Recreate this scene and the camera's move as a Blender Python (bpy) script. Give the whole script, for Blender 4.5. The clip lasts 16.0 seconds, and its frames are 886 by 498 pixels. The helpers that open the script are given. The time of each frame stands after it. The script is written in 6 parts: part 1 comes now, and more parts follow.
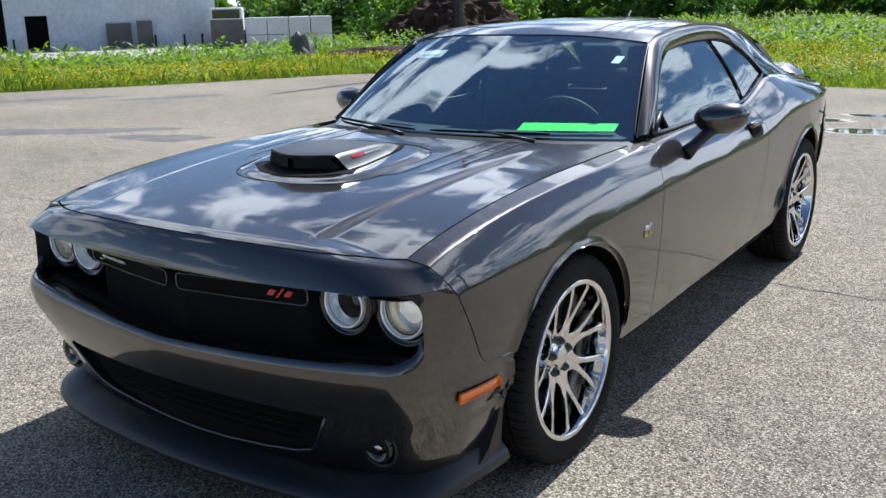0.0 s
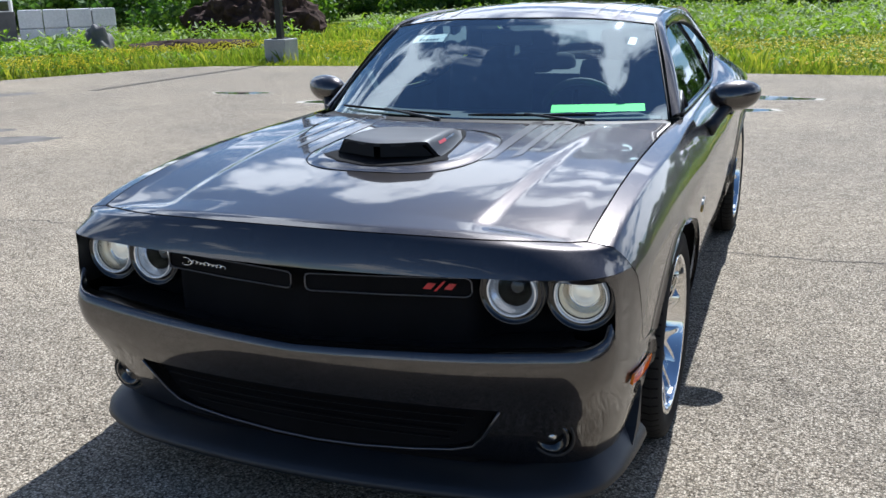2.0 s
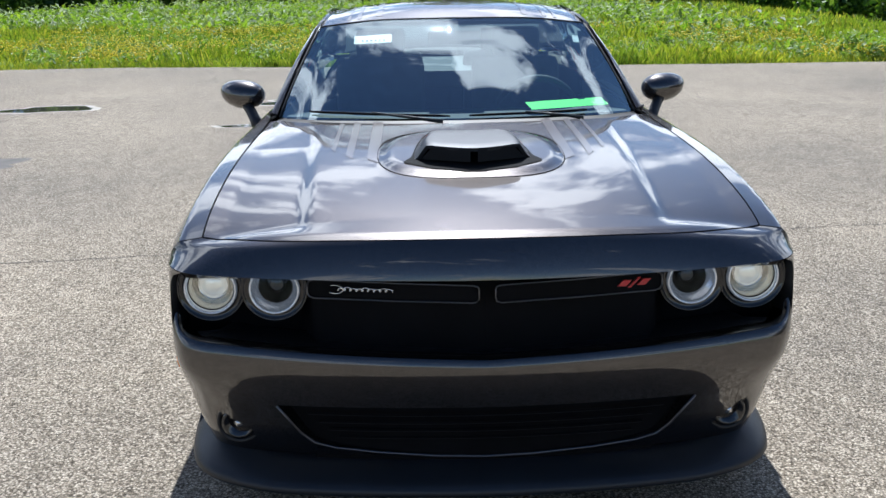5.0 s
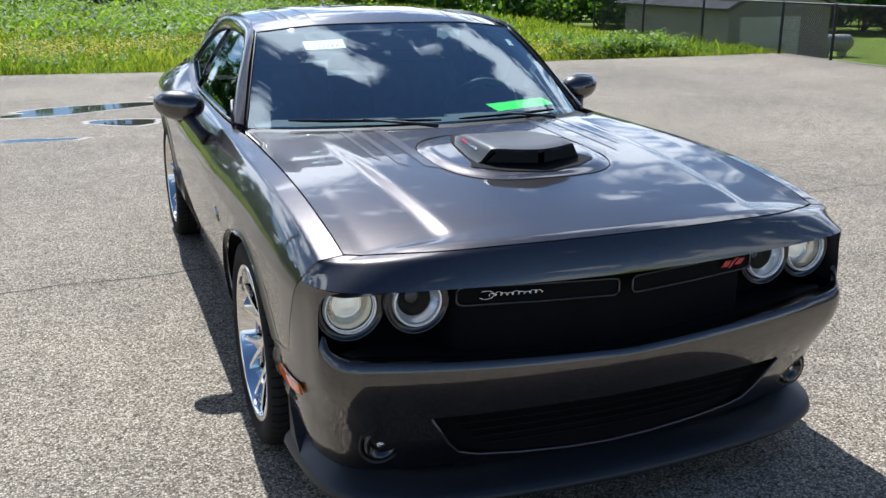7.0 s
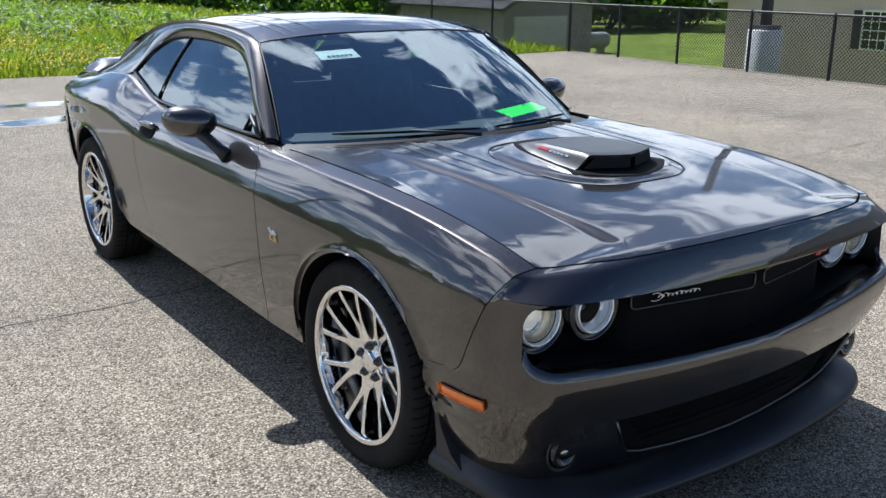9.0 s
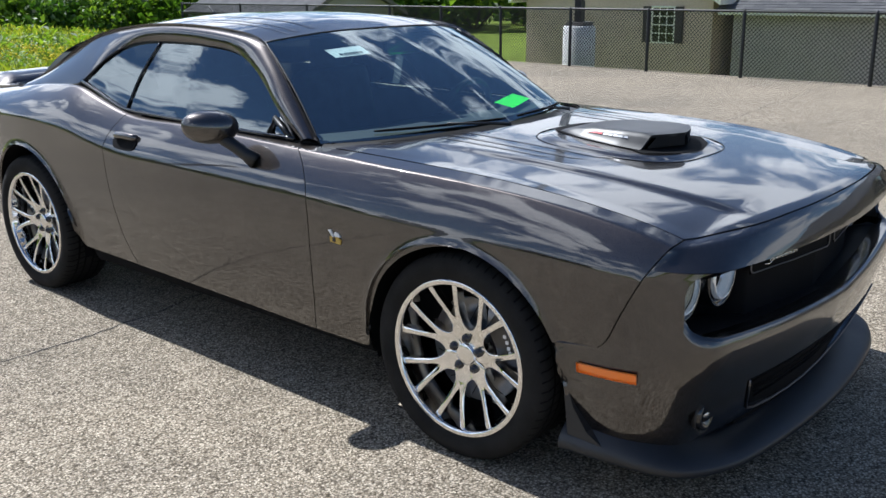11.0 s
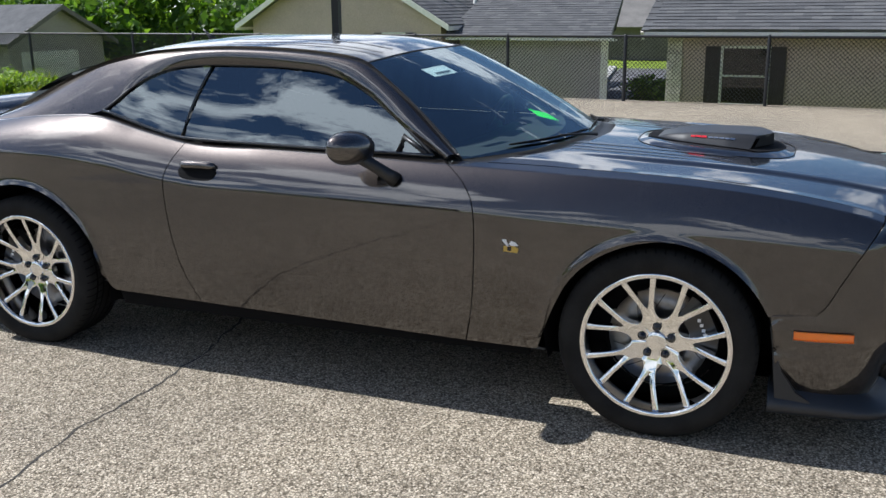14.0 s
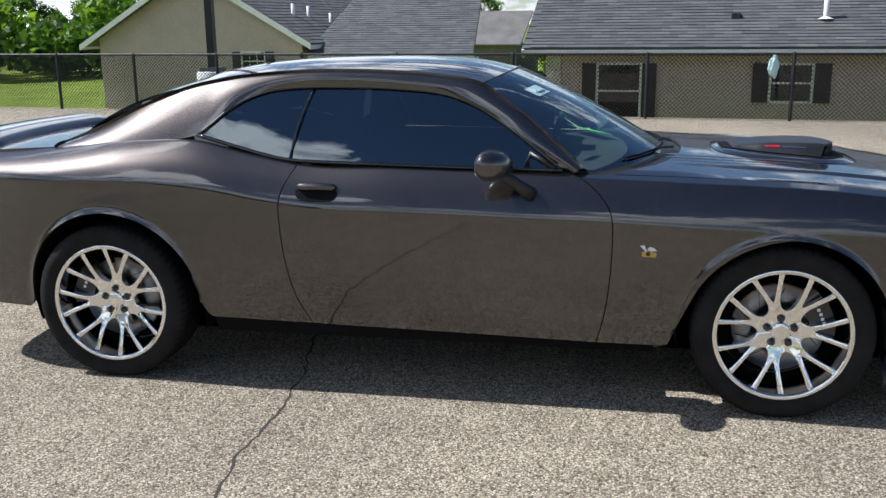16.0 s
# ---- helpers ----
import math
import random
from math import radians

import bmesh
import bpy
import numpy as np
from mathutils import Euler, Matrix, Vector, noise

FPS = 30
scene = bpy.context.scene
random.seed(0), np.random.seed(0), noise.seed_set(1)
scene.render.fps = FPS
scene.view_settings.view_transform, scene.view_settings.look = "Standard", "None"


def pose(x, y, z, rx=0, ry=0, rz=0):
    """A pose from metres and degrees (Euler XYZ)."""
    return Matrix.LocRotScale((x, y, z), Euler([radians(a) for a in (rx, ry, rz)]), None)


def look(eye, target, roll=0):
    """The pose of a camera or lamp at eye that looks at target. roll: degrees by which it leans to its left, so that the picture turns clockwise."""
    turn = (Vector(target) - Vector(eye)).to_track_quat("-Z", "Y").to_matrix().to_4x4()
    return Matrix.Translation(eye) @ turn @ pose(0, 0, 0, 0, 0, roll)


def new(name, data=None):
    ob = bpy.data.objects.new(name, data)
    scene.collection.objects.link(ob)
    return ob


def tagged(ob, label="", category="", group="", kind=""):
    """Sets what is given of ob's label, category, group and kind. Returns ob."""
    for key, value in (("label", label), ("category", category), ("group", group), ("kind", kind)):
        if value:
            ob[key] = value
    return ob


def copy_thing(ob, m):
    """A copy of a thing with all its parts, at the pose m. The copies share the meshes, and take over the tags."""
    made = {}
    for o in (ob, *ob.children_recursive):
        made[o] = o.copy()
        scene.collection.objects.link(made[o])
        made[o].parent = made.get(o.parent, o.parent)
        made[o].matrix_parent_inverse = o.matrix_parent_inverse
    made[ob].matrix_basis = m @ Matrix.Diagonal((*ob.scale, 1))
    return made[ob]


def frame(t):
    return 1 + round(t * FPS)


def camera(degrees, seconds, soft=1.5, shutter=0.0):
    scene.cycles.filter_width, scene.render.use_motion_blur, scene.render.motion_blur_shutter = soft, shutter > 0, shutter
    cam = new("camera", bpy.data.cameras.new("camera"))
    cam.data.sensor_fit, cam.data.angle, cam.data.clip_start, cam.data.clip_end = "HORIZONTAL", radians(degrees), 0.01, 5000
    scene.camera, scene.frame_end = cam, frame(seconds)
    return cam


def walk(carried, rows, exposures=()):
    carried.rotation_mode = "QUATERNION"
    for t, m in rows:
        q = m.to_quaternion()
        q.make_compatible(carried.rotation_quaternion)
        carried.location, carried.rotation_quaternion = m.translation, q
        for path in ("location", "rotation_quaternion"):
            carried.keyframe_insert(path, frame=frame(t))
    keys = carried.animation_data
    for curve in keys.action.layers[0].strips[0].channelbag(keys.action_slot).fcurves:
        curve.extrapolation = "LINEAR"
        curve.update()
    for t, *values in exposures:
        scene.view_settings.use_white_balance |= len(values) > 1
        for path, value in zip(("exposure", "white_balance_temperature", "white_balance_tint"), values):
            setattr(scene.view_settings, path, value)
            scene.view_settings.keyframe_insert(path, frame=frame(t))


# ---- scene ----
cam = camera(50.7, 16.0)
METRES, EYE, TILT, LEAN, TURN = 8.671, 1.5, 0.0, 0.0, 0.0
PATH = [
    (0, (2.278, -2.648, 1.527), (1.16, -1.07, 1.016), -1.4),
    (0.5, (2.021, -2.753, 1.52), (0.997, -1.117, 0.996), -1.4),
    (1, (1.774, -2.919, 1.534), (0.85, -1.227, 1.002), -1.5),
    (1.5, (1.563, -3.007, 1.519), (0.728, -1.27, 0.983), -1.5),
    (2, (1.333, -3.074, 1.512), (0.611, -1.288, 0.975), -1.4),
    (2.5, (1.08, -3.167, 1.519), (0.49, -1.334, 0.98), -1.4),
    (3, (0.832, -3.286, 1.548), (0.388, -1.412, 1.007), -1.4),
    (3.5, (0.618, -3.35, 1.544), (0.292, -1.453, 1.001), -1.4),
    (4, (0.351, -3.325, 1.548), (0.14, -1.413, 1.001), -1.4),
    (4.2, (0.25, -3.325, 1.553), (0.082, -1.41, 1.002), -1.3),
    (6.3, (-1.028, -3.169, 1.563), (-0.537, -1.315, 0.998), -0.1),
    (6.5, (-1.166, -3.152, 1.579), (-0.61, -1.315, 1.017), -0.0),
    (7, (-1.433, -3.065, 1.58), (-0.726, -1.28, 1.019), 0.0),
    (7.5, (-1.663, -2.914, 1.57), (-0.861, -1.171, 1.007), 0.0),
    (8, (-1.888, -2.774, 1.583), (-0.975, -1.084, 1.024), 0.2),
    (8.5, (-2.196, -2.645, 1.608), (-1.164, -1.024, 1.05), 0.3),
    (9, (-2.432, -2.51, 1.615), (-1.288, -0.968, 1.054), 0.4),
    (9.2, (-2.51, -2.452, 1.604), (-1.326, -0.94, 1.045), 0.6),
    (11.3, (-3.268, -1.717, 1.567), (-1.764, -0.519, 1.015), -0.9),
    (11.5, (-3.333, -1.622, 1.57), (-1.803, -0.458, 1.017), -0.9),
    (12, (-3.499, -1.402, 1.569), (-1.902, -0.33, 1.02), -0.9),
    (12.5, (-3.748, -1.186, 1.583), (-2.091, -0.204, 1.043), -0.8),
    (13, (-3.931, -0.963, 1.578), (-2.221, -0.068, 1.055), -0.8),
    (13.5, (-4.058, -0.687, 1.569), (-2.295, 0.106, 1.058), -0.7),
    (14, (-4.19, -0.428, 1.559), (-2.382, 0.263, 1.056), -0.6),
    (14.5, (-4.375, -0.117, 1.575), (-2.53, 0.474, 1.077), -0.7),
    (15, (-4.455, 0.145, 1.561), (-2.583, 0.646, 1.066), -0.7),
    (15.5, (-4.525, 0.448, 1.588), (-2.631, 0.87, 1.105), -0.6),
    (16, (-4.684, 0.723, 1.596), (-2.77, 1.06, 1.124), -0.6),
]
walk(cam, [(t, look(eye, target, roll)) for t, eye, target, roll in PATH],
     exposures=((0.0, 0.54, 5640, 10), (4.0, 0.55, 5640, 10), (9.0, 0.52, 5640, 10), (12.0, 0.52, 5850, 10), (16.0, 0.48, 5880, 10)))

# ---- world, sun ----
SUN_EL, SUN_AZ = 50.0, 1.0          # the sun stands behind the car
world = bpy.data.worlds.new("summer_sky")
scene.world = world
world.use_nodes = True
wn, wl = world.node_tree.nodes, world.node_tree.links
wn.clear()
w_out = wn.new("ShaderNodeOutputWorld")
w_bg = wn.new("ShaderNodeBackground")
w_bg.inputs["Strength"].default_value = 0.068
sky = wn.new("ShaderNodeTexSky")
sky.sky_type = "NISHITA"
sky.sun_disc = False
sky.sun_elevation = radians(SUN_EL)
sky.sun_rotation = radians(SUN_AZ)
sky.air_density, sky.dust_density, sky.ozone_density = 1.0, 0.1, 3.5
sky.altitude = 300.0
w_tc = wn.new("ShaderNodeTexCoord")
w_sep = wn.new("ShaderNodeSeparateXYZ")
wl.new(w_tc.outputs["Generated"], w_sep.inputs[0])
# cloud deck: the direction projected on a flat layer overhead
w_h = wn.new("ShaderNodeMath"); w_h.operation = "ADD"; w_h.inputs[1].default_value = 0.38
w_abs = wn.new("ShaderNodeMath"); w_abs.operation = "ABSOLUTE"
wl.new(w_sep.outputs["Z"], w_abs.inputs[0])
wl.new(w_abs.outputs[0], w_h.inputs[0])
w_dx = wn.new("ShaderNodeMath"); w_dx.operation = "DIVIDE"
w_dy = wn.new("ShaderNodeMath"); w_dy.operation = "DIVIDE"
wl.new(w_sep.outputs["X"], w_dx.inputs[0]); wl.new(w_h.outputs[0], w_dx.inputs[1])
wl.new(w_sep.outputs["Y"], w_dy.inputs[0]); wl.new(w_h.outputs[0], w_dy.inputs[1])
w_cmb = wn.new("ShaderNodeCombineXYZ")
wl.new(w_dx.outputs[0], w_cmb.inputs[0]); wl.new(w_dy.outputs[0], w_cmb.inputs[1])
w_off = wn.new("ShaderNodeVectorMath"); w_off.operation = "ADD"
w_off.inputs[1].default_value = (-25.97, 5.96, 2.26)      # which stretch of the deck stands over the lot
wl.new(w_cmb.outputs[0], w_off.inputs[0])
w_n = wn.new("ShaderNodeTexNoise")
w_n.inputs["Scale"].default_value = 1.8
w_n.inputs["Detail"].default_value = 9.0
w_n.inputs["Roughness"].default_value = 0.66
w_n.inputs["Distortion"].default_value = 0.35
wl.new(w_off.outputs[0], w_n.inputs["Vector"])
w_r = wn.new("ShaderNodeValToRGB")
w_r.color_ramp.elements[0].position = 0.535
w_r.color_ramp.elements[0].color = (0, 0, 0, 1)
w_r.color_ramp.elements[1].position = 0.590
w_r.color_ramp.elements[1].color = (1, 1, 1, 1)
# clouds close up towards the horizon
w_low = wn.new("ShaderNodeMath"); w_low.operation = "MULTIPLY_ADD"
w_low.inputs[1].default_value, w_low.inputs[2].default_value = -0.17, 0.073
wl.new(w_abs.outputs[0], w_low.inputs[0])
w_sum = wn.new("ShaderNodeMath"); w_sum.operation = "ADD"
wl.new(w_low.outputs[0], w_sum.inputs[0]); wl.new(w_n.outputs["Fac"], w_sum.inputs[1])
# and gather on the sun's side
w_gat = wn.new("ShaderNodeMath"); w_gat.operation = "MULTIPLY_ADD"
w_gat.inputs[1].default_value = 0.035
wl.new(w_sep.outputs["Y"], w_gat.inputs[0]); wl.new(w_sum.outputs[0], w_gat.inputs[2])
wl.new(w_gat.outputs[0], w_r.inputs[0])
w_mix = wn.new("ShaderNodeMix"); w_mix.data_type = "RGBA"
# clouds shine more the nearer they stand to the sun
w_dot = wn.new("ShaderNodeVectorMath"); w_dot.operation = "DOT_PRODUCT"
w_nrm = wn.new("ShaderNodeVectorMath"); w_nrm.operation = "NORMALIZE"
wl.new(w_tc.outputs["Generated"], w_nrm.inputs[0])
wl.new(w_nrm.outputs[0], w_dot.inputs[0])
w_dot.inputs[1].default_value = (math.sin(radians(SUN_AZ)) * math.cos(radians(SUN_EL)), math.cos(radians(SUN_AZ)) * math.cos(radians(SUN_EL)), math.sin(radians(SUN_EL)))
w_lit = wn.new("ShaderNodeMapRange")
w_lit.interpolation_type = "SMOOTHSTEP"
for key, val in (("From Min", -0.1), ("From Max", 0.97), ("To Min", 10.0), ("To Max", 22.0)):
    w_lit.inputs[key].default_value = val
wl.new(w_dot.outputs["Value"], w_lit.inputs["Value"])
w_cc = wn.new("ShaderNodeCombineXYZ")
for k in range(3):
    wl.new(w_lit.outputs[0], w_cc.inputs[k])
wl.new(w_cc.outputs[0], w_mix.inputs["B"])
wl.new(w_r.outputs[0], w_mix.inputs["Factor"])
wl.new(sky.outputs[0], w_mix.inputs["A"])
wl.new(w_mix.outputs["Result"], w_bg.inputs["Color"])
wl.new(w_bg.outputs[0], w_out.inputs[0])

sun_data = bpy.data.lights.new("sun", "SUN")
sun_data.energy, sun_data.angle, sun_data.color = 5.0, radians(0.55), (1.0, 0.96, 0.89)
sun_ob = new("sun", sun_data)
sun_dir = Vector((math.sin(radians(SUN_AZ)) * math.cos(radians(SUN_EL)), math.cos(radians(SUN_AZ)) * math.cos(radians(SUN_EL)), math.sin(radians(SUN_EL))))
sun_ob.matrix_world = look(sun_dir * 60, (0, 0, 0))

# ---- materials ----
def mat(name, color, rough=0.5, metal=0.0, coat=0.0, spec=0.5):
    m = bpy.data.materials.new(name)
    m.use_nodes = True
    b = m.node_tree.nodes["Principled BSDF"]
    b.inputs["Base Color"].default_value = (*color, 1)
    b.inputs["Roughness"].default_value = rough
    b.inputs["Metallic"].default_value = metal
    b.inputs["Coat Weight"].default_value = coat
    b.inputs["Coat Roughness"].default_value = 0.02
    b.inputs["Specular IOR Level"].default_value = spec
    return m


def bsdf(m):
    return m.node_tree.nodes["Principled BSDF"]


def node(m, kind, **props):
    n = m.node_tree.nodes.new(kind)
    for k, v in props.items():
        n.inputs[k.replace("_", " ")].default_value = v
    return n


def link(m, a, b):
    m.node_tree.links.new(a, b)


def coords(m, kind="Object"):
    return node(m, "ShaderNodeTexCoord").outputs[kind]


def noisy(m, co, scale, detail=4.0, rough=0.55, dist=0.0):
    n = node(m, "ShaderNodeTexNoise", Scale=scale, Detail=detail, Roughness=rough, Distortion=dist)
    link(m, co, n.inputs["Vector"])
    return n.outputs["Fac"]


def ramp(m, fac, *stops):
    r = node(m, "ShaderNodeValToRGB")
    e = r.color_ramp.elements
    while len(e) < len(stops):
        e.new(0.5)
    for el, (p, c) in zip(e, stops):
        el.position, el.color = p, (*c, 1) if len(c) == 3 else c
    link(m, fac, r.inputs[0])
    return r.outputs["Color"]


def grey(v):
    return (v, v, v)


def mixc(m, fac, a, b, mode="MIX"):
    n = node(m, "ShaderNodeMix")
    n.data_type, n.blend_type = "RGBA", mode
    for s, v in (("Factor", fac), ("A", a), ("B", b)):
        sock = n.inputs[s] if s == "Factor" else [i for i in n.inputs if i.name == s and i.type == "RGBA"][0]
        if isinstance(v, (int, float)):
            sock.default_value = v
        elif isinstance(v, tuple):
            sock.default_value = (*v, 1)
        else:
            link(m, v, sock)
    return [o for o in n.outputs if o.type == "RGBA"][0]


def bump(m, fac, strength=0.3, dist=0.01, target=None):
    b = node(m, "ShaderNodeBump", Strength=strength, Distance=dist)
    link(m, fac, b.inputs["Height"])
    link(m, b.outputs[0], (target or bsdf(m)).inputs["Normal"])
    return b


def varied(name, color, amount=0.25, scale=8.0, rough=0.6, metal=0.0, bumped=0.15, fine=90.0, coat=0.0):
    """A surface that varies at two scales, with a little relief."""
    m = mat(name, color, rough, metal, coat)
    co = coords(m)
    big, small = noisy(m, co, scale, 5), noisy(m, co, fine, 3)
    lo = tuple(c * (1 - amount) for c in color)
    hi = tuple(min(1, c * (1 + amount)) for c in color)
    c1 = ramp(m, big, (0.3, lo), (0.7, hi))
    c2 = mixc(m, 0.35, c1, ramp(m, small, (0.35, grey(0.55)), (0.65, grey(1.0))), "MULTIPLY")
    link(m, c2, bsdf(m).inputs["Base Color"])
    if bumped:
        bump(m, small, bumped, 0.004)
    return m


# car paint: grey metallic under clear coat, fine flakes
PAINT = mat("granite_metallic_paint", (0.12, 0.11, 0.11), 0.37, 0.92, 1.0, 0.0)
bsdf(PAINT).inputs["Coat IOR"].default_value = 1.85
_co = coords(PAINT)
_fl = node(PAINT, "ShaderNodeTexVoronoi", Scale=900.0)
link(PAINT, _co, _fl.inputs["Vector"])
_fc = ramp(PAINT, _fl.outputs["Distance"], (0.0, (0.080, 0.067, 0.060)), (0.7, (0.028, 0.023, 0.021)))
_dust = ramp(PAINT, noisy(PAINT, _co, 3.0, 6), (0.40, grey(0.90)), (0.75, grey(1.08)))
link(PAINT, mixc(PAINT, 1.0, _fc, _dust, "MULTIPLY"), bsdf(PAINT).inputs["Base Color"])
_orange = node(PAINT, "ShaderNodeBump", Strength=0.012, Distance=0.001)
link(PAINT, noisy(PAINT, _co, 260.0, 2), _orange.inputs["Height"])
link(PAINT, _orange.outputs[0], bsdf(PAINT).inputs["Coat Normal"])

BLACK_SATIN = varied("black_satin_plastic", (0.016, 0.016, 0.017), 0.25, 6, 0.45, 0, 0.05, 300)
SCOOP = varied("satin_black_scoop", (0.014, 0.014, 0.016), 0.2, 6, 0.46, 0, 0.03, 300, coat=0.15)
bsdf(SCOOP).inputs["Coat Roughness"].default_value = 0.18
BLACK_GLOSS = mat("gloss_black", (0.006, 0.006, 0.007), 0.12, 0, 0.6)
BLACK_MATTE = varied("matte_black", (0.005, 0.005, 0.006), 0.3, 5, 0.85, 0, 0.1, 200)
SPLIT = varied("textured_black_plastic", (0.020, 0.021, 0.024), 0.2, 5, 0.42, 0, 0.12, 500)
RUBBER = varied("tyre_rubber", (0.018, 0.0172, 0.0165), 0.3, 9, 0.82, 0, 0.15, 220)
CHROME = mat("polished_chrome", (0.86, 0.85, 0.83), 0.06, 1.0)
STEEL = varied("brake_steel", (0.30, 0.285, 0.27), 0.15, 20, 0.38, 1.0, 0.05, 300)
CALIPER = mat("black_caliper", (0.015, 0.015, 0.016), 0.3, 0, 0.5)
DULL = mat("dull_grey_trim", (0.16, 0.16, 0.17), 0.35, 1.0)
# stripe material that imitates bands of sun glint on the paint
GLINT_STRIPE = mat("glint_stripe_paint", (0.075, 0.064, 0.058), 0.37, 0.92, 1.0, 0.0)
bsdf(GLINT_STRIPE).inputs["Coat Roughness"].default_value = 0.13
bsdf(GLINT_STRIPE).inputs["Coat IOR"].default_value = 1.7
SILVER = mat("satin_silver", (0.55, 0.55, 0.55), 0.25, 1.0)
WHITE_P = mat("white_print", (0.75, 0.75, 0.75), 0.5)
RED_P = mat("red_badge", (0.55, 0.01, 0.02), 0.3, 0, 0.5)
YELLOW_P = mat("yellow_badge", (0.50, 0.33, 0.05), 0.3, 0, 0.5)
AMBER = mat("amber_lens", (0.95, 0.24, 0.015), 0.12, 0, 1.0)
GREEN_CARD = mat("fluorescent_green_card", (0.09, 0.98, 0.06), 0.6)
HALO = mat("lit_halo_ring", (0.72, 0.74, 0.78), 0.14, 0.9)
bsdf(HALO).inputs["Emission Color"].default_value = (0.85, 0.92, 1.0, 1)
bsdf(HALO).inputs["Emission Strength"].default_value = 0.06
LAMP_ON = mat("lit_projector_lens", (0.60, 0.58, 0.48), 0.08, 0.6, 1.0)
bsdf(LAMP_ON).inputs["Emission Color"].default_value = (1.0, 0.95, 0.80, 1)
bsdf(LAMP_ON).inputs["Emission Strength"].default_value = 0.22
# cream base colour paints in the sunlit pavement mirrored by the chrome bowl
BOWL = mat("reflector_ground_sheen", (0.80, 0.76, 0.66), 0.22, 0.75)
REDLENS = mat("red_lens", (0.30, 0.01, 0.01), 0.1, 0, 1.0)
CABIN = varied("cabin_black", (0.034, 0.036, 0.038), 0.3, 6, 0.7, 0, 0.1, 150)
SEAT = varied("seat_cloth", (0.050, 0.052, 0.055), 0.25, 12, 0.85, 0, 0.2, 120)


def glass(name, tint, gloss=0.02, ior=1.62):
    """Thin pane: tinted see-through sheet under a mirror reflection that grows at grazing angles."""
    m = bpy.data.materials.new(name)
    m.use_nodes = True
    nt = m.node_tree
    nt.nodes.clear()
    out = nt.nodes.new("ShaderNodeOutputMaterial")
    tr = nt.nodes.new("ShaderNodeBsdfTransparent")
    tr.inputs[0].default_value = (*tint, 1)
    gl = nt.nodes.new("ShaderNodeBsdfGlossy")
    gl.inputs["Roughness"].default_value = gloss
    gl.inputs["Color"].default_value = (0.86, 0.96, 1.0, 1)
    fr = nt.nodes.new("ShaderNodeFresnel")
    fr.inputs["IOR"].default_value = ior
    mx = nt.nodes.new("ShaderNodeMixShader")
    nt.links.new(fr.outputs[0], mx.inputs[0])
    nt.links.new(tr.outputs[0], mx.inputs[1])
    nt.links.new(gl.outputs[0], mx.inputs[2])
    nt.links.new(mx.outputs[0], out.inputs[0])
    return m


GLASS_WS = glass("windshield_glass", (0.60, 0.82, 0.82), 0.012, 2.8)
GLASS_SIDE = glass("tinted_side_glass", (0.16, 0.18, 0.19), 0.012, 2.3)
GLASS_LAMP = glass("lamp_lens", (0.92, 0.93, 0.95), 0.01, 1.3)

# pavement: worn exposed aggregate
PAVE = mat("worn_aggregate_pavement", (0.36, 0.33, 0.29), 0.85)
_co = coords(PAVE)
_st = node(PAVE, "ShaderNodeTexVoronoi", Scale=135.0)
link(PAVE, _co, _st.inputs["Vector"])
_sep = node(PAVE, "ShaderNodeSeparateColor")
link(PAVE, _st.outputs["Color"], _sep.inputs[0])
_stone = ramp(PAVE, _sep.outputs[0], (0.0, (0.105, 0.086, 0.062)), (0.22, (0.27, 0.232, 0.180)), (0.6, (0.405, 0.353, 0.280)), (1.0, (0.68, 0.61, 0.505)))
_gap = ramp(PAVE, _st.outputs["Distance"], (0.25, grey(1.08)), (0.70, grey(0.42)))
_big = ramp(PAVE, noisy(PAVE, _co, 0.35, 8, 0.6), (0.30, (0.74, 0.73, 0.72)), (0.70, (1.20, 1.155, 1.08)))
_mid = ramp(PAVE, noisy(PAVE, _co, 6.0, 5, 0.6), (0.30, grey(0.84)), (0.70, grey(1.10)))
_c = mixc(PAVE, 1.0, _stone, _gap, "MULTIPLY")
_c = mixc(PAVE, 1.0, _c, _big, "MULTIPLY")
_c = mixc(PAVE, 1.0, _c, _mid, "MULTIPLY")
link(PAVE, _c, bsdf(PAVE).inputs["Base Color"])
_h = mixc(PAVE, 0.5, _gap, ramp(PAVE, noisy(PAVE, _co, 160.0, 3), (0.3, grey(0)), (0.7, grey(1))))
bump(PAVE, _h, 0.55, 0.006)

CRACK = varied("dark_crack", (0.045, 0.040, 0.034), 0.3, 30, 0.95, 0, 0.3, 200)
STAIN = varied("damp_pavement", (0.17, 0.155, 0.14), 0.25, 3, 0.75, 0, 0.3, 70)
SILT = varied("dried_silt", (0.48, 0.44, 0.38), 0.15, 3, 0.9, 0, 0.2, 60)
WATER = mat("puddle_water", (0.05, 0.046, 0.04), 0.03)

GRASS = mat("meadow_grass", (0.09, 0.15, 0.03), 0.6)
_oi = node(GRASS, "ShaderNodeNewGeometry")
_gc = ramp(GRASS, _oi.outputs["Random Per Island"], (0.0, (0.075, 0.115, 0.012)), (0.4, (0.16, 0.22, 0.020)), (0.75, (0.26, 0.30, 0.035)), (1.0, (0.40, 0.36, 0.08)))
_gp = ramp(GRASS, noisy(GRASS, coords(GRASS), 0.22, 6, 0.6), (0.30, (0.70, 0.85, 0.9)), (0.50, (1.0, 1.0, 1.0)), (0.68, (1.45, 1.18, 1.0)))
link(GRASS, mixc(GRASS, 1.0, _gc, _gp, "MULTIPLY"), bsdf(GRASS).inputs["Base Color"])
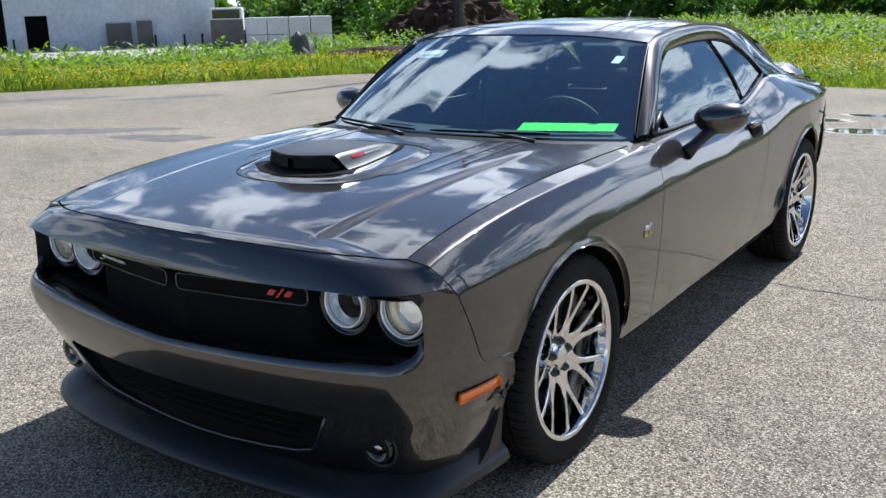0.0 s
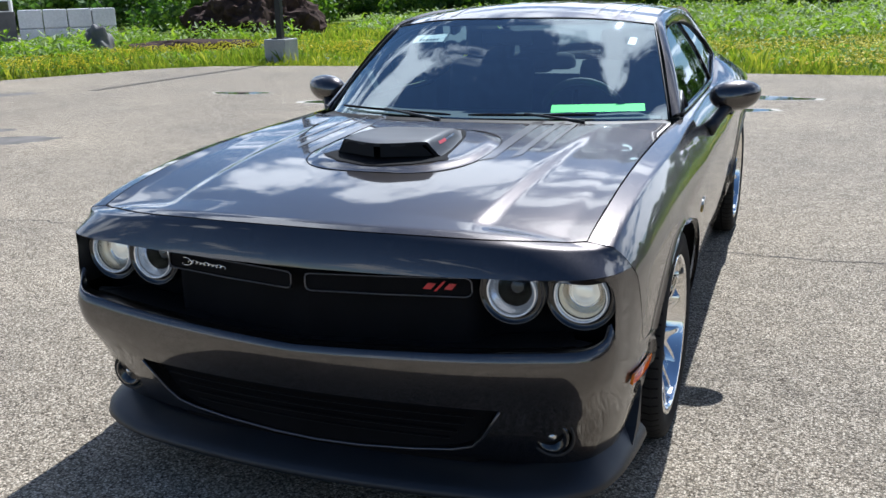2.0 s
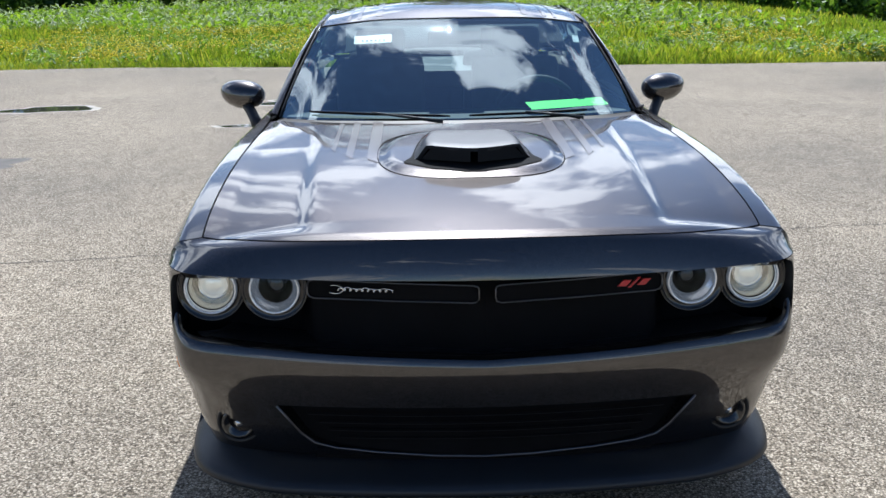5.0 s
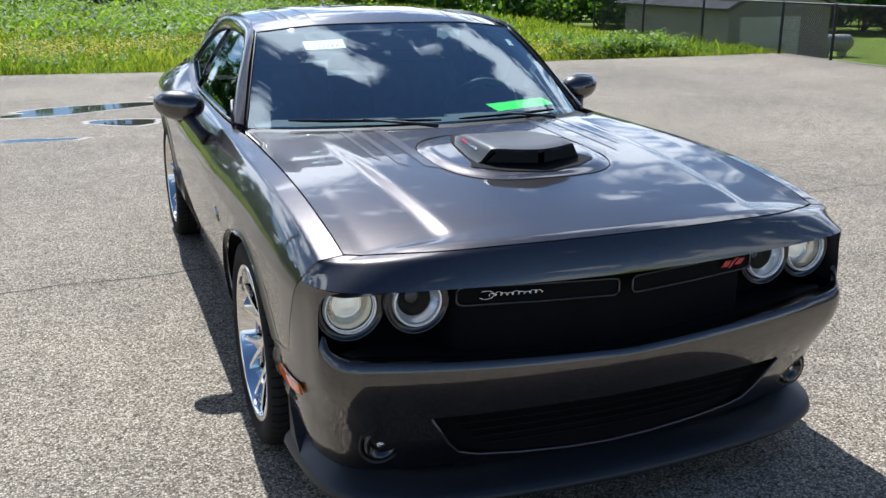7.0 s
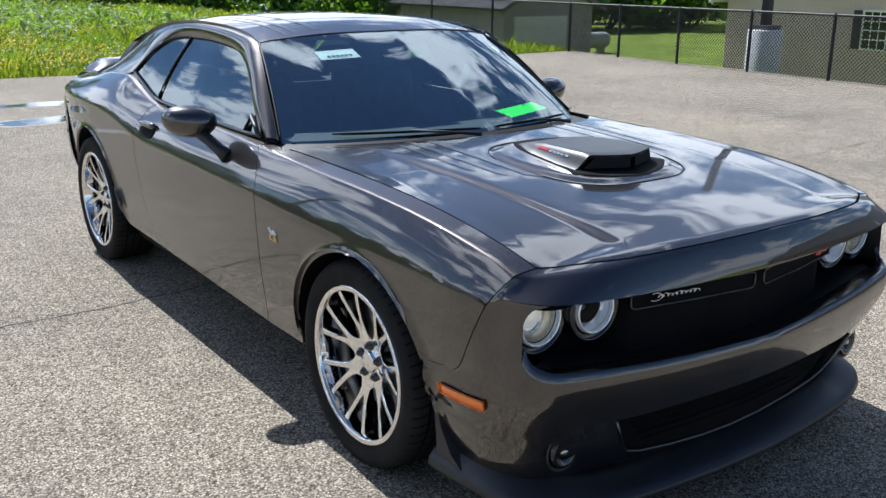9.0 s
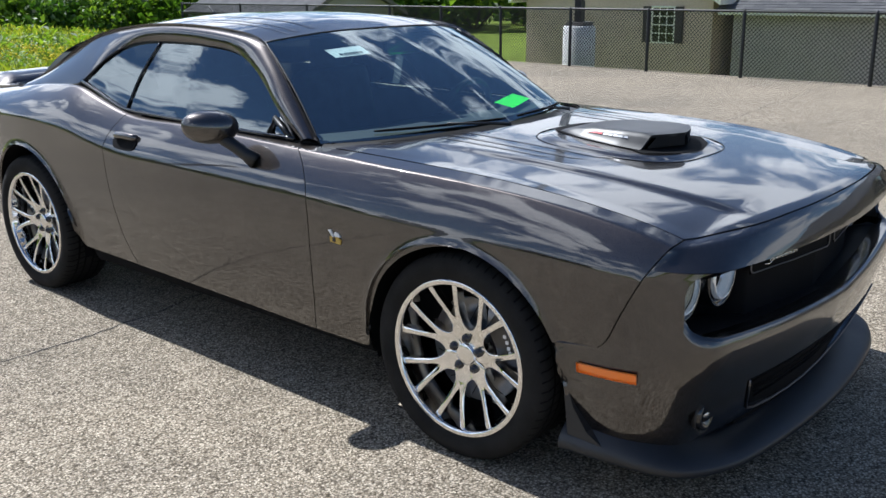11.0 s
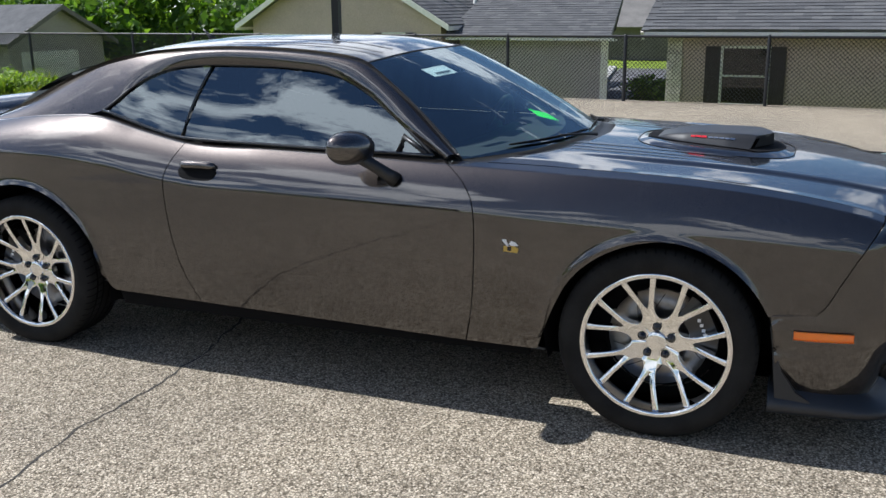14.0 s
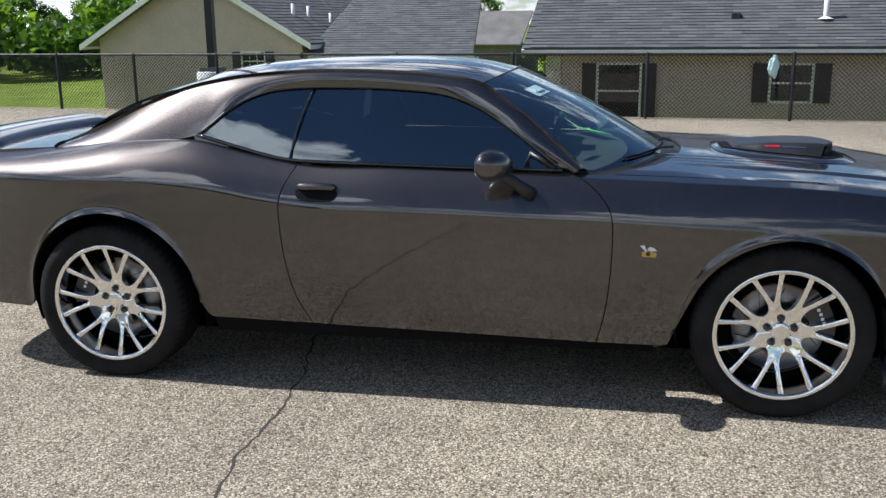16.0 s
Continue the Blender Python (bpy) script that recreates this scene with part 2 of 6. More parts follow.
SOIL = varied("meadow_soil", (0.15, 0.20, 0.03), 0.45, 0.5, 0.95, 0, 0.4, 6)
LAWN = varied("mown_lawn", (0.19, 0.26, 0.035), 0.30, 0.6, 0.9, 0, 0.5, 25)
FLOWER = mat("yellow_flowers", (0.82, 0.66, 0.03), 0.6)
LEAF = mat("leaves", (0.06, 0.11, 0.02), 0.55)
_oi = node(LEAF, "ShaderNodeNewGeometry")
_lc = ramp(LEAF, _oi.outputs["Random Per Island"], (0.0, (0.03, 0.075, 0.012)), (0.5, (0.075, 0.155, 0.022)), (1.0, (0.16, 0.26, 0.04)))
_ob = node(LEAF, "ShaderNodeObjectInfo")
_lv = ramp(LEAF, _ob.outputs["Random"], (0.0, (0.65, 0.75, 0.7)), (1.0, (1.35, 1.2, 0.9)))
link(LEAF, mixc(LEAF, 1.0, _lc, _lv, "MULTIPLY"), bsdf(LEAF).inputs["Base Color"])
BARK = varied("bark", (0.10, 0.08, 0.06), 0.3, 6, 0.9, 0, 0.6, 25)
DIRT = varied("dark_mulch_heap", (0.060, 0.036, 0.028), 0.5, 3, 0.95, 0, 0.8, 9)
CONC = varied("concrete", (0.42, 0.41, 0.39), 0.15, 3, 0.85, 0, 0.3, 40)
BLACK_STEEL = mat("black_coated_steel", (0.015, 0.015, 0.016), 0.5, 0.2)
SIDING = varied("beige_vinyl_siding", (0.51, 0.405, 0.345), 0.06, 1.5, 0.6, 0, 0.05, 30)
# grey wing's own siding; also the outbuilding's walls with shade in the colour
SIDING_GREY_SHADED = varied("grey_and_shaded_siding", (0.335, 0.31, 0.31), 0.06, 1.5, 0.6, 0, 0.05, 30)
SHINGLE = varied("grey_asphalt_shingles", (0.085, 0.085, 0.090), 0.25, 2.5, 0.95, 0, 0.6, 14)
WHITE_TRIM = varied("white_trim", (0.72, 0.71, 0.68), 0.05, 3, 0.5, 0, 0.05, 40)
SHUTTER = varied("dark_brown_shutter", (0.030, 0.024, 0.024), 0.2, 6, 0.6, 0, 0.1, 50)
WHITE_WALL = varied("white_block_wall", (0.70, 0.72, 0.76), 0.08, 0.8, 0.8, 0, 0.3, 5)
# near-black colour standing in for the shade inside openings
OPENING_SHADE = mat("opening_shade", (0.010, 0.009, 0.009), 0.9)
STONE = varied("cream_stone", (0.62, 0.58, 0.50), 0.18, 5, 0.8, 0, 0.5, 20)
TARP = varied("white_wrapped_goods", (0.72, 0.71, 0.69), 0.08, 1.0, 0.45, 0, 0.2, 12)
BROWN = varied("brown_panel_and_shade", (0.14, 0.13, 0.12), 0.25, 1.2, 0.7, 0, 0.1, 20)


def leafy(m, share=0.5):
    """Lets light through thin leaves."""
    nt = m.node_tree
    b = bsdf(m)
    out = [n for n in nt.nodes if n.type == "OUTPUT_MATERIAL"][0]
    t = nt.nodes.new("ShaderNodeBsdfTranslucent")
    src = b.inputs["Base Color"].links[0].from_socket
    warm = mixc(m, 1.0, src, (1.25, 1.35, 0.55), "MULTIPLY")
    link(m, warm, t.inputs["Color"])
    mx = nt.nodes.new("ShaderNodeMixShader")
    mx.inputs[0].default_value = share
    link(m, b.outputs[0], mx.inputs[1])
    link(m, t.outputs[0], mx.inputs[2])
    link(m, mx.outputs[0], out.inputs[0])


WEED = mat("leafy_weeds", (0.12, 0.24, 0.04), 0.55)
_oi = node(WEED, "ShaderNodeNewGeometry")
_wc = ramp(WEED, _oi.outputs["Random Per Island"], (0.0, (0.085, 0.15, 0.015)), (0.5, (0.17, 0.27, 0.028)), (1.0, (0.28, 0.36, 0.05)))
link(WEED, _wc, bsdf(WEED).inputs["Base Color"])
for _m in (SOIL, LAWN, PAVE, DIRT, SILT, STAIN):
    bsdf(_m).inputs["Specular IOR Level"].default_value = 0.12
for _m in (RUBBER, BLACK_MATTE):
    bsdf(_m).inputs["Specular IOR Level"].default_value = 0.15
leafy(WEED, 0.5)
leafy(GRASS, 0.55)
leafy(LEAF, 0.5)

# ---- building helpers ----
def smooth_line(pts, n=None):
    """A function of 0..1 through the points (any dimension), by Catmull-Rom over the chord length."""
    p = np.array(pts, float)
    d = np.r_[0, np.cumsum(np.linalg.norm(np.diff(p, axis=0), axis=1))]
    d /= d[-1]
    k = len(p)
    tan = np.zeros_like(p)
    for i in range(k):
        a, b = max(i - 1, 0), min(i + 1, k - 1)
        tan[i] = (p[b] - p[a]) / (d[b] - d[a])

    def f(t):
        t = min(max(float(t), 0.0), 1.0)
        i = min(max(int(np.searchsorted(d, t, side="right")) - 1, 0), k - 2)
        h = d[i + 1] - d[i]
        u = (t - d[i]) / h
        return ((2 * u**3 - 3 * u**2 + 1) * p[i] + (u**3 - 2 * u**2 + u) * h * tan[i]
                + (-2 * u**3 + 3 * u**2) * p[i + 1] + (u**3 - u**2) * h * tan[i + 1])
    return f


def poly_line(pts):
    """Straight segments through the points, by chord length."""
    p = np.array(pts, float)
    d = np.r_[0, np.cumsum(np.linalg.norm(np.diff(p, axis=0), axis=1))]
    d /= d[-1]
    return lambda t: np.array([np.interp(t, d, p[:, j]) for j in range(p.shape[1])])


def table(pts):
    """A smooth function of one number through (x, value) pairs."""
    xs = np.array([a for a, _ in pts], float)
    ys = np.array([b for _, b in pts], float)
    m = np.gradient(ys, xs)

    def f(x):
        x = min(max(float(x), xs[0]), xs[-1])
        i = min(max(int(np.searchsorted(xs, x, side="right")) - 1, 0), len(xs) - 2)
        h = xs[i + 1] - xs[i]
        u = (x - xs[i]) / h
        return ((2 * u**3 - 3 * u**2 + 1) * ys[i] + (u**3 - 2 * u**2 + u) * h * m[i]
                + (-2 * u**3 + 3 * u**2) * ys[i + 1] + (u**3 - u**2) * h * m[i + 1])
    return f


def coons(B, T, L, R):
    """A patch of (u, v) between four boundary lines: bottom, top (of u), left, right (of v)."""
    c00, c10, c01, c11 = B(0), B(1), T(0), T(1)

    def f(u, v):
        return ((1 - v) * B(u) + v * T(u) + (1 - u) * L(v) + u * R(v)
                - ((1 - u) * (1 - v) * c00 + u * (1 - v) * c10 + (1 - u) * v * c01 + u * v * c11))
    return f


def mesh_ob(name, verts, faces, material, parent=None, label="", smooth=True):
    me = bpy.data.meshes.new(name)
    me.from_pydata([tuple(map(float, v)) for v in verts], [], faces)
    if smooth:
        me.polygons.foreach_set("use_smooth", [True] * len(me.polygons))
    me.materials.append(material)
    me.update()
    ob = new(name, me)
    if parent:
        ob.parent = parent
    if label:
        ob["label"] = label
    return ob


def part(name, bm, material, parent=None, label="", smooth=False):
    """Links a bmesh as one mesh object under a thing or a part."""
    me = bpy.data.meshes.new(name)
    bm.normal_update()
    bm.to_mesh(me)
    bm.free()
    if smooth:
        me.polygons.foreach_set("use_smooth", [True] * len(me.polygons))
    me.materials.append(material)
    ob = new(name, me)
    if parent:
        ob.parent = parent
    if label:
        ob["label"] = label
    return ob


def sheet(name, P, nu, nv, material, parent, label="", flange=0.016, mirror=False, flip=False, edges="BTLR", thick=0.0):
    """A curved panel P(u, v) in metres with its edges turned inwards; mirror builds it for the other side."""
    g = np.array([[P(i / nu, j / nv) for j in range(nv + 1)] for i in range(nu + 1)], float)
    if mirror:
        g[:, :, 0] *= -1
        flip = not flip
    gu = np.gradient(g, axis=0)
    gv = np.gradient(g, axis=1)
    n = np.cross(gu, gv)
    n /= np.linalg.norm(n, axis=2, keepdims=True) + 1e-12
    if flip:
        n = -n
    verts = [tuple(v) for v in g.reshape(-1, 3)]
    ix = lambda i, j: i * (nv + 1) + j
    faces = []
    for i in range(nu):
        for j in range(nv):
            q = (ix(i, j), ix(i + 1, j), ix(i + 1, j + 1), ix(i, j + 1))
            faces.append(q[::-1] if flip else q)
    sharp = []
    if flange:
        inner = {}

        def low(i, j):
            if (i, j) not in inner:
                inner[(i, j)] = len(verts)
                verts.append(tuple(g[i, j] - n[i, j] * flange))
            return inner[(i, j)]

        def side(ids):
            for p, q in zip(ids, ids[1:]):
                f4 = (ix(*p), ix(*q), low(*q), low(*p))
                faces.append(f4 if flip else f4[::-1])
                sharp.append((ix(*p), ix(*q)))
        if "B" in edges: side([(i, 0) for i in range(nu + 1)][::-1])
        if "T" in edges: side([(i, nv) for i in range(nu + 1)])
        if "L" in edges: side([(0, j) for j in range(nv + 1)])
        if "R" in edges: side([(nu, j) for j in range(nv + 1)][::-1])
    ob = mesh_ob(name, verts, faces, material, parent, label)
    if sharp:
        keys = {tuple(sorted(p)) for p in sharp}
        att = ob.data.attributes.new("sharp_edge", "BOOLEAN", "EDGE")
        att.data.foreach_set("value", [tuple(sorted(e.vertices)) in keys for e in ob.data.edges])
    return ob


def tube(name, pts, r, material, parent=None, label="", seg=6, closed=False, taper=None):
    """A round bar along points."""
    p = [Vector(q) for q in pts]
    k = len(p)
    verts, faces = [], []
    for i, q in enumerate(p):
        a = p[(i - 1) % k] if closed else p[max(i - 1, 0)]
        b = p[(i + 1) % k] if closed else p[min(i + 1, k - 1)]
        d = (b - a).normalized()
        up = Vector((0, 0, 1)) if abs(d.z) < 0.9 else Vector((1, 0, 0))
        s = d.cross(up).normalized()
        t = s.cross(d)
        rr = r * (taper[i] if taper else 1)
        for m in range(seg):
            w = 2 * math.pi * m / seg
            verts.append(q + s * math.cos(w) * rr + t * math.sin(w) * rr)
    n = k if closed else k - 1
    for i in range(n):
        for m in range(seg):
            a, b = i * seg + m, i * seg + (m + 1) % seg
            c, d = ((i + 1) % k) * seg + (m + 1) % seg, ((i + 1) % k) * seg + m
            faces.append((a, b, c, d))
    if not closed:
        faces.append(tuple(range(seg))[::-1])
        faces.append(tuple((k - 1) * seg + m for m in range(seg)))
    return mesh_ob(name, verts, faces, material, parent, label)


def lathe(name, prof, material, parent=None, label="", seg=48, axis="x", at=(0, 0, 0), smooth=True):
    """Turns a profile of (radius, depth) round an axis."""
    verts, faces = [], []
    k = len(prof)
    for m in range(seg):
        w = 2 * math.pi * m / seg
        for r, d in prof:
            if axis == "x":
                v = (d, r * math.cos(w), r * math.sin(w))
            elif axis == "y":
                v = (r * math.cos(w), d, r * math.sin(w))
            else:
                v = (r * math.cos(w), r * math.sin(w), d)
            verts.append(tuple(a + b for a, b in zip(v, at)))
    for m in range(seg):
        for i in range(k - 1):
            a, b = m * k + i, m * k + i + 1
            c, d = ((m + 1) % seg) * k + i + 1, ((m + 1) % seg) * k + i
            faces.append((a, b, c, d))
    ob = mesh_ob(name, verts, faces, material, parent, label, smooth)
    bm = bmesh.new()
    bm.from_mesh(ob.data)
    bmesh.ops.recalc_face_normals(bm, faces=bm.faces)
    bm.to_mesh(ob.data)
    bm.free()
    return ob


def box_bm(bm, x0, y0, z0, x1, y1, z1, bevel=0.0):
    r = bmesh.ops.create_cube(bm, size=1.0)
    vs = r["verts"]
    for v in vs:
        v.co = Vector(((x0 + x1) / 2 + v.co.x * (x1 - x0), (y0 + y1) / 2 + v.co.y * (y1 - y0), (z0 + z1) / 2 + v.co.z * (z1 - z0)))
    if bevel:
        es = list({e for v in vs for e in v.link_edges})
        bmesh.ops.bevel(bm, geom=es, offset=bevel, segments=2, affect="EDGES", profile=0.6)
    return bm


def box(name, lo, hi, material, parent=None, label="", bevel=0.0):
    return part(name, box_bm(bmesh.new(), *lo, *hi, bevel), material, parent, label)


def prism(name, outline, z0, z1, material, parent=None, label="", axis="z", smooth=False):
    """A flat outline pushed from z0 to z1 along an axis."""
    def put(a, b, c):
        return {"z": (a, b, c), "y": (a, c, b), "x": (c, a, b)}[axis]
    k = len(outline)
    verts = [put(a, b, z0) for a, b in outline] + [put(a, b, z1) for a, b in outline]
    faces = [tuple(range(k)), tuple(range(k, 2 * k))] + [(i, (i + 1) % k, k + (i + 1) % k, k + i) for i in range(k)]
    ob = mesh_ob(name, verts, faces, material, parent, label, smooth)
    bm = bmesh.new()
    bm.from_mesh(ob.data)
    bmesh.ops.recalc_face_normals(bm, faces=bm.faces)
    bm.to_mesh(ob.data)
    bm.free()
    return ob


def thing(name, label, category, group="", kind="", at=(0, 0, 0)):
    ob = new(name)
    ob.location = at
    ob.empty_display_size = 0.2
    return tagged(ob, label, category, group, kind)

# ---- the car: nose towards -y, front axle at y = 0, ground z = 0 ----
car = thing("coupe", "dark grey metallic two-door muscle coupe parked on pavement", "car")
WB = 2.946

# lines along the body, as functions of y
Zc = table([(-0.75, 0.752), (-0.33, 0.775), (0.0, 0.783), (0.43, 0.798), (0.69, 0.812), (1.1, 0.822), (1.58, 0.833), (2.0, 0.842), (2.2, 0.868), (2.4, 0.905), (2.65, 0.928), (3.0, 0.934), (3.6, 0.935)])
Xc = table([(-0.75, 0.905), (-0.6, 0.928), (-0.33, 0.943), (0.0, 0.951), (0.45, 0.955), (0.7, 0.953), (1.2, 0.945), (1.7, 0.938), (2.1, 0.930), (2.5, 0.926), (2.95, 0.919), (3.3, 0.890), (3.6, 0.838)])
Zb = table([(-0.745, 0.853), (-0.65, 0.880), (-0.5, 0.909), (-0.3, 0.936), (-0.1, 0.953), (0.1, 0.963), (0.3, 0.969), (0.5, 0.974), (0.84, 0.979), (1.1, 0.984), (1.6, 0.994), (2.04, 1.003), (2.3, 1.050), (2.5, 1.092), (2.8, 1.090), (3.2, 1.052), (3.6, 1.016)])
Xb = table([(-0.745, 0.796), (-0.6, 0.801), (-0.3, 0.804), (0.2, 0.803), (0.6, 0.802), (0.84, 0.812), (1.5, 0.815), (2.04, 0.803), (2.5, 0.765), (3.0, 0.745), (3.6, 0.690)])
ARCH = ((0.0, 0.352, 0.414, 0.404), (2.925, 0.352, 0.432, 0.432))


# a nearly level strip runs along the top of the flank, inside a soft crease
Strip = table([(-0.75, 0.064), (-0.5, 0.064), (-0.2, 0.068), (0.1, 0.072), (0.4, 0.072), (0.65, 0.060), (0.85, 0.046), (1.3, 0.026), (2.0, 0.026), (2.5, 0.020), (3.6, 0.020)])


def flare(y, z):
    """How far the lip of the wheel arch stands out."""
    for ay, az, ry, rz in ARCH:
        r = math.hypot((y - ay) / ry, (z - az) / rz)
        if r < 1.085 and z > 0.24:
            return 0.011 * min(1.0, 1 - (r - 1) / 0.085) ** 2
    return 0.0


def flank_x(y, z):
    """Half width of the body at y, z, but for the arch lips."""
    zc, zb, xc, xb = Zc(y), Zb(y), Xc(y), Xb(y)
    if z <= zc:
        k = (zc - z) / (zc - 0.26)
        return xc - 0.012 * k - 0.056 * max(k, 0) ** 2.4
    st = Strip(y)
    cut = 1 - 0.20 * st / (zb - zc)
    v = min((z - zc) / (zb - zc), 1.05)
    xr = xb + st
    if v < cut:
        w = v / cut
        return xc - (xc - xr) * (0.50 * w + 0.50 * w**2.4)
    return xr - st * (v - cut) / (1 - cut)


def side_x(y, z):
    return flank_x(y, z) + flare(y, z)


def on_side(yz):
    return (side_x(yz[0], yz[1]), yz[0], yz[1])


def arch(i, a0, a1, n=14):
    ay, az, ry, rz = ARCH[i]
    return [(ay + ry * math.cos(radians(a0 + (a1 - a0) * k / n)), az + rz * math.sin(radians(a0 + (a1 - a0) * k / n))) for k in range(n + 1)]


G = 0.0022      # half a panel gap
door_front = smooth_line([(0.740, 0.276), (0.708, 0.42), (0.690, 0.60), (0.686, 0.74), (0.690, 0.812), (0.705, 0.86), (0.745, 0.913), (0.795, 0.953), (0.840, 0.978)])
door_rear = smooth_line([(1.985, 0.300), (2.045, 0.42), (2.080, 0.56), (2.098, 0.72), (2.100, 0.842), (2.085, 0.91), (2.040, 1.003)])
off = lambda f, d: (lambda t: f(t) + np.array((d, 0.0)))

fender_B = poly_line(arch(0, 157, 8, 22) + [(0.425, 0.345), (0.450, 0.276), (0.58, 0.276), (0.740 - G, 0.276)])
fender_L = smooth_line([tuple(fender_B(0)), (-0.44, 0.511), (-0.52, 0.522), (-0.555, 0.55), (-0.60, 0.64), (-0.66, 0.755), (-0.725 + G, Zb(-0.725 + G))])
fender_T = lambda u: np.array((-0.725 + G + u * (0.840 - G + 0.725 - G), Zb(-0.725 + G + u * (0.840 - G + 0.725 - G))))
fender = coons(fender_B, fender_T, fender_L, off(door_front, -G))
door_B = smooth_line([(0.740 + G, 0.276), (1.3, 0.288), (1.985 - G, 0.300)])
door_T = lambda u: np.array((0.840 + G + u * (1.200 - 2 * G), Zb(0.840 + G + u * (1.200 - 2 * G))))
door_p = coons(door_B, door_T, off(door_front, G), off(door_rear, -G))
quarter_B = poly_line([(1.985 + G, 0.300), (2.2, 0.303), (2.470, 0.308), (2.487, 0.352)] + arch(1, 176, 4, 24) + [(3.362, 0.34), (3.40, 0.300), (3.6, 0.300)])
quarter_R = lambda v: np.array((3.6, 0.300 + v * (Zb(3.6) - 0.300)))
quarter_T = lambda u: np.array((2.040 + G + u * (1.560 - G), Zb(2.040 + G + u * (1.560 - G))))
quarter = coons(quarter_B, quarter_T, off(door_rear, G), quarter_R)

for m in (False, True):
    sheet("front_fender", lambda u, v: on_side(fender(u, 1 - (1 - v) ** 1.8)), 56, 48, PAINT, car, mirror=m, flange=0.012)
    dr = sheet("door", lambda u, v: on_side(door_p(u, 1 - (1 - v) ** 1.8)), 44, 44, PAINT, car, mirror=m)
    sheet("quarter_panel", lambda u, v: on_side(quarter(u, 1 - (1 - v) ** 1.6)), 64, 44, PAINT, car, mirror=m, flange=0.012, edges="BL")
    # black jambs inside the door gaps
    for line in (door_front, door_rear):
        def jamb(u, v):
            y, z = line(v)
            y += 0.05 * (2 * u - 1)
            return (side_x(y, z) - 0.022, y, z)
        sheet("door_jamb", jamb, 2, 12, BLACK_MATTE, car, mirror=m, flange=0)
    # sill skirt below the doors
    sheet("sill", lambda u, v: (0.838 + 0.008 * math.sin(v * 3.1) - 0.03 * (1 - v), 0.50 + u * 1.96, 0.215 + 0.01 * u + v * (0.085 + 0.016 * u)), 20, 4, BLACK_MATTE, car, mirror=m, flange=0.05)

# hood: crowned sheet with a raised middle
Hf = lambda x: table([(0, -0.893), (0.08, -0.8925), (0.35, -0.875), (0.6, -0.825), (0.797, -0.723)])(abs(x))
Hr = lambda x: table([(0, 0.360), (0.4, 0.420), (0.65, 0.535), (0.797, 0.680)])(abs(x))
Hcen = table([(-0.9, 0.884), (-0.7, 0.913), (-0.4, 0.945), (0.0, 0.975), (0.3, 0.993), (0.72, 1.010)])
groove = lambda y: 0.508 + 0.058 * (y + 0.755)


def hood_z(x, y):
    xh = Xb(y) - 0.003
    a = min(abs(x) / xh, 1.0)
    base = Zb(y) + (Hcen(y) - Zb(y)) * (1 - a**2.2)
    q = (abs(x) - groove(y)) / 0.030
    mid = 0.5 - 0.5 * math.tanh(q * 2.4)
    front = 0.5 - 0.5 * math.tanh((y + 0.758) / 0.034)
    back = min(1.0, max(0.0, (y - 0.10) / 0.35))
    up = 1 - (1 - mid) * (1 - front)
    up = up + (1 - up) * back
    rim = min(1.0, max(0.0, (xh - abs(x)) / 0.06)) * min(1.0, max(0.0, (y - Hf(min(abs(x), 0.797))) / 0.03))
    base += (0.011 * up - 0.004) * rim
    # raised plate round the scoop
    r = (abs(x) / 0.318) ** 3.2 + (abs(y + 0.10) / 0.322) ** 2.5
    k = min(1.0, max(0.0, (1 - r) / 0.40))
    return base + 0.013 * k * k * (3 - 2 * k)


def hood_P(u, v):
    x = (2 * u - 1)
    xe = 0.797 * x
    y0, y1 = Hf(xe) + 0.002, Hr(xe)
    y = y0 + (y1 - y0) * v
    x = x * (Xb(y) - 0.0045)
    return (x, y, hood_z(x, y))


sheet("hood", hood_P, 120, 90, PAINT, car, flip=False, flange=0.014)

# sun glints on hood and roof, put in as faint stripes of their own material
for sx in (-1, 1):
    for x0, x1, ya in ((0.312, 0.352, -0.22), (0.402, 0.428, -0.16), (0.468, 0.484, -0.06)):
        sheet("film_stripe", lambda u, v: (sx * (x0 + (x1 - x0) * u), ya + 0.05 * u + (0.42 - ya) * v, hood_z(x0 + (x1 - x0) * u, ya + 0.05 * u + (0.42 - ya) * v) + 0.0016), 2, 26, GLINT_STRIPE, car, "faint stripe painted for a sun glint", flip=(sx < 0), flange=0)

# cowl below the windshield
WSb = table([(0, 0.445), (0.4, 0.508), (0.65, 0.640), (0.775, 0.795)])      # y of the glass foot by |x|
WSbz = table([(0, 1.004), (0.4, 1.000), (0.65, 0.990), (0.775, 0.978)])
sheet("cowl_panel", lambda u, v: ((2 * u - 1) * (0.797 - 0.02 * v), (1 - v) * (Hr(0.797 * (2 * u - 1)) - 0.02) + v * (WSb((2 * u - 1) * 0.775 if u > 0.5 else (1 - 2 * u) * 0.775) + 0.03), (1 - v) * (hood_z((2 * u - 1) * 0.79, Hr(0.797 * (2 * u - 1))) - 0.022) + v * (WSbz(abs(2 * u - 1) * 0.775) - 0.006)), 40, 6, BLACK_SATIN, car, flange=0)

# ---- greenhouse ----
ws_bot = lambda u: np.array(((2 * u - 1) * 0.775, WSb(abs(2 * u - 1) * 0.775), WSbz(abs(2 * u - 1) * 0.775)))
WSty = table([(0, 1.165), (0.4, 1.195), (0.625, 1.265)])
WStz = table([(0, 1.372), (0.4, 1.362), (0.625, 1.335)])
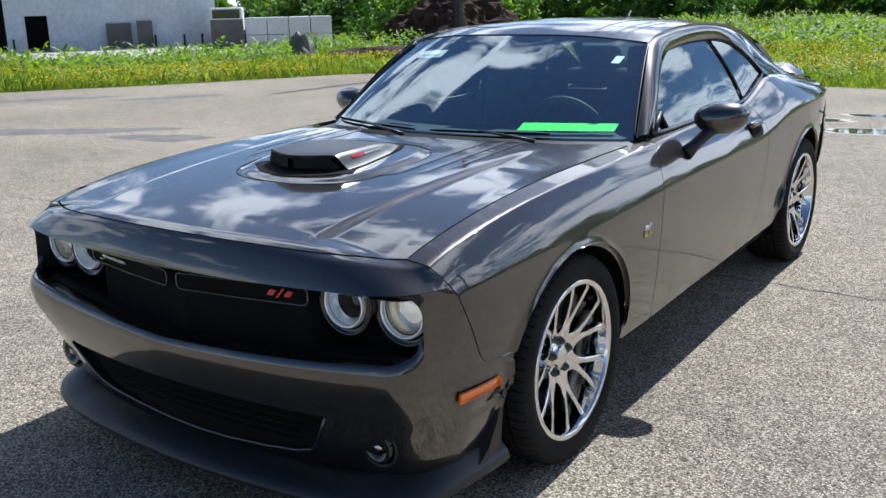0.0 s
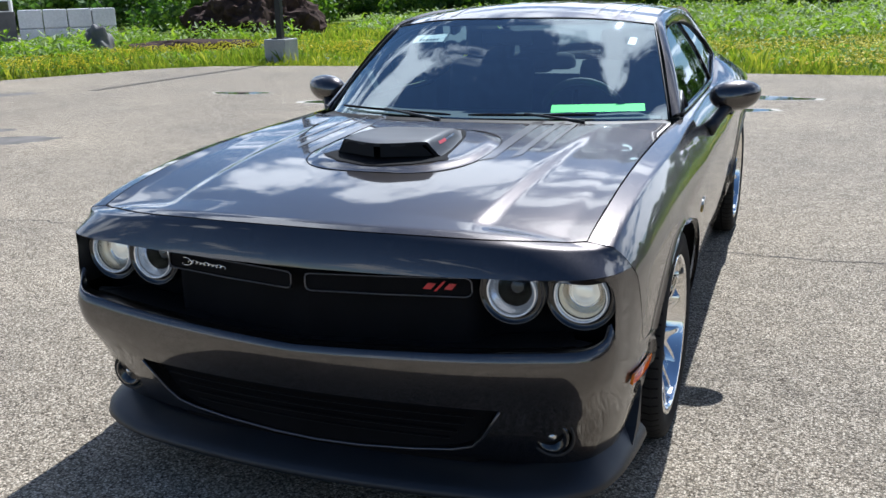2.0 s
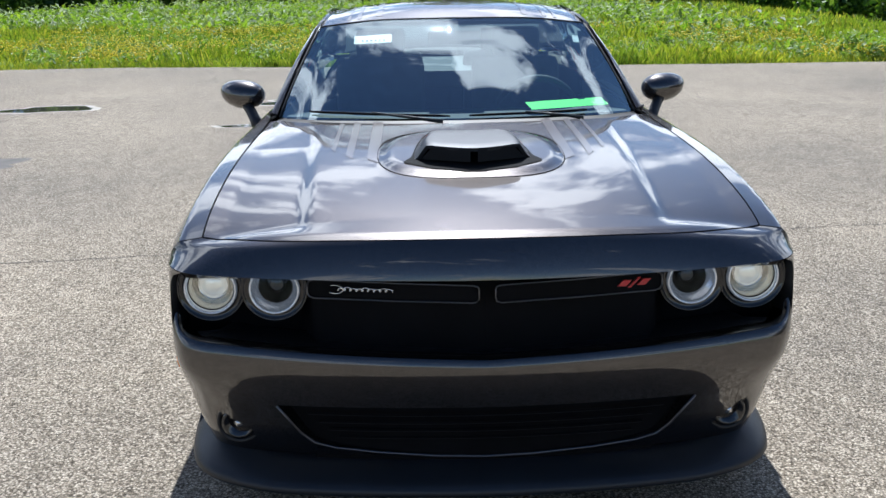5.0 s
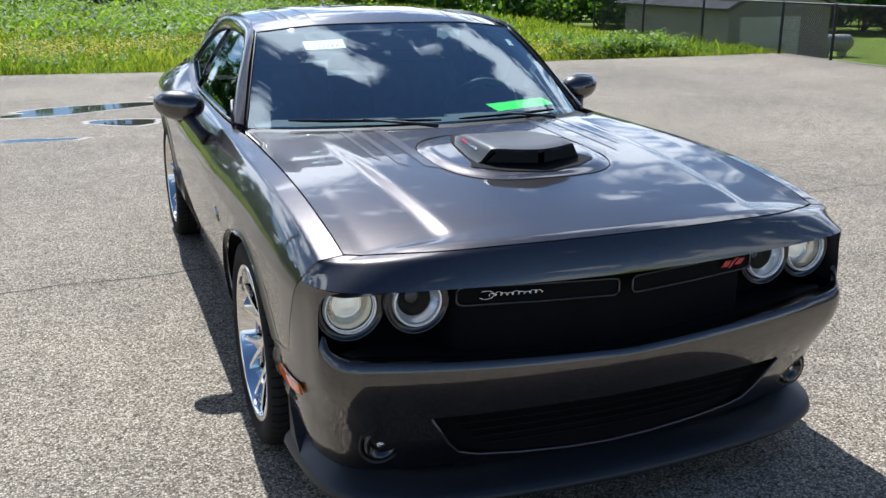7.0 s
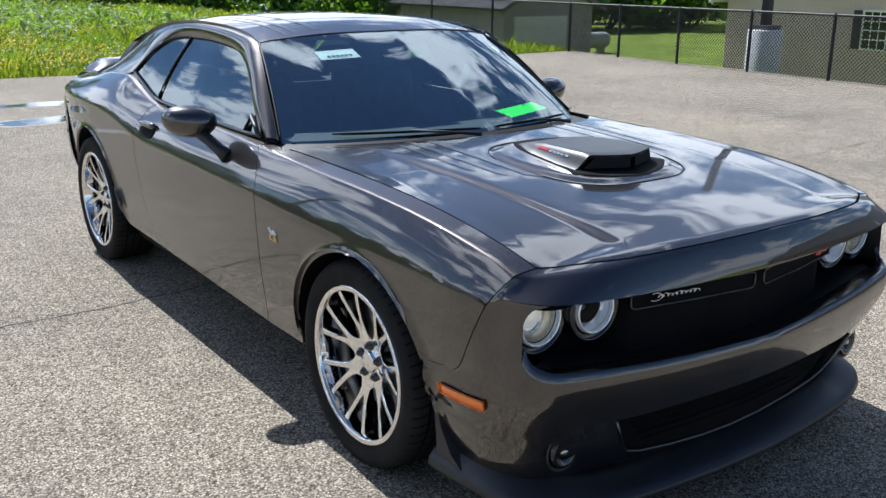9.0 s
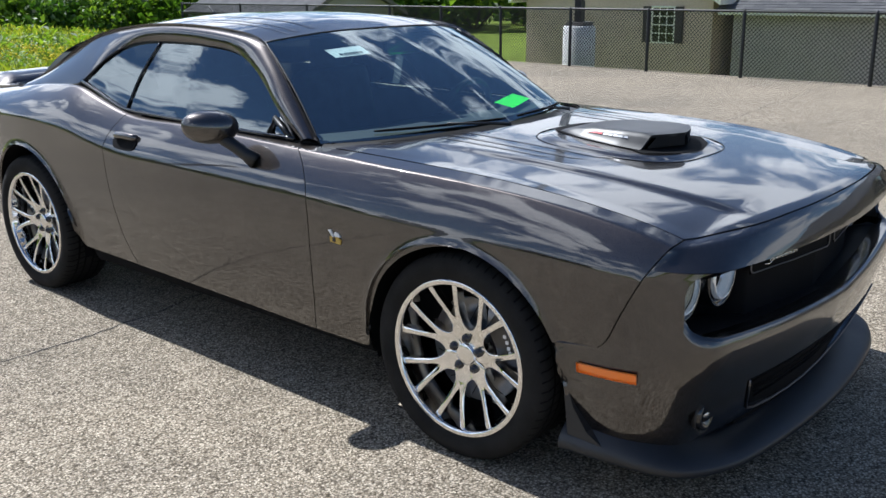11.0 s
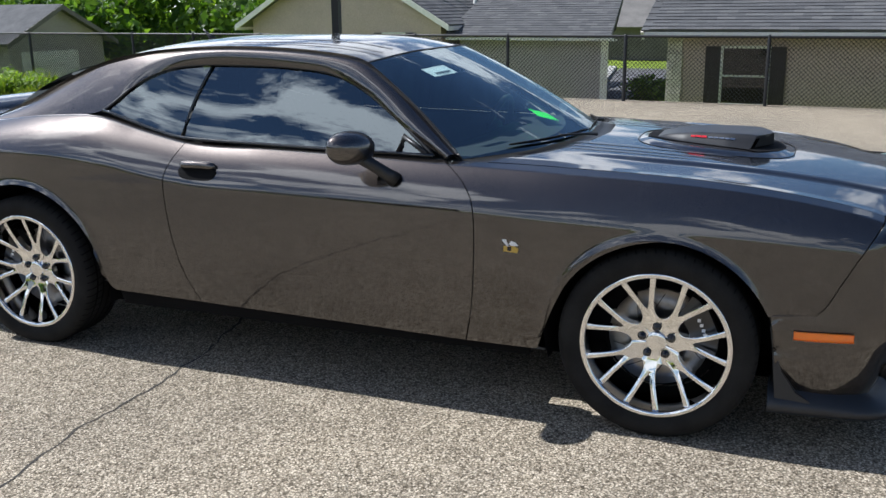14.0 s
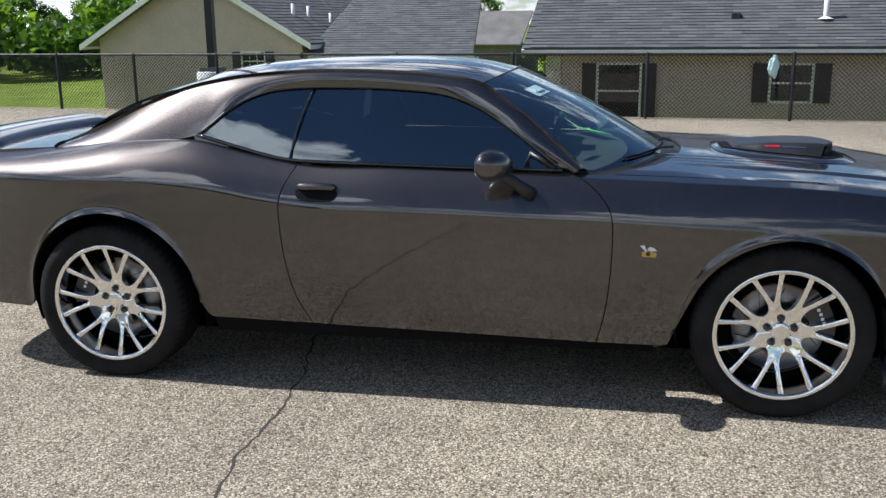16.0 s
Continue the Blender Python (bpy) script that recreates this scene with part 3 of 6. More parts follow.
ws_top = lambda u: np.array(((2 * u - 1) * 0.625, WSty(abs(2 * u - 1) * 0.625), WStz(abs(2 * u - 1) * 0.625)))


def ws_P(u, v):
    a, b = ws_bot(u), ws_top(u)
    p = a + (b - a) * v
    k = 4 * v * (1 - v)
    return p + np.array((0, -0.010, 0.016)) * k


ws = sheet("windshield", ws_P, 40, 24, GLASS_WS, car, flange=0)
ws.visible_shadow = False

# roof
Zroof = table([(1.16, 1.368), (1.35, 1.410), (1.6, 1.430), (1.9, 1.432), (2.2, 1.425), (2.45, 1.402), (2.62, 1.372)])
Xroof = table([(1.16, 0.628), (1.265, 0.625), (1.6, 0.610), (2.0, 0.605), (2.4, 0.605), (2.62, 0.600)])
Zedge = table([(1.16, 1.320), (1.265, 1.335), (1.45, 1.364), (1.7, 1.382), (2.0, 1.385), (2.3, 1.368), (2.5, 1.340), (2.62, 1.316)])
RWy = table([(0, 2.56), (0.4, 2.57), (0.60, 2.60)])


def roof_P(u, v):
    s = 2 * u - 1
    y0, y1 = WSty(abs(s) * 0.625) + 0.006, RWy(abs(s) * 0.6)
    y = y0 + (y1 - y0) * v
    x = s * (Xroof(y) - 0.001)
    return (x, y, Zedge(y) + (Zroof(y) - Zedge(y)) * (1 - abs(s) ** 2.3))


sheet("roof", roof_P, 40, 40, PAINT, car, flange=0.012)

# the roof's glint bands, also laid on as stripes
for sx in (-1, 1):
    for x0, x1 in ((0.330, 0.358), (0.430, 0.450), (0.482, 0.496)):
        def strip(u, v):
            x, y = x0 + (x1 - x0) * u, 1.27 + 0.75 * v
            q = x / (Xroof(y) - 0.004)
            return (sx * x, y, Zedge(y) + (Zroof(y) - Zedge(y)) * (1 - q**2.3) + 0.002)
        sheet("film_stripe", strip, 2, 24, GLINT_STRIPE, car, "faint stripe painted for a sun glint", flip=(sx < 0), flange=0)

# side window outline: lower edge on the belt, upper edge below the roof rail
win_top = smooth_line([(0.900, 0.992), (1.02, 1.082), (1.15, 1.172), (1.28, 1.245), (1.42, 1.292), (1.64, 1.314), (1.90, 1.320), (2.13, 1.314), (2.27, 1.288), (2.39, 1.225), (2.46, 1.165), (2.525, 1.118)])
win_bot = smooth_line([(0.900, 0.992), (1.3, 0.998), (1.7, 1.006), (2.05, 1.014), (2.16, 1.028), (2.34, 1.070), (2.525, 1.118)])


def win_x(y, z):
    zb = Zb(y)
    h = (z - zb) / 0.33
    return Xb(y) - 0.006 - 0.135 * h - 0.050 * h * h


def win3(yz, out=0.0):
    return np.array((win_x(yz[0], yz[1]) + out, yz[0], yz[1]))


rail_out = smooth_line([(0.786, 0.802, 0.982), (0.742, 0.932, 1.092), (0.698, 1.066, 1.203), (0.660, 1.174, 1.280), (0.631, 1.275, 1.338), (0.614, 1.45, 1.366), (0.608, 1.7, 1.384), (0.607, 2.0, 1.387), (0.607, 2.3, 1.370), (0.605, 2.5, 1.342), (0.606, 2.64, 1.308), (0.615, 2.85, 1.226), (0.630, 3.02, 1.145), (0.655, 3.22, 1.063)])
rail_in = smooth_line([(0.812, 0.848, 0.980)] + [tuple(win3(win_top(t), 0.010)) for t in (0.10, 0.22, 0.34, 0.46, 0.58, 0.70, 0.78, 0.86, 0.93, 1.0)] + [(0.758, 2.70, 1.092), (0.747, 2.95, 1.076), (0.730, 3.24, 1.047)])


def rail_P(u, v):
    a, b = rail_in(u), rail_out(u)
    p = a + (b - a) * v
    n = np.array((0.75, 0.0, 0.65))
    return p + n * 0.020 * 4 * v * (1 - v) * (1.0 - 0.6 * min(1.0, max(0.0, (u - 0.50) / 0.2)))


for m in (False, True):
    sheet("roof_pillar", rail_P, 90, 12, PAINT, car, mirror=m, flip=True, flange=0.012, edges="TLR")
    split = lambda t: np.array((2.085 - 0.075 * t + 0.010 * math.sin(3.14 * t), 1.014 + t * 0.304))

    def glass_P(u, v, a, b):
        bt, tp = win_bot, win_top
        t = a + (b - a) * u
        p, q = bt(t), tp(t)
        return win3(p + (q - p) * v)
    def by_y(f, y):
        lo, hi = 0.0, 1.0
        for _ in range(30):
            mid = (lo + hi) / 2
            if f(mid)[0] < y: lo = mid
            else: hi = mid
        return f((lo + hi) / 2)
    def pane(y0b, y1b, y0t, y1t):
        def P(u, v):
            yb, yt = y0b + (y1b - y0b) * u, y0t + (y1t - y0t) * u
            p, q = by_y(win_bot, yb), by_y(win_top, yt)
            return win3(p + (q - p) * v, -0.004)
        return P
    for nm, a in (("door_window", (0.903, 2.083, 0.903, 2.008)), ("quarter_window", (2.090, 2.522, 2.016, 2.522))):
        w = sheet(nm, pane(*a), 36, 12, GLASS_SIDE, car, mirror=m, flip=False, flange=0, label="tinted side glass")
        w.visible_shadow = False
    sg = (-1 if m else 1)
    loop = [win3(win_top(t), 0.004) for t in np.linspace(0, 1, 50)]
    tube("window_trim", [(sg * p[0], p[1], p[2]) for p in loop], 0.0065, BLACK_SATIN, car, seg=6)
    belt = [win3(win_bot(t), 0.006) for t in np.linspace(0, 1, 40)]
    tube("belt_moulding", [(sg * p[0], p[1], p[2]) for p in belt], 0.009, BLACK_GLOSS, car, seg=6)
    tube("window_divider", [(sg * (win_x(*split(t)) + 0.002), *split(t)) for t in np.linspace(0, 1, 10)], 0.006, BLACK_GLOSS, car, seg=5)

# windshield frit border and rear glass
tube("windshield_seal", [ws_P(0, t) + np.array((0, 0, 0.002)) for t in np.linspace(0, 1, 16)] + [ws_P(t, 1) for t in np.linspace(0, 1, 30)] + [ws_P(1, t) for t in np.linspace(1, 0, 16)], 0.0045, BLACK_SATIN, car)


def rw_P(u, v):
    s = 2 * u - 1
    a = np.array((s * 0.610, RWy(abs(s) * 0.6) + 0.01, 1.375 - 0.055 * abs(s) ** 2.2))
    b = np.array((s * 0.652, 3.18 + 0.05 * (1 - s * s), 1.064))
    p = a + (b - a) * v
    return p + np.array((0, 0.03, 0.035)) * 4 * v * (1 - v)


rw = sheet("rear_window", rw_P, 30, 16, GLASS_SIDE, car, flange=0)
rw.visible_shadow = False

# rear deck, spoiler and tail
def deck_P(u, v):
    s = 2 * u - 1
    y = 3.20 + v * (0.72 - 0.05 * s * s)
    xe = table([(3.2, 0.730), (3.6, 0.690), (3.95, 0.60)])(y)
    z = table([(3.2, 1.054), (3.6, 1.028), (3.95, 0.992)])(y)
    return (s * xe, y, z + 0.018 * (1 - s * s))


sheet("trunk_lid", deck_P, 24, 14, PAINT, car, flip=False, flange=0.03)


def tail_P(u, v):
    plan = smooth_line([(0.838, 3.60), (0.812, 3.74), (0.74, 3.86), (0.55, 3.935), (0, 3.96), (-0.55, 3.935), (-0.74, 3.86), (-0.812, 3.74), (-0.838, 3.60)])(u)
    z = 0.30 + v * 0.700
    k = table([(0, 0.90), (0.3, 0.985), (0.62, 1.0), (0.85, 0.975), (1.0, 0.86)])(v)
    return (plan[0] * (1 if abs(v - 0.5) < 2 else k) * (1 - (1 - k) * 0.9), 3.3 + (plan[1] - 3.3) * (0.55 + 0.45 * k) + (0.0), z)


sheet("rear_bumper", tail_P, 60, 16, PAINT, car, flip=True, flange=0)
for sx in (-1, 1):
    sheet("tail_lamp", lambda u, v: (sx * (0.28 + u * 0.42), 3.958 - 0.09 * u**3, 0.77 + v * 0.11), 12, 4, REDLENS, car, flip=(sx > 0))
sp = [(3.70, 1.068), (3.73, 1.112), (3.80, 1.140), (3.90, 1.150), (3.955, 1.146), (3.93, 1.128), (3.86, 1.10), (3.80, 1.066)]
verts, faces = [], []
NS = 24
for i in range(NS + 1):
    s = -1 + 2 * i / NS
    dip = 1 - 0.85 * max(0, (abs(s) - 0.86) / 0.14)
    for y, z in sp:
        verts.append((s * 0.640, y - 0.03 - 0.06 * s * s, 1.012 + (z - 1.066) * dip * 0.9 - 0.008 * s * s))
k = len(sp)
for i in range(NS):
    for j in range(k):
        faces.append((i * k + j, i * k + (j + 1) % k, (i + 1) * k + (j + 1) % k, (i + 1) * k + j))
mesh_ob("rear_spoiler", verts, faces, PAINT, car)

# ---- front fascia ----
plan = smooth_line([(0.0, -0.945), (0.08, -0.9446), (0.30, -0.932), (0.55, -0.902), (0.72, -0.862), (0.820, -0.815), (0.876, -0.755), (0.908, -0.68), (0.926, -0.60), (0.936, -0.50), (0.940, -0.40)])

# round the mouth the corners stand further out
plan_lip = smooth_line([(0.0, -0.945), (0.08, -0.9446), (0.30, -0.932), (0.55, -0.907), (0.725, -0.884), (0.834, -0.857), (0.884, -0.797), (0.909, -0.70), (0.926, -0.60), (0.936, -0.50), (0.940, -0.40)])
Full = table([(0.20, 0.0), (0.38, 0.0), (0.43, 0.30), (0.47, 0.62), (0.50, 0.85), (0.54, 1.0), (0.63, 1.0), (0.70, 0.90), (0.76, 0.72), (0.79, 0.55), (0.86, 0.45)])


def nose_line(s, z):
    w = Full(z)
    return plan(s) * (1 - w) + plan_lip(s) * w


def face(s, z, d):
    """A point of the nose: s from the middle to the side, pushed out by d."""
    a, b = nose_line(max(s - 0.01, 0), z), nose_line(min(s + 0.01, 1), z)
    t = (b - a) / (np.linalg.norm(b - a) + 1e-9)
    n = np.array((t[1], -t[0]))
    if s < 0.03: n = np.array((0.0, -1.0))
    p = nose_line(s, z) + n * d
    return (p[0], p[1], z)


def where(j, val, lo=0.0, hi=1.0):
    """The s at which the nose line reaches a given x (j = 0) or y (j = 1)."""
    for _ in range(30):
        mid = (lo + hi) / 2
        if plan(mid)[j] < val: lo = mid
        else: hi = mid
    return (lo + hi) / 2


_gl = np.array([fender_L(t) for t in np.linspace(0, 1, 81)])


def gap_y(z):
    """y of the gap between nose and fender at height z."""
    if z < 0.512:
        return -0.385 - 0.042 * (0.512 - z) / 0.3
    return float(np.interp(z, _gl[:, 1], _gl[:, 0]))


ZF = Zb(-0.725 + G)
NZ = 0.788      # height of the brow's lower edge
S_MOUTH = where(1, -0.765)
LIP = table([(0, 0.783), (0.4, 0.785), (0.75, 0.789), (0.84, 0.790), (0.90, 0.788)])
LOWLIP = table([(0, 0.553), (0.35, 0.567), (0.5, 0.575), (0.6, 0.583), (0.7, 0.592), (0.78, 0.600), (0.82, 0.607), (0.845, 0.617), (0.860, 0.632), (0.870, 0.660)])
s_gap = table([(z, where(1, gap_y(z))) for z in (0.20, 0.35, 0.50, 0.516, 0.535, 0.58, 0.64, 0.70, 0.755, 0.81, ZF)])


def gap_edge(z, d=0.004):
    """A point of the nose's rear edge, just ahead of the fender."""
    y = gap_y(z) - d
    return np.array((side_x(y, z), y, z))


def nose_T(u):
    x = 0.795 * u
    return np.array((x, Hf(x) - 0.0035, hood_z(x, Hf(x)) - 0.001))


def nose_B(u):
    e = gap_edge(NZ)
    p = np.array(face(u * s_gap(NZ), LIP(plan(u * s_gap(NZ))[0]), -0.003))
    return p + (e - np.array(face(s_gap(NZ), LIP(plan(s_gap(NZ))[0]), -0.003))) * u**6


def nose_L(v):
    a, b = nose_T(0), nose_B(0)
    return np.array((0.0, a[1] + (b[1] - a[1]) * (1 - (1 - v) ** 1.35), a[2] + (b[2] - a[2]) * v**1.2))


def nose_R(v):
    a, b = nose_T(1), nose_B(1)
    p = gap_edge(ZF - (ZF - NZ) * v)
    return p + (a - gap_edge(ZF)) * (1 - v) + (b - gap_edge(NZ)) * v


_nose = coons(nose_T, nose_B, nose_L, nose_R)
nose_P = lambda u, v: _nose(u, v)


def skin(s, z):
    """How far the bumper stands out from the nose line."""
    k = max(0.0, min(1.0, (s - 0.55) / 0.30))
    q = max(0.0, 0.560 - z)
    a = 1.05 - 0.45 * k
    d = -0.003 - (a * q * q if q < 0.16 else a * 0.0256 + 2 * a * 0.16 * (q - 0.16))
    return d - 0.95 * (1 - 0.4 * k) * max(0.0, 0.36 - z) ** 2


bump_d = lambda s, z, zt=0: skin(s, z)


def cheek_P(u, v):
    # side of the nose between mouth and fender, down to the splitter
    z = NZ + (0.205 - NZ) * v
    q = min(1.0, max(0.0, (z - 0.716) / 0.072))
    sm = S_MOUTH - 0.054 * (1 - math.sqrt(1 - q * q))      # rounded upper corner of the mouth
    s = sm + u * (s_gap(z) - sm)
    p = np.array(face(s, z, skin(s, z)))
    y = gap_y(z) - 0.004
    e = np.array((flank_x(y, z), y, z))
    if u > 0:
        p += (e - np.array(face(s_gap(z), z, skin(s_gap(z), z)))) * u**3
    p[0] += flare(p[1], z)
    return p


def bump_P(u, v):
    # v: shelf inside the mouth, lip, face, undercut
    s = S_MOUTH * u
    zl = LOWLIP(plan(s)[0])
    if v < 0.25:
        t = v / 0.25
        back = 0.070 - 0.058 * min(1.0, max(0.0, (u - 0.86) / 0.12))
        return face(s, zl - 0.012 + 0.010 * math.sin(t * 1.571), -0.015 - back * (1 - t))
    t = (v - 0.25) / 0.75
    z = zl - 0.002 + (0.405 - zl) * t
    return face(s, z, skin(s, z) - 0.012 * max(0.0, 1 - t * 5) ** 2)


def low_P(u, v):
    z = 0.403 + (0.205 - 0.403) * v
    s0 = where(0, float(np.interp(z, [0.205, 0.226, 0.243, 0.262, 0.30, 0.345, 0.40], [0.26, 0.33, 0.45, 0.512, 0.546, 0.571, 0.597])))
    s = s0 + (S_MOUTH - s0) * u
    return face(s, z, skin(s, z))


ease = lambda u: min(1.0, max(0.0, (u - 0.56) / 0.05))      # the lamps sit in a deeper pocket
for m in (False, True):
    sheet("nose_panel", nose_P, 60, 14, PAINT, car, mirror=m, flip=True, flange=0.03, edges="BTR")
    sheet("bumper_cheek", cheek_P, 24, 40, PAINT, car, mirror=m, flip=True, flange=0.008, edges="R")
    sheet("front_bumper", bump_P, 80, 28, PAINT, car, mirror=m, flip=True, flange=0.0)
    sheet("lower_bumper", low_P, 24, 24, PAINT, car, mirror=m, flip=True, flange=0.05, edges="L")
    # mouth liner and grille back
    sheet("grille_back", lambda u, v: (u * 0.872, (-0.945 + 0.115 + 0.09 * u) * (1 - ease(u)) - 0.655 * ease(u), 0.50 + 0.30 * v), 40, 6, BLACK_MATTE, car, mirror=m, flange=0)
    sheet("grille_shelf", lambda u, v: face(u * S_MOUTH, LOWLIP(min(0.8, plan(u * S_MOUTH)[0])) - 0.012 - 0.010 * v, -0.070 - 0.15 * v), 40, 4, BLACK_SATIN, car, mirror=m, flip=False, flange=0)
    sheet("grille_side", lambda u, v: tuple(np.array(face(S_MOUTH, 0.60 + 0.18 * v, -0.006)) + np.array((-0.012 * u, 0.135 * u, 0.0))), 4, 6, BLACK_SATIN, car, mirror=m, flip=True, flange=0)
    sheet("lower_grille", lambda u, v: face(u * where(0, 0.59 - 0.075 * v), 0.41 - 0.22 * v, -0.075 - 0.045 * v), 40, 8, BLACK_MATTE, car, mirror=m, flip=True, flange=0)

def mirrored(pts):
    """Points of the right half continued over the middle."""
    return [(-p[0], p[1], p[2]) for p in pts[::-1]] + list(pts[1:])


edge = [face(where(0, x), z, skin(where(0, x), z) + 0.004) for x, z in ((0.0, 0.205), (0.15, 0.211), (0.32, 0.226), (0.45, 0.243), (0.512, 0.262), (0.546, 0.30), (0.571, 0.345), (0.597, 0.40))]
tube("lower_grille_edge", mirrored(edge), 0.0038, DULL, car)
# lower grille mesh bars
for z in (0.275, 0.305, 0.335, 0.365):
    xm = 0.44 + (z - 0.275) * 0.9
    bar = [face(where(0, xm * t), z, skin(0.2, z) - 0.020) for t in np.linspace(0, 1, 9)]
    tube("grille_bar", mirrored(bar), 0.004, BLACK_MATTE, car, seg=4)

# chin splitter: lip that flares out at the corners
SPL = [(0.196, -0.125), (0.192, -0.100), (0.178, -0.050), (0.163, -0.010), (0.150, 0.008), (0.136, 0.008), (0.126, -0.012), (0.122, -0.10)]


def split_P(u, v):
    s = abs(2 * u - 1)
    z, d = smooth_line(SPL)(v)
    f = min(1.0, max(0.0, (s - 0.50) / 0.35))
    x, y, z2 = face(s, z + 0.062 * f * (1 - v), d * (1 - 0.30 * f) - 0.012 - 0.016 * f)
    return (math.copysign(x, 2 * u - 1), y, z2)


for m in (False, True):
    q = [(-0.54, 0.150), (-0.428, 0.150), (-0.416, 0.26), (-0.402, 0.38), (-0.390, 0.46), (-0.396, 0.46), (-0.414, 0.38), (-0.440, 0.30), (-0.49, 0.228), (-0.54, 0.20)]
    prism("arch_flap", q, -0.900 if m else 0.84, -0.84 if m else 0.900, SPLIT, car, axis="x")
sheet("chin_splitter", split_P, 90, 14, SPLIT, car, flip=False, flange=0)
sheet("under_tray", lambda u, v: ((2 * u - 1) * 0.70, -0.66 + 3.9 * v, 0.20), 4, 8, BLACK_MATTE, car, flange=0)

inset = lambda x: -0.063 - 0.085 * abs(x)      # the grille lies back from the lip, more towards the lamps


# headlamps: outer pair lit projectors, inner pair dark-centred
def headlamp(x, y, z, r, outer):
    at = dict(axis="y", at=(x, y, z))
    body = lathe("headlamp", [(r + 0.024, 0.08), (r + 0.024, 0.004), (r + 0.021, -0.001), (r + 0.017, 0.003), (r + 0.006, 0.012), (r, 0.006)], BLACK_GLOSS, car, seg=48, **at)
    lathe("halo_ring", [(r, 0.008), (r * 0.99, -0.005), (r * 0.95, -0.009), (r * 0.90, -0.006), (r * 0.875, 0.006)], HALO, body, "lit pale ring", seg=56, **at)
    if outer:
        lathe("dark_band", [(r * 0.875, 0.006), (r * 0.84, 0.010)], BLACK_GLOSS, body, "", seg=48, **at)
        lathe("reflector", [(r * 0.84, 0.008), (r * 0.80, 0.014), (r * 0.74, 0.030), (r * 0.66, 0.046), (r * 0.60, 0.052)], BOWL, body, "reflector bowl, cream from a painted ground reflection", seg=40, **at)
        lathe("projector_ring", [(r * 0.62, 0.056), (r * 0.60, 0.040), (r * 0.55, 0.038), (r * 0.54, 0.050)], CHROME, body, "chrome ring", seg=40, **at)
        lathe("projector_lens", [(r * 0.54, 0.052), (r * 0.50, 0.040), (r * 0.38, 0.031), (r * 0.20, 0.026), (0.0005, 0.025)], LAMP_ON, body, "bright projector lens", seg=32, **at)
    else:
        lathe("reflector", [(r * 0.875, 0.006), (r * 0.80, 0.016), (r * 0.72, 0.024), (r * 0.68, 0.030)], HALO, body, "pale inner ring", seg=48, **at)
        lathe("lamp_bowl", [(r * 0.68, 0.028), (r * 0.60, 0.055), (r * 0.40, 0.070), (0.0005, 0.072)], BLACK_MATTE, body, "dark lamp bowl", seg=36, **at)
        lathe("projector_lens", [(r * 0.42, 0.066), (r * 0.36, 0.050), (r * 0.2, 0.044), (0.0005, 0.042)], BLACK_GLOSS, body, "dark lens", seg=24, **at)
    lens = lathe("lens", [(r * 1.0, -0.002), (r * 0.75, -0.014), (r * 0.4, -0.021), (0.0005, -0.023)], GLASS_LAMP, body, "clear lens", seg=32, **at)
    lens.visible_shadow = False
    return body


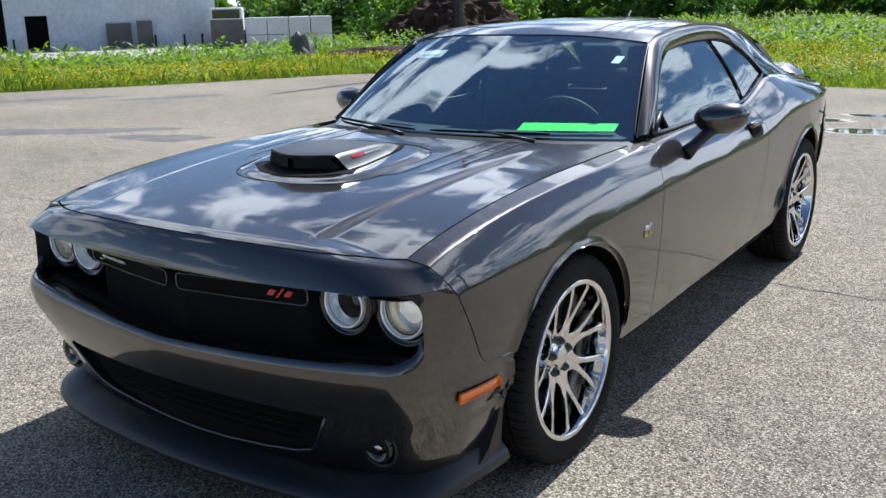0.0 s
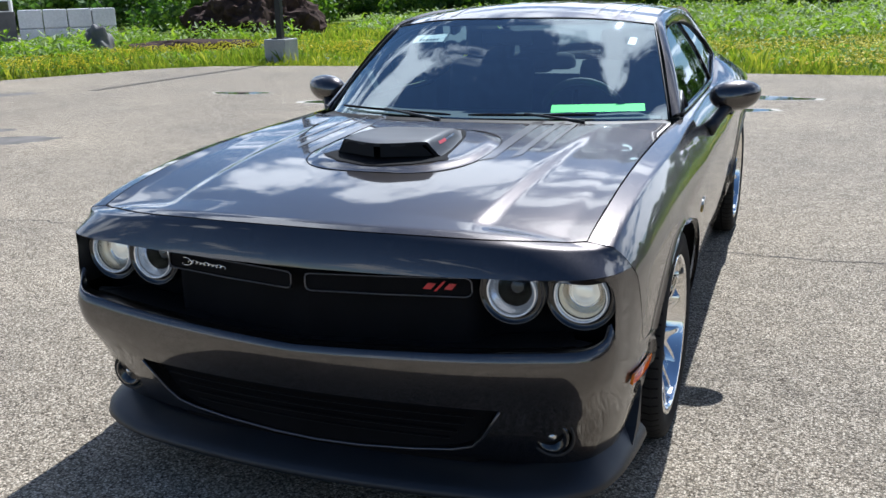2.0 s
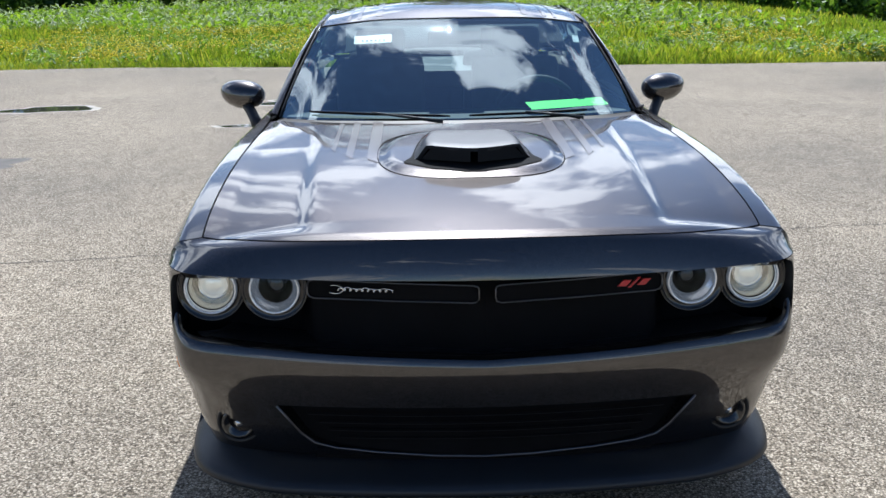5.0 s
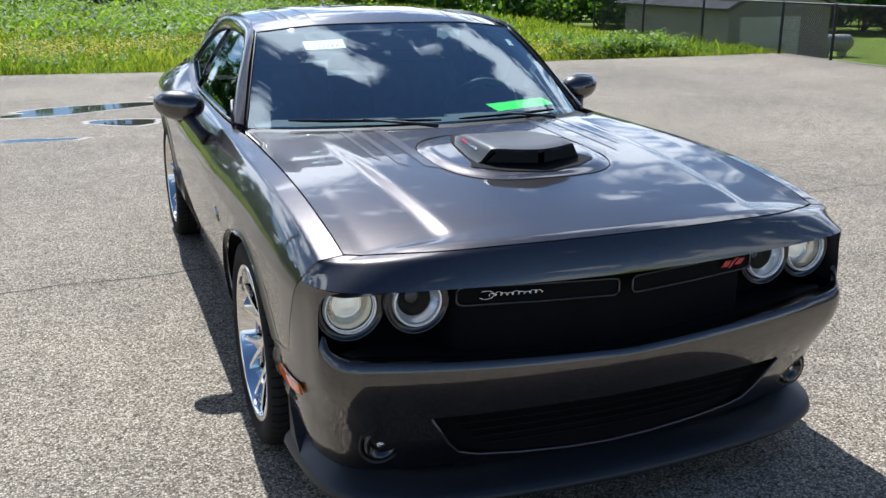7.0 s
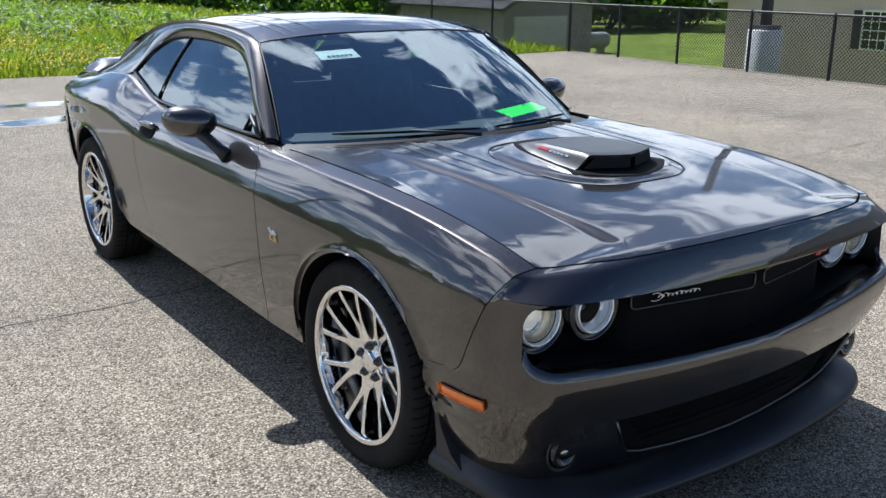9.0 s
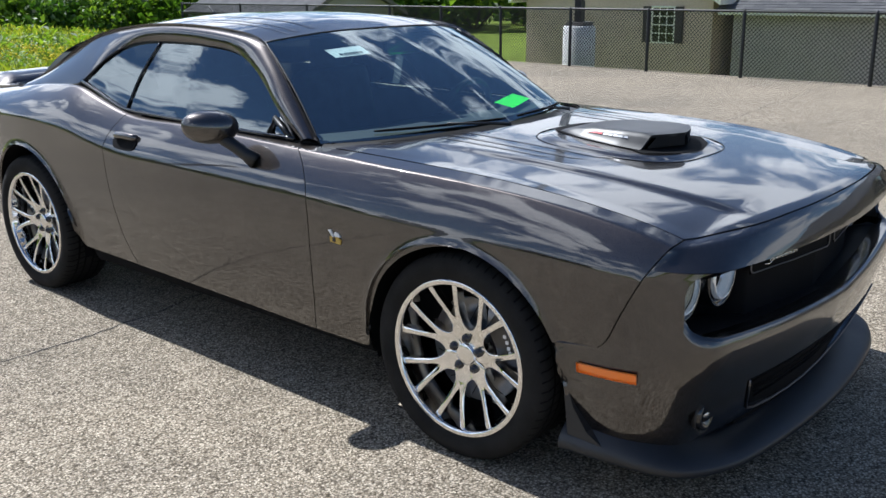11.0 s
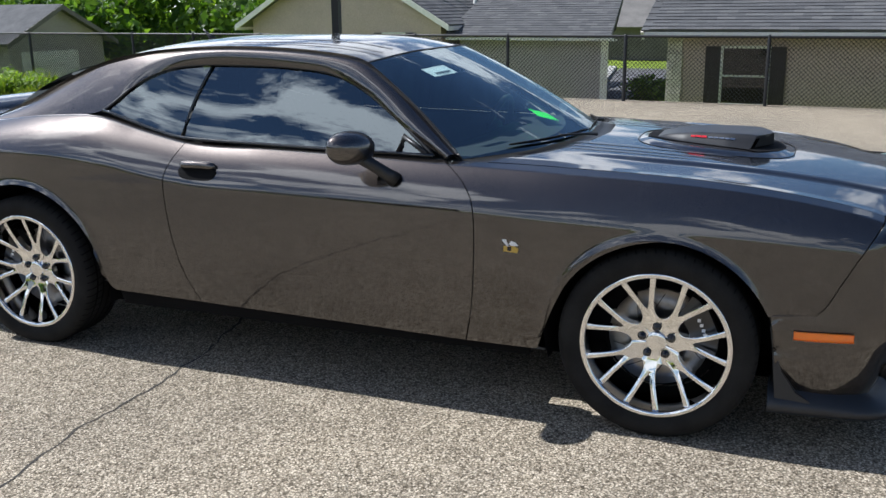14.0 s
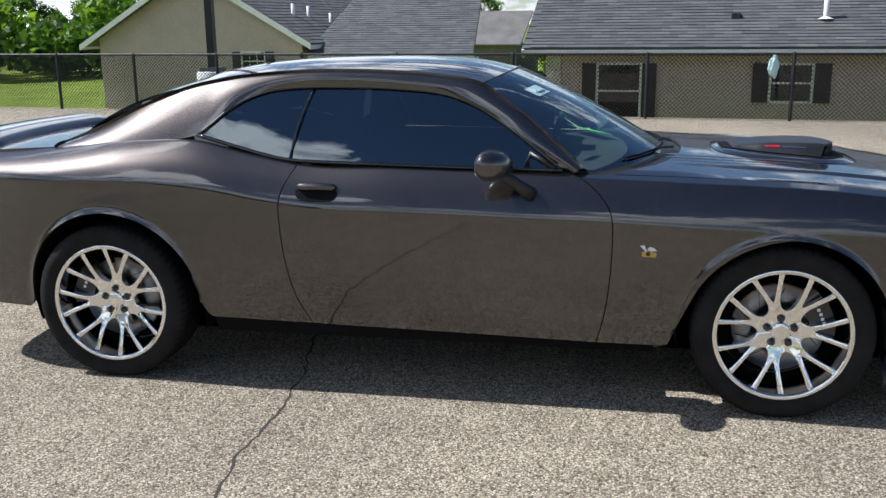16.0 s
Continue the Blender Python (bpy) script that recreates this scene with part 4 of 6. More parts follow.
for sx in (-1, 1):
    headlamp(sx * 0.783, -0.735, 0.709, 0.076, True)
    headlamp(sx * 0.597, -0.762, 0.711, 0.072, False)
    # fog lamp in its pocket
    fs = where(0, 0.745)
    fx, fy, fz = face(fs, 0.315, bump_d(fs, 0.315, 0.62))
    for key, rr in (("fog_pocket", 0.066),):
        lathe(key, [(rr, -0.001), (rr * 0.96, -0.006), (rr * 0.84, 0.0), (rr * 0.8, 0.02)], BLACK_SATIN, car, axis="y", at=(sx * fx, fy + 0.012, fz), seg=28)
    fog = lathe("fog_lamp", [(0.052, 0.03), (0.050, -0.004), (0.040, -0.006), (0.030, 0.010), (0.0005, 0.016)], BLACK_GLOSS, car, axis="y", at=(sx * fx, fy + 0.004, fz), seg=28)
    lathe("fog_lens", [(0.016, 0.006), (0.010, -0.002), (0.0005, -0.004)], SILVER, fog, "small clear lens", axis="y", at=(sx * fx, fy, fz), seg=20)
    # grille inserts with thin frames
    x0, x1 = (0.022, 0.498)
    ins = [(x0, 0.738), (x0, 0.712), (x0 + 0.004, 0.702), (x0 + 0.016, 0.698), (x1 - 0.020, 0.700), (x1 - 0.006, 0.704), (x1, 0.714), (x1, 0.742), (x1 - 0.006, 0.750), (x1 - 0.018, 0.754), (x0 + 0.016, 0.748), (x0 + 0.004, 0.745)]
    f = []
    for k in range(len(ins)):
        a, b = ins[k], ins[(k + 1) % len(ins)]
        for t in (0, 0.5):
            xx, zz = a[0] + (b[0] - a[0]) * t, a[1] + (b[1] - a[1]) * t
            p = face(where(0, xx), zz, inset(xx))
            f.append((sx * p[0], p[1], p[2]))
    tube("grille_frame", f, 0.0024, DULL, car, "thin dull silver frame", closed=True, seg=5)
    sheet("grille_insert", lambda u, v: face(where(0, x0 + u * (x1 - x0)), 0.699 + v * (0.048 + 0.005 * u), inset(x0 + u * (x1 - x0)) - 0.004), 16, 3, BLACK_MATTE, car, mirror=(sx < 0), flange=0.006, flip=True)
    # amber side marker
    def marker_P(u, v):
        z, y = 0.436 + 0.004 * u + v * 0.030, -0.466 - u * 0.190
        k = (NZ - z) / (NZ - 0.205)
        lo, hi = 0.0, 1.0
        for _ in range(24):
            mid = (lo + hi) / 2
            if cheek_P(mid, k)[1] < y: lo = mid
            else: hi = mid
        p = cheek_P(lo, k)
        return (p[0] + 0.004, p[1] - 0.002, z)
    sheet("side_marker", marker_P, 12, 3, AMBER, car, mirror=(sx < 0), flip=False, flange=0.008)

# wordless badges: plain shapes in their colours
def on_nose(x, z, d):
    p = face(where(0, abs(x)), z, d)
    return (math.copysign(p[0], x), p[1], p[2])


def stroke(name, pts, r, material, parent, label=""):
    return tube(name, pts, r, material, parent, label, seg=5)


loop = [(-0.440 + 0.022 * (1 - math.cos(w)), 0.730 + 0.012 * math.sin(w)) for w in np.linspace(0.9, 5.6, 16)]
tail = [(-0.408 + 0.148 * t - 0.0062 * math.sin(t * 56.5), 0.727 + (0.0055 + 0.0035 * math.sin(t * 9.0) ** 4) * (1 - math.cos(t * 56.5)) * 0.6) for t in np.linspace(0, 1, 150)]
for pts in (loop, tail):
    stroke("script_badge", [on_nose(x, z, inset(x) + 0.006) for x, z in pts], 0.0021, CHROME, car, "chrome script badge")
for x0, w in ((0.366, 0.024), (0.402, 0.008), (0.424, 0.022)):
    yb = on_nose(x0 + w / 2, 0.73, inset(x0 + w / 2) + 0.008)[1]
    e = 0.006 if w < 0.01 else 0.0
    prism("red_badge", [(x0 - e, 0.722 - e), (x0 + w - e, 0.722 - e), (x0 + w + 0.016 + e, 0.740 + e), (x0 + 0.016 + e, 0.740 + e)], yb, yb + 0.006, RED_P, car, "small red badge bar", axis="y")

# hood scoop standing in its well; a black sheet paints the recess's shade
Well = lambda y: np.interp(y, [-0.385, -0.36, -0.28, -0.22, -0.05, 0.08, 0.15, 0.185], [0.03, 0.13, 0.232, 0.203, 0.184, 0.160, 0.130, 0.085])


def well_P(u, v):
    y = -0.385 + 0.57 * v
    x = (2 * u - 1) * Well(y)
    return (x, y, hood_z(x, y) + 0.0025)


sheet("scoop_well", well_P, 20, 40, BLACK_MATTE, car, flip=False, flange=0)
ring = []
for k in range(64):
    w = 2 * math.pi * k / 64
    x = 0.318 * math.copysign(abs(math.cos(w)) ** 0.62, math.cos(w))
    y = -0.10 + 0.322 * math.copysign(abs(math.sin(w)) ** 0.8, math.sin(w))
    ring.append((x, y, hood_z(x, y) + 0.0006))
tube("bezel_gap", ring, 0.0022, BLACK_MATTE, car, closed=True, seg=5)


def scoop_P(u, v):
    # u across, v from the mouth back; flat top with chamfered shoulders
    s = 2 * u - 1
    y = -0.330 + 0.465 * v + 0.085 * abs(s) ** 1.5 * (1 - v)
    w = np.interp(v, [0, 0.25, 0.7, 1], [0.192, 0.192, 0.166, 0.118])
    top = np.interp(v, [0, 0.08, 0.3, 0.6, 0.85, 1], [0.053, 0.055, 0.050, 0.039, 0.021, 0.002])
    a = abs(s)
    prof = np.interp(a, [0, 0.72, 0.80, 0.95, 1.0], [1.0, 0.97, 0.91, 0.10, -0.04])
    x = s * w
    return (x, y, hood_z(0, 0.0) + 0.004 + (hood_z(x, y) - hood_z(0, 0)) + top * prof)


sc = sheet("hood_scoop", scoop_P, 40, 30, SCOOP, car, flip=False, flange=0.012)
for sx in (-1, 1):
    # two mouths with a middle post; flat black faces paint the shade inside
    q = []
    for xx, k in ((0.012, 0.90), (0.134, 0.86), (0.168, 0.12), (0.162, 0.06), (0.012, 0.06)):
        y = -0.331 + 0.085 * (xx / 0.192) ** 1.5
        q.append((sx * xx, y - 0.003, hood_z(0, -0.3) + 0.006 + 0.051 * k))
    mesh_ob("scoop_mouth", q, [(0, 1, 2, 3, 4)] if sx < 0 else [(4, 3, 2, 1, 0)], OPENING_SHADE, sc, smooth=False)
    for k in range(8):
        y0 = -0.200 + k * 0.0225 + (0.005 if k > 2 else 0.0)
        y1, mtl, nm = y0 + (0.0205 if k < 3 else 0.0185), (RED_P if k < 3 else SILVER), "scoop_badge"
        if sx < 0:      # the red end points to the reader's left on either side
            y0, y1 = -0.205 - y1, -0.205 - y0
        pts = []
        for y, a in ((y0, 0.848 if k < 3 else 0.856), (y1, 0.848 if k < 3 else 0.856), (y1, 0.880), (y0, 0.880)):
            v = (y + 0.330 - 0.085 * a**1.5) / (0.465 - 0.085 * a**1.5)
            p = scoop_P((1 + sx * a) / 2, v)
            pts.append((p[0] + sx * 0.002, p[1], p[2] + 0.0015))
        mesh_ob(nm, pts, [(0, 1, 2, 3) if sx < 0 else (3, 2, 1, 0)], mtl, sc, "small red and silver badge bar", smooth=False)

# ---- wheels ----
def wheel(name, x, y, sx):
    w = thing(name, "", "", at=(x, y, 0.355))
    for key in ("label", "category"):
        if key in w: del w[key]
    w.parent = car
    R, RR = 0.360, 0.270
    tyre = lathe("tyre", [(RR - 0.004, -0.11), (RR + 0.012, -0.118), (R - 0.045, -0.128), (R - 0.012, -0.118), (R, -0.098), (R, 0.098), (R - 0.012, 0.118), (R - 0.045, 0.128), (RR + 0.012, 0.120), (RR - 0.002, 0.108), (RR - 0.012, 0.100)], RUBBER, w, "black low-profile tyre", seg=72)
    # tread grooves and cuts: their shade painted as black strips on the rubber
    for d in (-0.062, -0.021, 0.021, 0.062):
        lathe("tread_groove", [(R + 0.0006, d - 0.005), (R + 0.0012, d), (R + 0.0006, d + 0.005)], BLACK_MATTE, tyre, seg=72)
    cuts, quads = [], []
    for k in range(64):
        for e in (-1, 1):
            a = 2 * math.pi * (k + 0.25 * e) / 64
            b = len(cuts)
            for r, d, o in ((R + 0.0009, 0.026, 0.0), (R + 0.0009, 0.096, 0.035), (R - 0.011, 0.1195, 0.045)):
                for hw in (-0.008, 0.008):
                    cuts.append((e * d, r * math.cos(a + o + hw), r * math.sin(a + o + hw)))
            quads += [(b, b + 1, b + 3, b + 2), (b + 2, b + 3, b + 5, b + 4)]
    mesh_ob("tread_cut", cuts, quads, BLACK_MATTE, tyre, "black strips for the shaded cuts across the tread", smooth=False)["kind"] = "stuff"
    rim = lathe("rim", [(RR + 0.006, 0.110), (RR + 0.005, 0.119), (RR + 0.002, 0.121), (RR - 0.011, 0.120), (RR - 0.014, 0.116), (RR - 0.015, 0.106), (RR - 0.020, 0.085), (RR - 0.030, 0.02), (RR - 0.035, -0.09)], CHROME, w, "polished chrome rim", seg=72)
    lathe("hub", [(0.082, 0.024), (0.080, 0.045), (0.045, 0.050), (0.039, 0.052), (0.038, 0.066), (0.034, 0.0685), (0.020, 0.070), (0.0005, 0.070)], CHROME, rim, "polished hub with cap", seg=40)
    n = 7
    depth = table([(0.02, 0.056), (0.06, 0.058), (0.10, 0.066), (0.156, 0.0815), (0.21, 0.094), (0.266, 0.104)])
    half = math.pi / n
    # one arm runs from the hub and forks; outer and inner flank of one half, as (radius, angle)
    flank = smooth_line([(0.030, half), (0.070, half), (0.088, half * 0.99), (0.091, 0.37), (0.099, 0.275), (0.116, 0.212), (0.140, 0.192), (0.18, 0.215), (0.225, 0.245), (0.266, 0.268)])
    notch = smooth_line([(0.030, 0.0), (0.060, 0.0), (0.085, 0.0), (0.105, 0.0), (0.125, 0.0), (0.133, 0.012), (0.142, 0.052), (0.18, 0.112), (0.225, 0.158), (0.266, 0.182)])
    def spoke(a0):
        verts, faces, sharp = [], [], set()
        nu, nv = 36, 4
        for e in (-1, 1):
            b = len(verts)
            for i in range(nu + 1):
                p, q = flank(i / nu), notch(i / nu)
                for j in range(nv + 1):
                    r, w = p + (q - p) * (j / nv)
                    w = a0 + e * w
                    lip = 0.0025 if j == 0 or (j == nv and q[1] > 0.002) else 0.0
                    verts.append((depth(r) - lip, r * math.cos(w), r * math.sin(w)))
            back = len(verts)
            for i in range(nu + 1):
                for r, w in (flank(i / nu), notch(i / nu)):
                    w = a0 + e * w
                    verts.append((depth(r) - 0.036, r * math.cos(w), r * math.sin(w)))
            at = lambda i, j: b + i * (nv + 1) + j
            for i in range(nu):
                for j in range(nv):
                    f = (at(i, j), at(i + 1, j), at(i + 1, j + 1), at(i, j + 1))
                    faces.append(f if e > 0 else f[::-1])
                for col, o in ((0, 0), (nv, 1)):
                    f = (at(i, col), back + 2 * i + o, back + 2 * i + 2 + o, at(i + 1, col))
                    faces.append(f if (e > 0) == (col == 0) else f[::-1])
                    sharp.add((at(i, col), at(i + 1, col)))
        ob = mesh_ob("spoke", verts, faces, CHROME, rim, "forked polished spoke")
        att = ob.data.attributes.new("sharp_edge", "BOOLEAN", "EDGE")
        att.data.foreach_set("value", [tuple(sorted(ed.vertices)) in sharp for ed in ob.data.edges])
    for k in range(n):
        spoke(2 * math.pi * (k + (0.5 if y < 1 else 0.0)) / n - 0.06)
    for k in range(5):
        a = 2 * math.pi * k / 5 + 0.3
        lathe("lug_nut", [(0.0165, 0.048), (0.0160, 0.0645), (0.0115, 0.065), (0.0105, 0.071), (0.007, 0.076), (0.0005, 0.077)], BLACK_GLOSS, rim, "black lug nut", seg=10, at=(0, 0.056 * math.cos(a), 0.056 * math.sin(a)))
    disc = lathe("brake_disc", [(0.075, 0.0), (0.075, 0.006), (0.185, 0.006), (0.185, -0.02)], STEEL, w, "slotted steel disc", seg=56)
    # flat black patches paint the shade in the disc's slots
    for k in range(10):
        a = 2 * math.pi * k / 10
        p = [(0.0075, r * math.cos(a + (r - 0.09) * 5 + o), r * math.sin(a + (r - 0.09) * 5 + o)) for r, o in ((0.10, 0), (0.17, 0), (0.17, 0.02), (0.10, 0.03))]
        mesh_ob("disc_slot", p, [(0, 1, 2, 3)], BLACK_MATTE, disc, smooth=False)
    # caliper behind the spokes
    pts = []
    a0 = radians(155 if y < 1 else 25)
    arc = [(r * math.cos(a0 + t), r * math.sin(a0 + t)) for r, t in [(0.215, -0.55), (0.222, -0.25), (0.222, 0.25), (0.215, 0.55), (0.13, 0.55), (0.12, 0), (0.13, -0.55)]]
    if sx < 0:
        arc = [(p, q) for p, q in arc]
    cal = prism("caliper", arc, 0.0, 0.040, CALIPER, w, "black brake caliper", axis="x")
    for k in (-1, 0, 1):
        bb = [(0.172 * math.cos(a0 + k * 0.12) + dx, 0.172 * math.sin(a0 + k * 0.12) + dz) for dx, dz in ((-0.006, -0.006), (0.006, -0.006), (0.006, 0.006), (-0.006, 0.006))]
        prism("caliper_mark", bb, 0.040, 0.0415, WHITE_P, cal, "white mark bar", axis="x")
    lathe("inner_barrel", [(RR - 0.037, -0.10), (0.02, -0.10)], BLACK_MATTE, w, seg=32)
    if sx < 0:
        for o in w.children_recursive:
            if o.type == "MESH":
                me = o.data
                for v in me.vertices:
                    v.co.x *= -1
                me.flip_normals()
    return w


for y in (0.0, WB):
    for sx in (-1, 1):
        wheel("wheel", sx * (0.818 if y < 1 else 0.776), y, sx)
        # wheel well
        i = 0 if y < 1 else 1
        ay, az, ry, rz = ARCH[i]
        sheet("wheel_well", lambda u, v: ((side_x(ay + ry * math.cos(math.pi * 1.17 * u - 0.267), max(0.27, az + rz * math.sin(math.pi * 1.17 * u - 0.267))) - 0.010) * (1 - v) + 0.50 * v, ay + (ry + 0.004) * math.cos(math.pi * 1.17 * u - 0.267), az + (rz + 0.004) * math.sin(math.pi * 1.17 * u - 0.267)), 28, 4, BLACK_MATTE, car, mirror=(sx < 0), flange=0)
        sheet("well_back", lambda u, v: (0.50, ay - ry + 2 * ry * u, 0.15 + 0.65 * v), 4, 4, BLACK_MATTE, car, mirror=(sx < 0), flange=0)

# ---- mirrors, handles, wipers, badges ----
for sx in (-1, 1):
    bm = bmesh.new()
    bmesh.ops.create_uvsphere(bm, u_segments=32, v_segments=20, radius=1.0)
    for v in bm.verts:
        x, y, z = v.co
        # rounded housing, flat behind
        e = 0.93
        x, y, z = (math.copysign(abs(c) ** e, c) for c in (x, y, z))
        yy = y * 0.086 if y < 0 else y * 0.052
        v.co = (sx * (0.995 + x * 0.106 * (1 + 0.08 * z)), 1.178 + yy + 0.022 * x, 1.036 + z * 0.066 + 0.006 * x)
    mir = part("door_mirror", bm, PAINT, car, smooth=True)
    part("mirror_glass", box_bm(bmesh.new(), sx * 0.94 if sx > 0 else -1.05, 1.214, 1.002, 1.05 if sx > 0 else -0.94, 1.232, 1.070, 0.003), CHROME, mir, "mirror glass")
    tube("mirror_stalk", [(sx * 0.985, 1.150, 1.010), (sx * 0.950, 1.095, 0.968), (sx * 0.925, 1.050, 0.932), (sx * 0.905, 1.022, 0.905)], 0.030, BLACK_SATIN, mir, "black mirror stalk", seg=10, taper=[0.9, 0.8, 0.85, 1.1])
    tube("side_vane", [(sx * (win_x(0.96, 1.0) + 0.004), 0.93, 0.998), (sx * (win_x(1.04, 1.05) + 0.004), 1.035, 1.06), (sx * (win_x(1.05, 1.0) + 0.004), 1.05, 1.0)], 0.012, BLACK_SATIN, car, seg=5)
    # door handle in its cup
    cup = sheet("handle_cup", lambda u, v: tuple(np.array(on_side((1.840 + 0.185 * u, 0.893 + (v - 0.5) * 0.066 * (1.02 - (2 * u - 1) ** 4) ** 0.5))) + np.array((0.005, 0, 0))), 16, 6, BLACK_MATTE, car, mirror=(sx < 0), flange=0.01)
    hp = [np.array(on_side((1.848 + 0.168 * t, 0.917 + 0.004 * math.sin(3.14 * t)))) + np.array((0.012 * math.sin(3.14 * t) ** 0.5 + 0.004, 0, 0)) for t in np.linspace(0, 1, 12)]
    tube("door_handle", [(sx * p[0], p[1], p[2]) for p in hp], 0.017, PAINT, car, seg=10, taper=[0.6] + [1] * 10 + [0.6])
    # fender badge: plain shapes in its colours
    c = np.array(on_side((0.545, 0.690)))
    for nm, pts, mtl in (("fender_badge", [(0.03, -0.025), (-0.04, -0.030), (-0.045, -0.008), (-0.02, 0.004), (0.028, 0.0)], YELLOW_P), ("fender_badge", [(0.038, 0.030), (0.010, 0.0), (0.002, 0.0), (0.018, 0.034)], WHITE_P), ("fender_badge", [(-0.012, 0.004), (-0.045, 0.006), (-0.030, 0.022), (-0.008, 0.026), (0.004, 0.010)], WHITE_P), ("fender_badge", [(0.010, -0.020), (-0.010, -0.022), (-0.012, 0.0), (0.008, 0.0)], BLACK_GLOSS)):
        q = [on_side((0.545 + 0.78 * a, 0.690 + 0.78 * b)) for a, b in pts]
        dz = 0.004 if mtl is not BLACK_GLOSS else 0.0055
        mesh_ob(nm, [(sx * (p[0] + dz), p[1], p[2]) for p in q] + [(sx * (p[0] - 0.002), p[1], p[2]) for p in q], [tuple(range(len(q))) if sx < 0 else tuple(range(len(q)))[::-1]] + [(i, (i + 1) % len(q), len(q) + (i + 1) % len(q), len(q) + i) for i in range(len(q))], mtl, car, "small chrome, yellow and black emblem", smooth=False)
for u0, u1, v0, v1 in ((0.09, 0.47, 0.050, 0.014), (0.52, 0.84, 0.016, 0.030)):
    a = [ws_P(u0 + (u1 - u0) * t, v0 + (v1 - v0) * t) + np.array((0, -0.008, 0.010)) for t in np.linspace(0, 1, 14)]
    wiper = tube("wiper", a, 0.0055, BLACK_MATTE, car, "black wiper blade", seg=6, taper=[0.6] + [1] * 12 + [0.6])
    piv = ws_P(u1 - 0.02, 0.0) + np.array((0.0, -0.045, 0.0))
    tube("wiper_arm", [tuple(piv), tuple(piv * 0.6 + a[7] * 0.4 + np.array((0, -0.014, 0.004))), tuple(a[6] + np.array((0, -0.004, 0.006)))], 0.0065, BLACK_SATIN, wiper, seg=6, taper=[1.5, 1.0, 0.7])
tube("antenna", [(0.0, 2.42, 1.405), (0.0, 2.45, 1.425), (0.0, 2.465, 1.440), (0.0, 2.485, 1.456)], 0.007, BLACK_SATIN, car, seg=6, taper=[2.2, 1.3, 0.7, 0.5])

# ---- cabin ----
sheet("dashboard", lambda u, v: ((2 * u - 1) * (0.74 - 0.03 * v), 0.62 + 0.42 * v + 0.15 * (2 * u - 1) ** 2 * (1 - v), 0.985 - 0.005 * v - 0.10 * max(0, v - 0.75) / 0.25), 30, 12, CABIN, car, flange=0.2)
sheet("cabin_floor", lambda u, v: ((2 * u - 1) * 0.80, 0.7 + 2.6 * v, 0.32), 6, 6, CABIN, car, flange=0)
sheet("parcel_shelf", lambda u, v: ((2 * u - 1) * 0.70, 2.62 + 0.62 * v, 0.99 + 0.05 * v), 6, 6, CABIN, car, flange=0.1)
sheet("headliner", lambda u, v: ((2 * u - 1) * 0.58, 1.25 + 1.3 * v, 1.335 + 0.02 * math.sin(3.14 * v)), 10, 10, CABIN, car, flip=True, flange=0)
for sx in (-1, 1):
    sheet("door_card", lambda u, v: (0.775, 0.85 + 1.25 * u, 0.34 + 0.64 * v), 8, 6, CABIN, car, mirror=(sx < 0), flip=True, flange=0)
    for y, sc_ in ((1.30, 1.0), (2.25, 0.94)):
        seat = box("seat", (sx * 0.37 - 0.25, y, 0.42), (sx * 0.37 + 0.25, y + 0.50, 0.62), SEAT, car, bevel=0.06)
        bm = box_bm(bmesh.new(), sx * 0.37 - 0.24, y + 0.44, 0.55, sx * 0.37 + 0.24, y + 0.58, 0.55 + 0.60 * sc_, 0.055)
        bmesh.ops.rotate(bm, verts=bm.verts, cent=(0, y + 0.5, 0.55), matrix=Matrix.Rotation(radians(-14), 3, "X"))
        part("backrest", bm, SEAT, seat, smooth=True)
        bm = box_bm(bmesh.new(), sx * 0.37 - 0.13, y + 0.58, 0.55 + 0.58 * sc_, sx * 0.37 + 0.13, y + 0.68, 0.55 + 0.74 * sc_, 0.04)
        part("headrest", bm, SEAT, seat, smooth=True)
bm = bmesh.new()
sw = [(0.37 + 0.19 * math.cos(w), 1.02 - 0.06 * math.sin(w), 0.93 + 0.18 * math.sin(w)) for w in np.linspace(0, 2 * math.pi, 33)[:-1]]
bm.free()
steer = tube("steering_wheel", sw, 0.016, CABIN, car, closed=True, seg=8)
lathe("wheel_hub", [(0.075, 0.01), (0.07, -0.03), (0.0005, -0.04)], CABIN, steer, axis="y", at=(0.37, 1.03, 0.93), seg=20)
tube("wheel_spoke", [(0.19, 1.025, 0.93), (0.55, 1.025, 0.93)], 0.018, CABIN, steer, seg=6)
box("rear_view_mirror", (-0.12, 1.05, 1.255), (0.12, 1.08, 1.318), BLACK_GLOSS, car, bevel=0.012)
# card on the dash, stickers on the glass
cv = [(0.31, 0.675, 1.008), (0.67, 0.835, 1.004), (0.650, 0.925, 1.024), (0.290, 0.765, 1.028)]
card = mesh_ob("dash_card", cv + [(a, b + 0.004, c) for a, b, c in cv], [(0, 1, 2, 3), (7, 6, 5, 4), (0, 4, 5, 1), (1, 5, 6, 2), (2, 6, 7, 3), (3, 7, 4, 0)], GREEN_CARD, None, smooth=False)
tagged(card, "bright green card lying on the dashboard", "card")


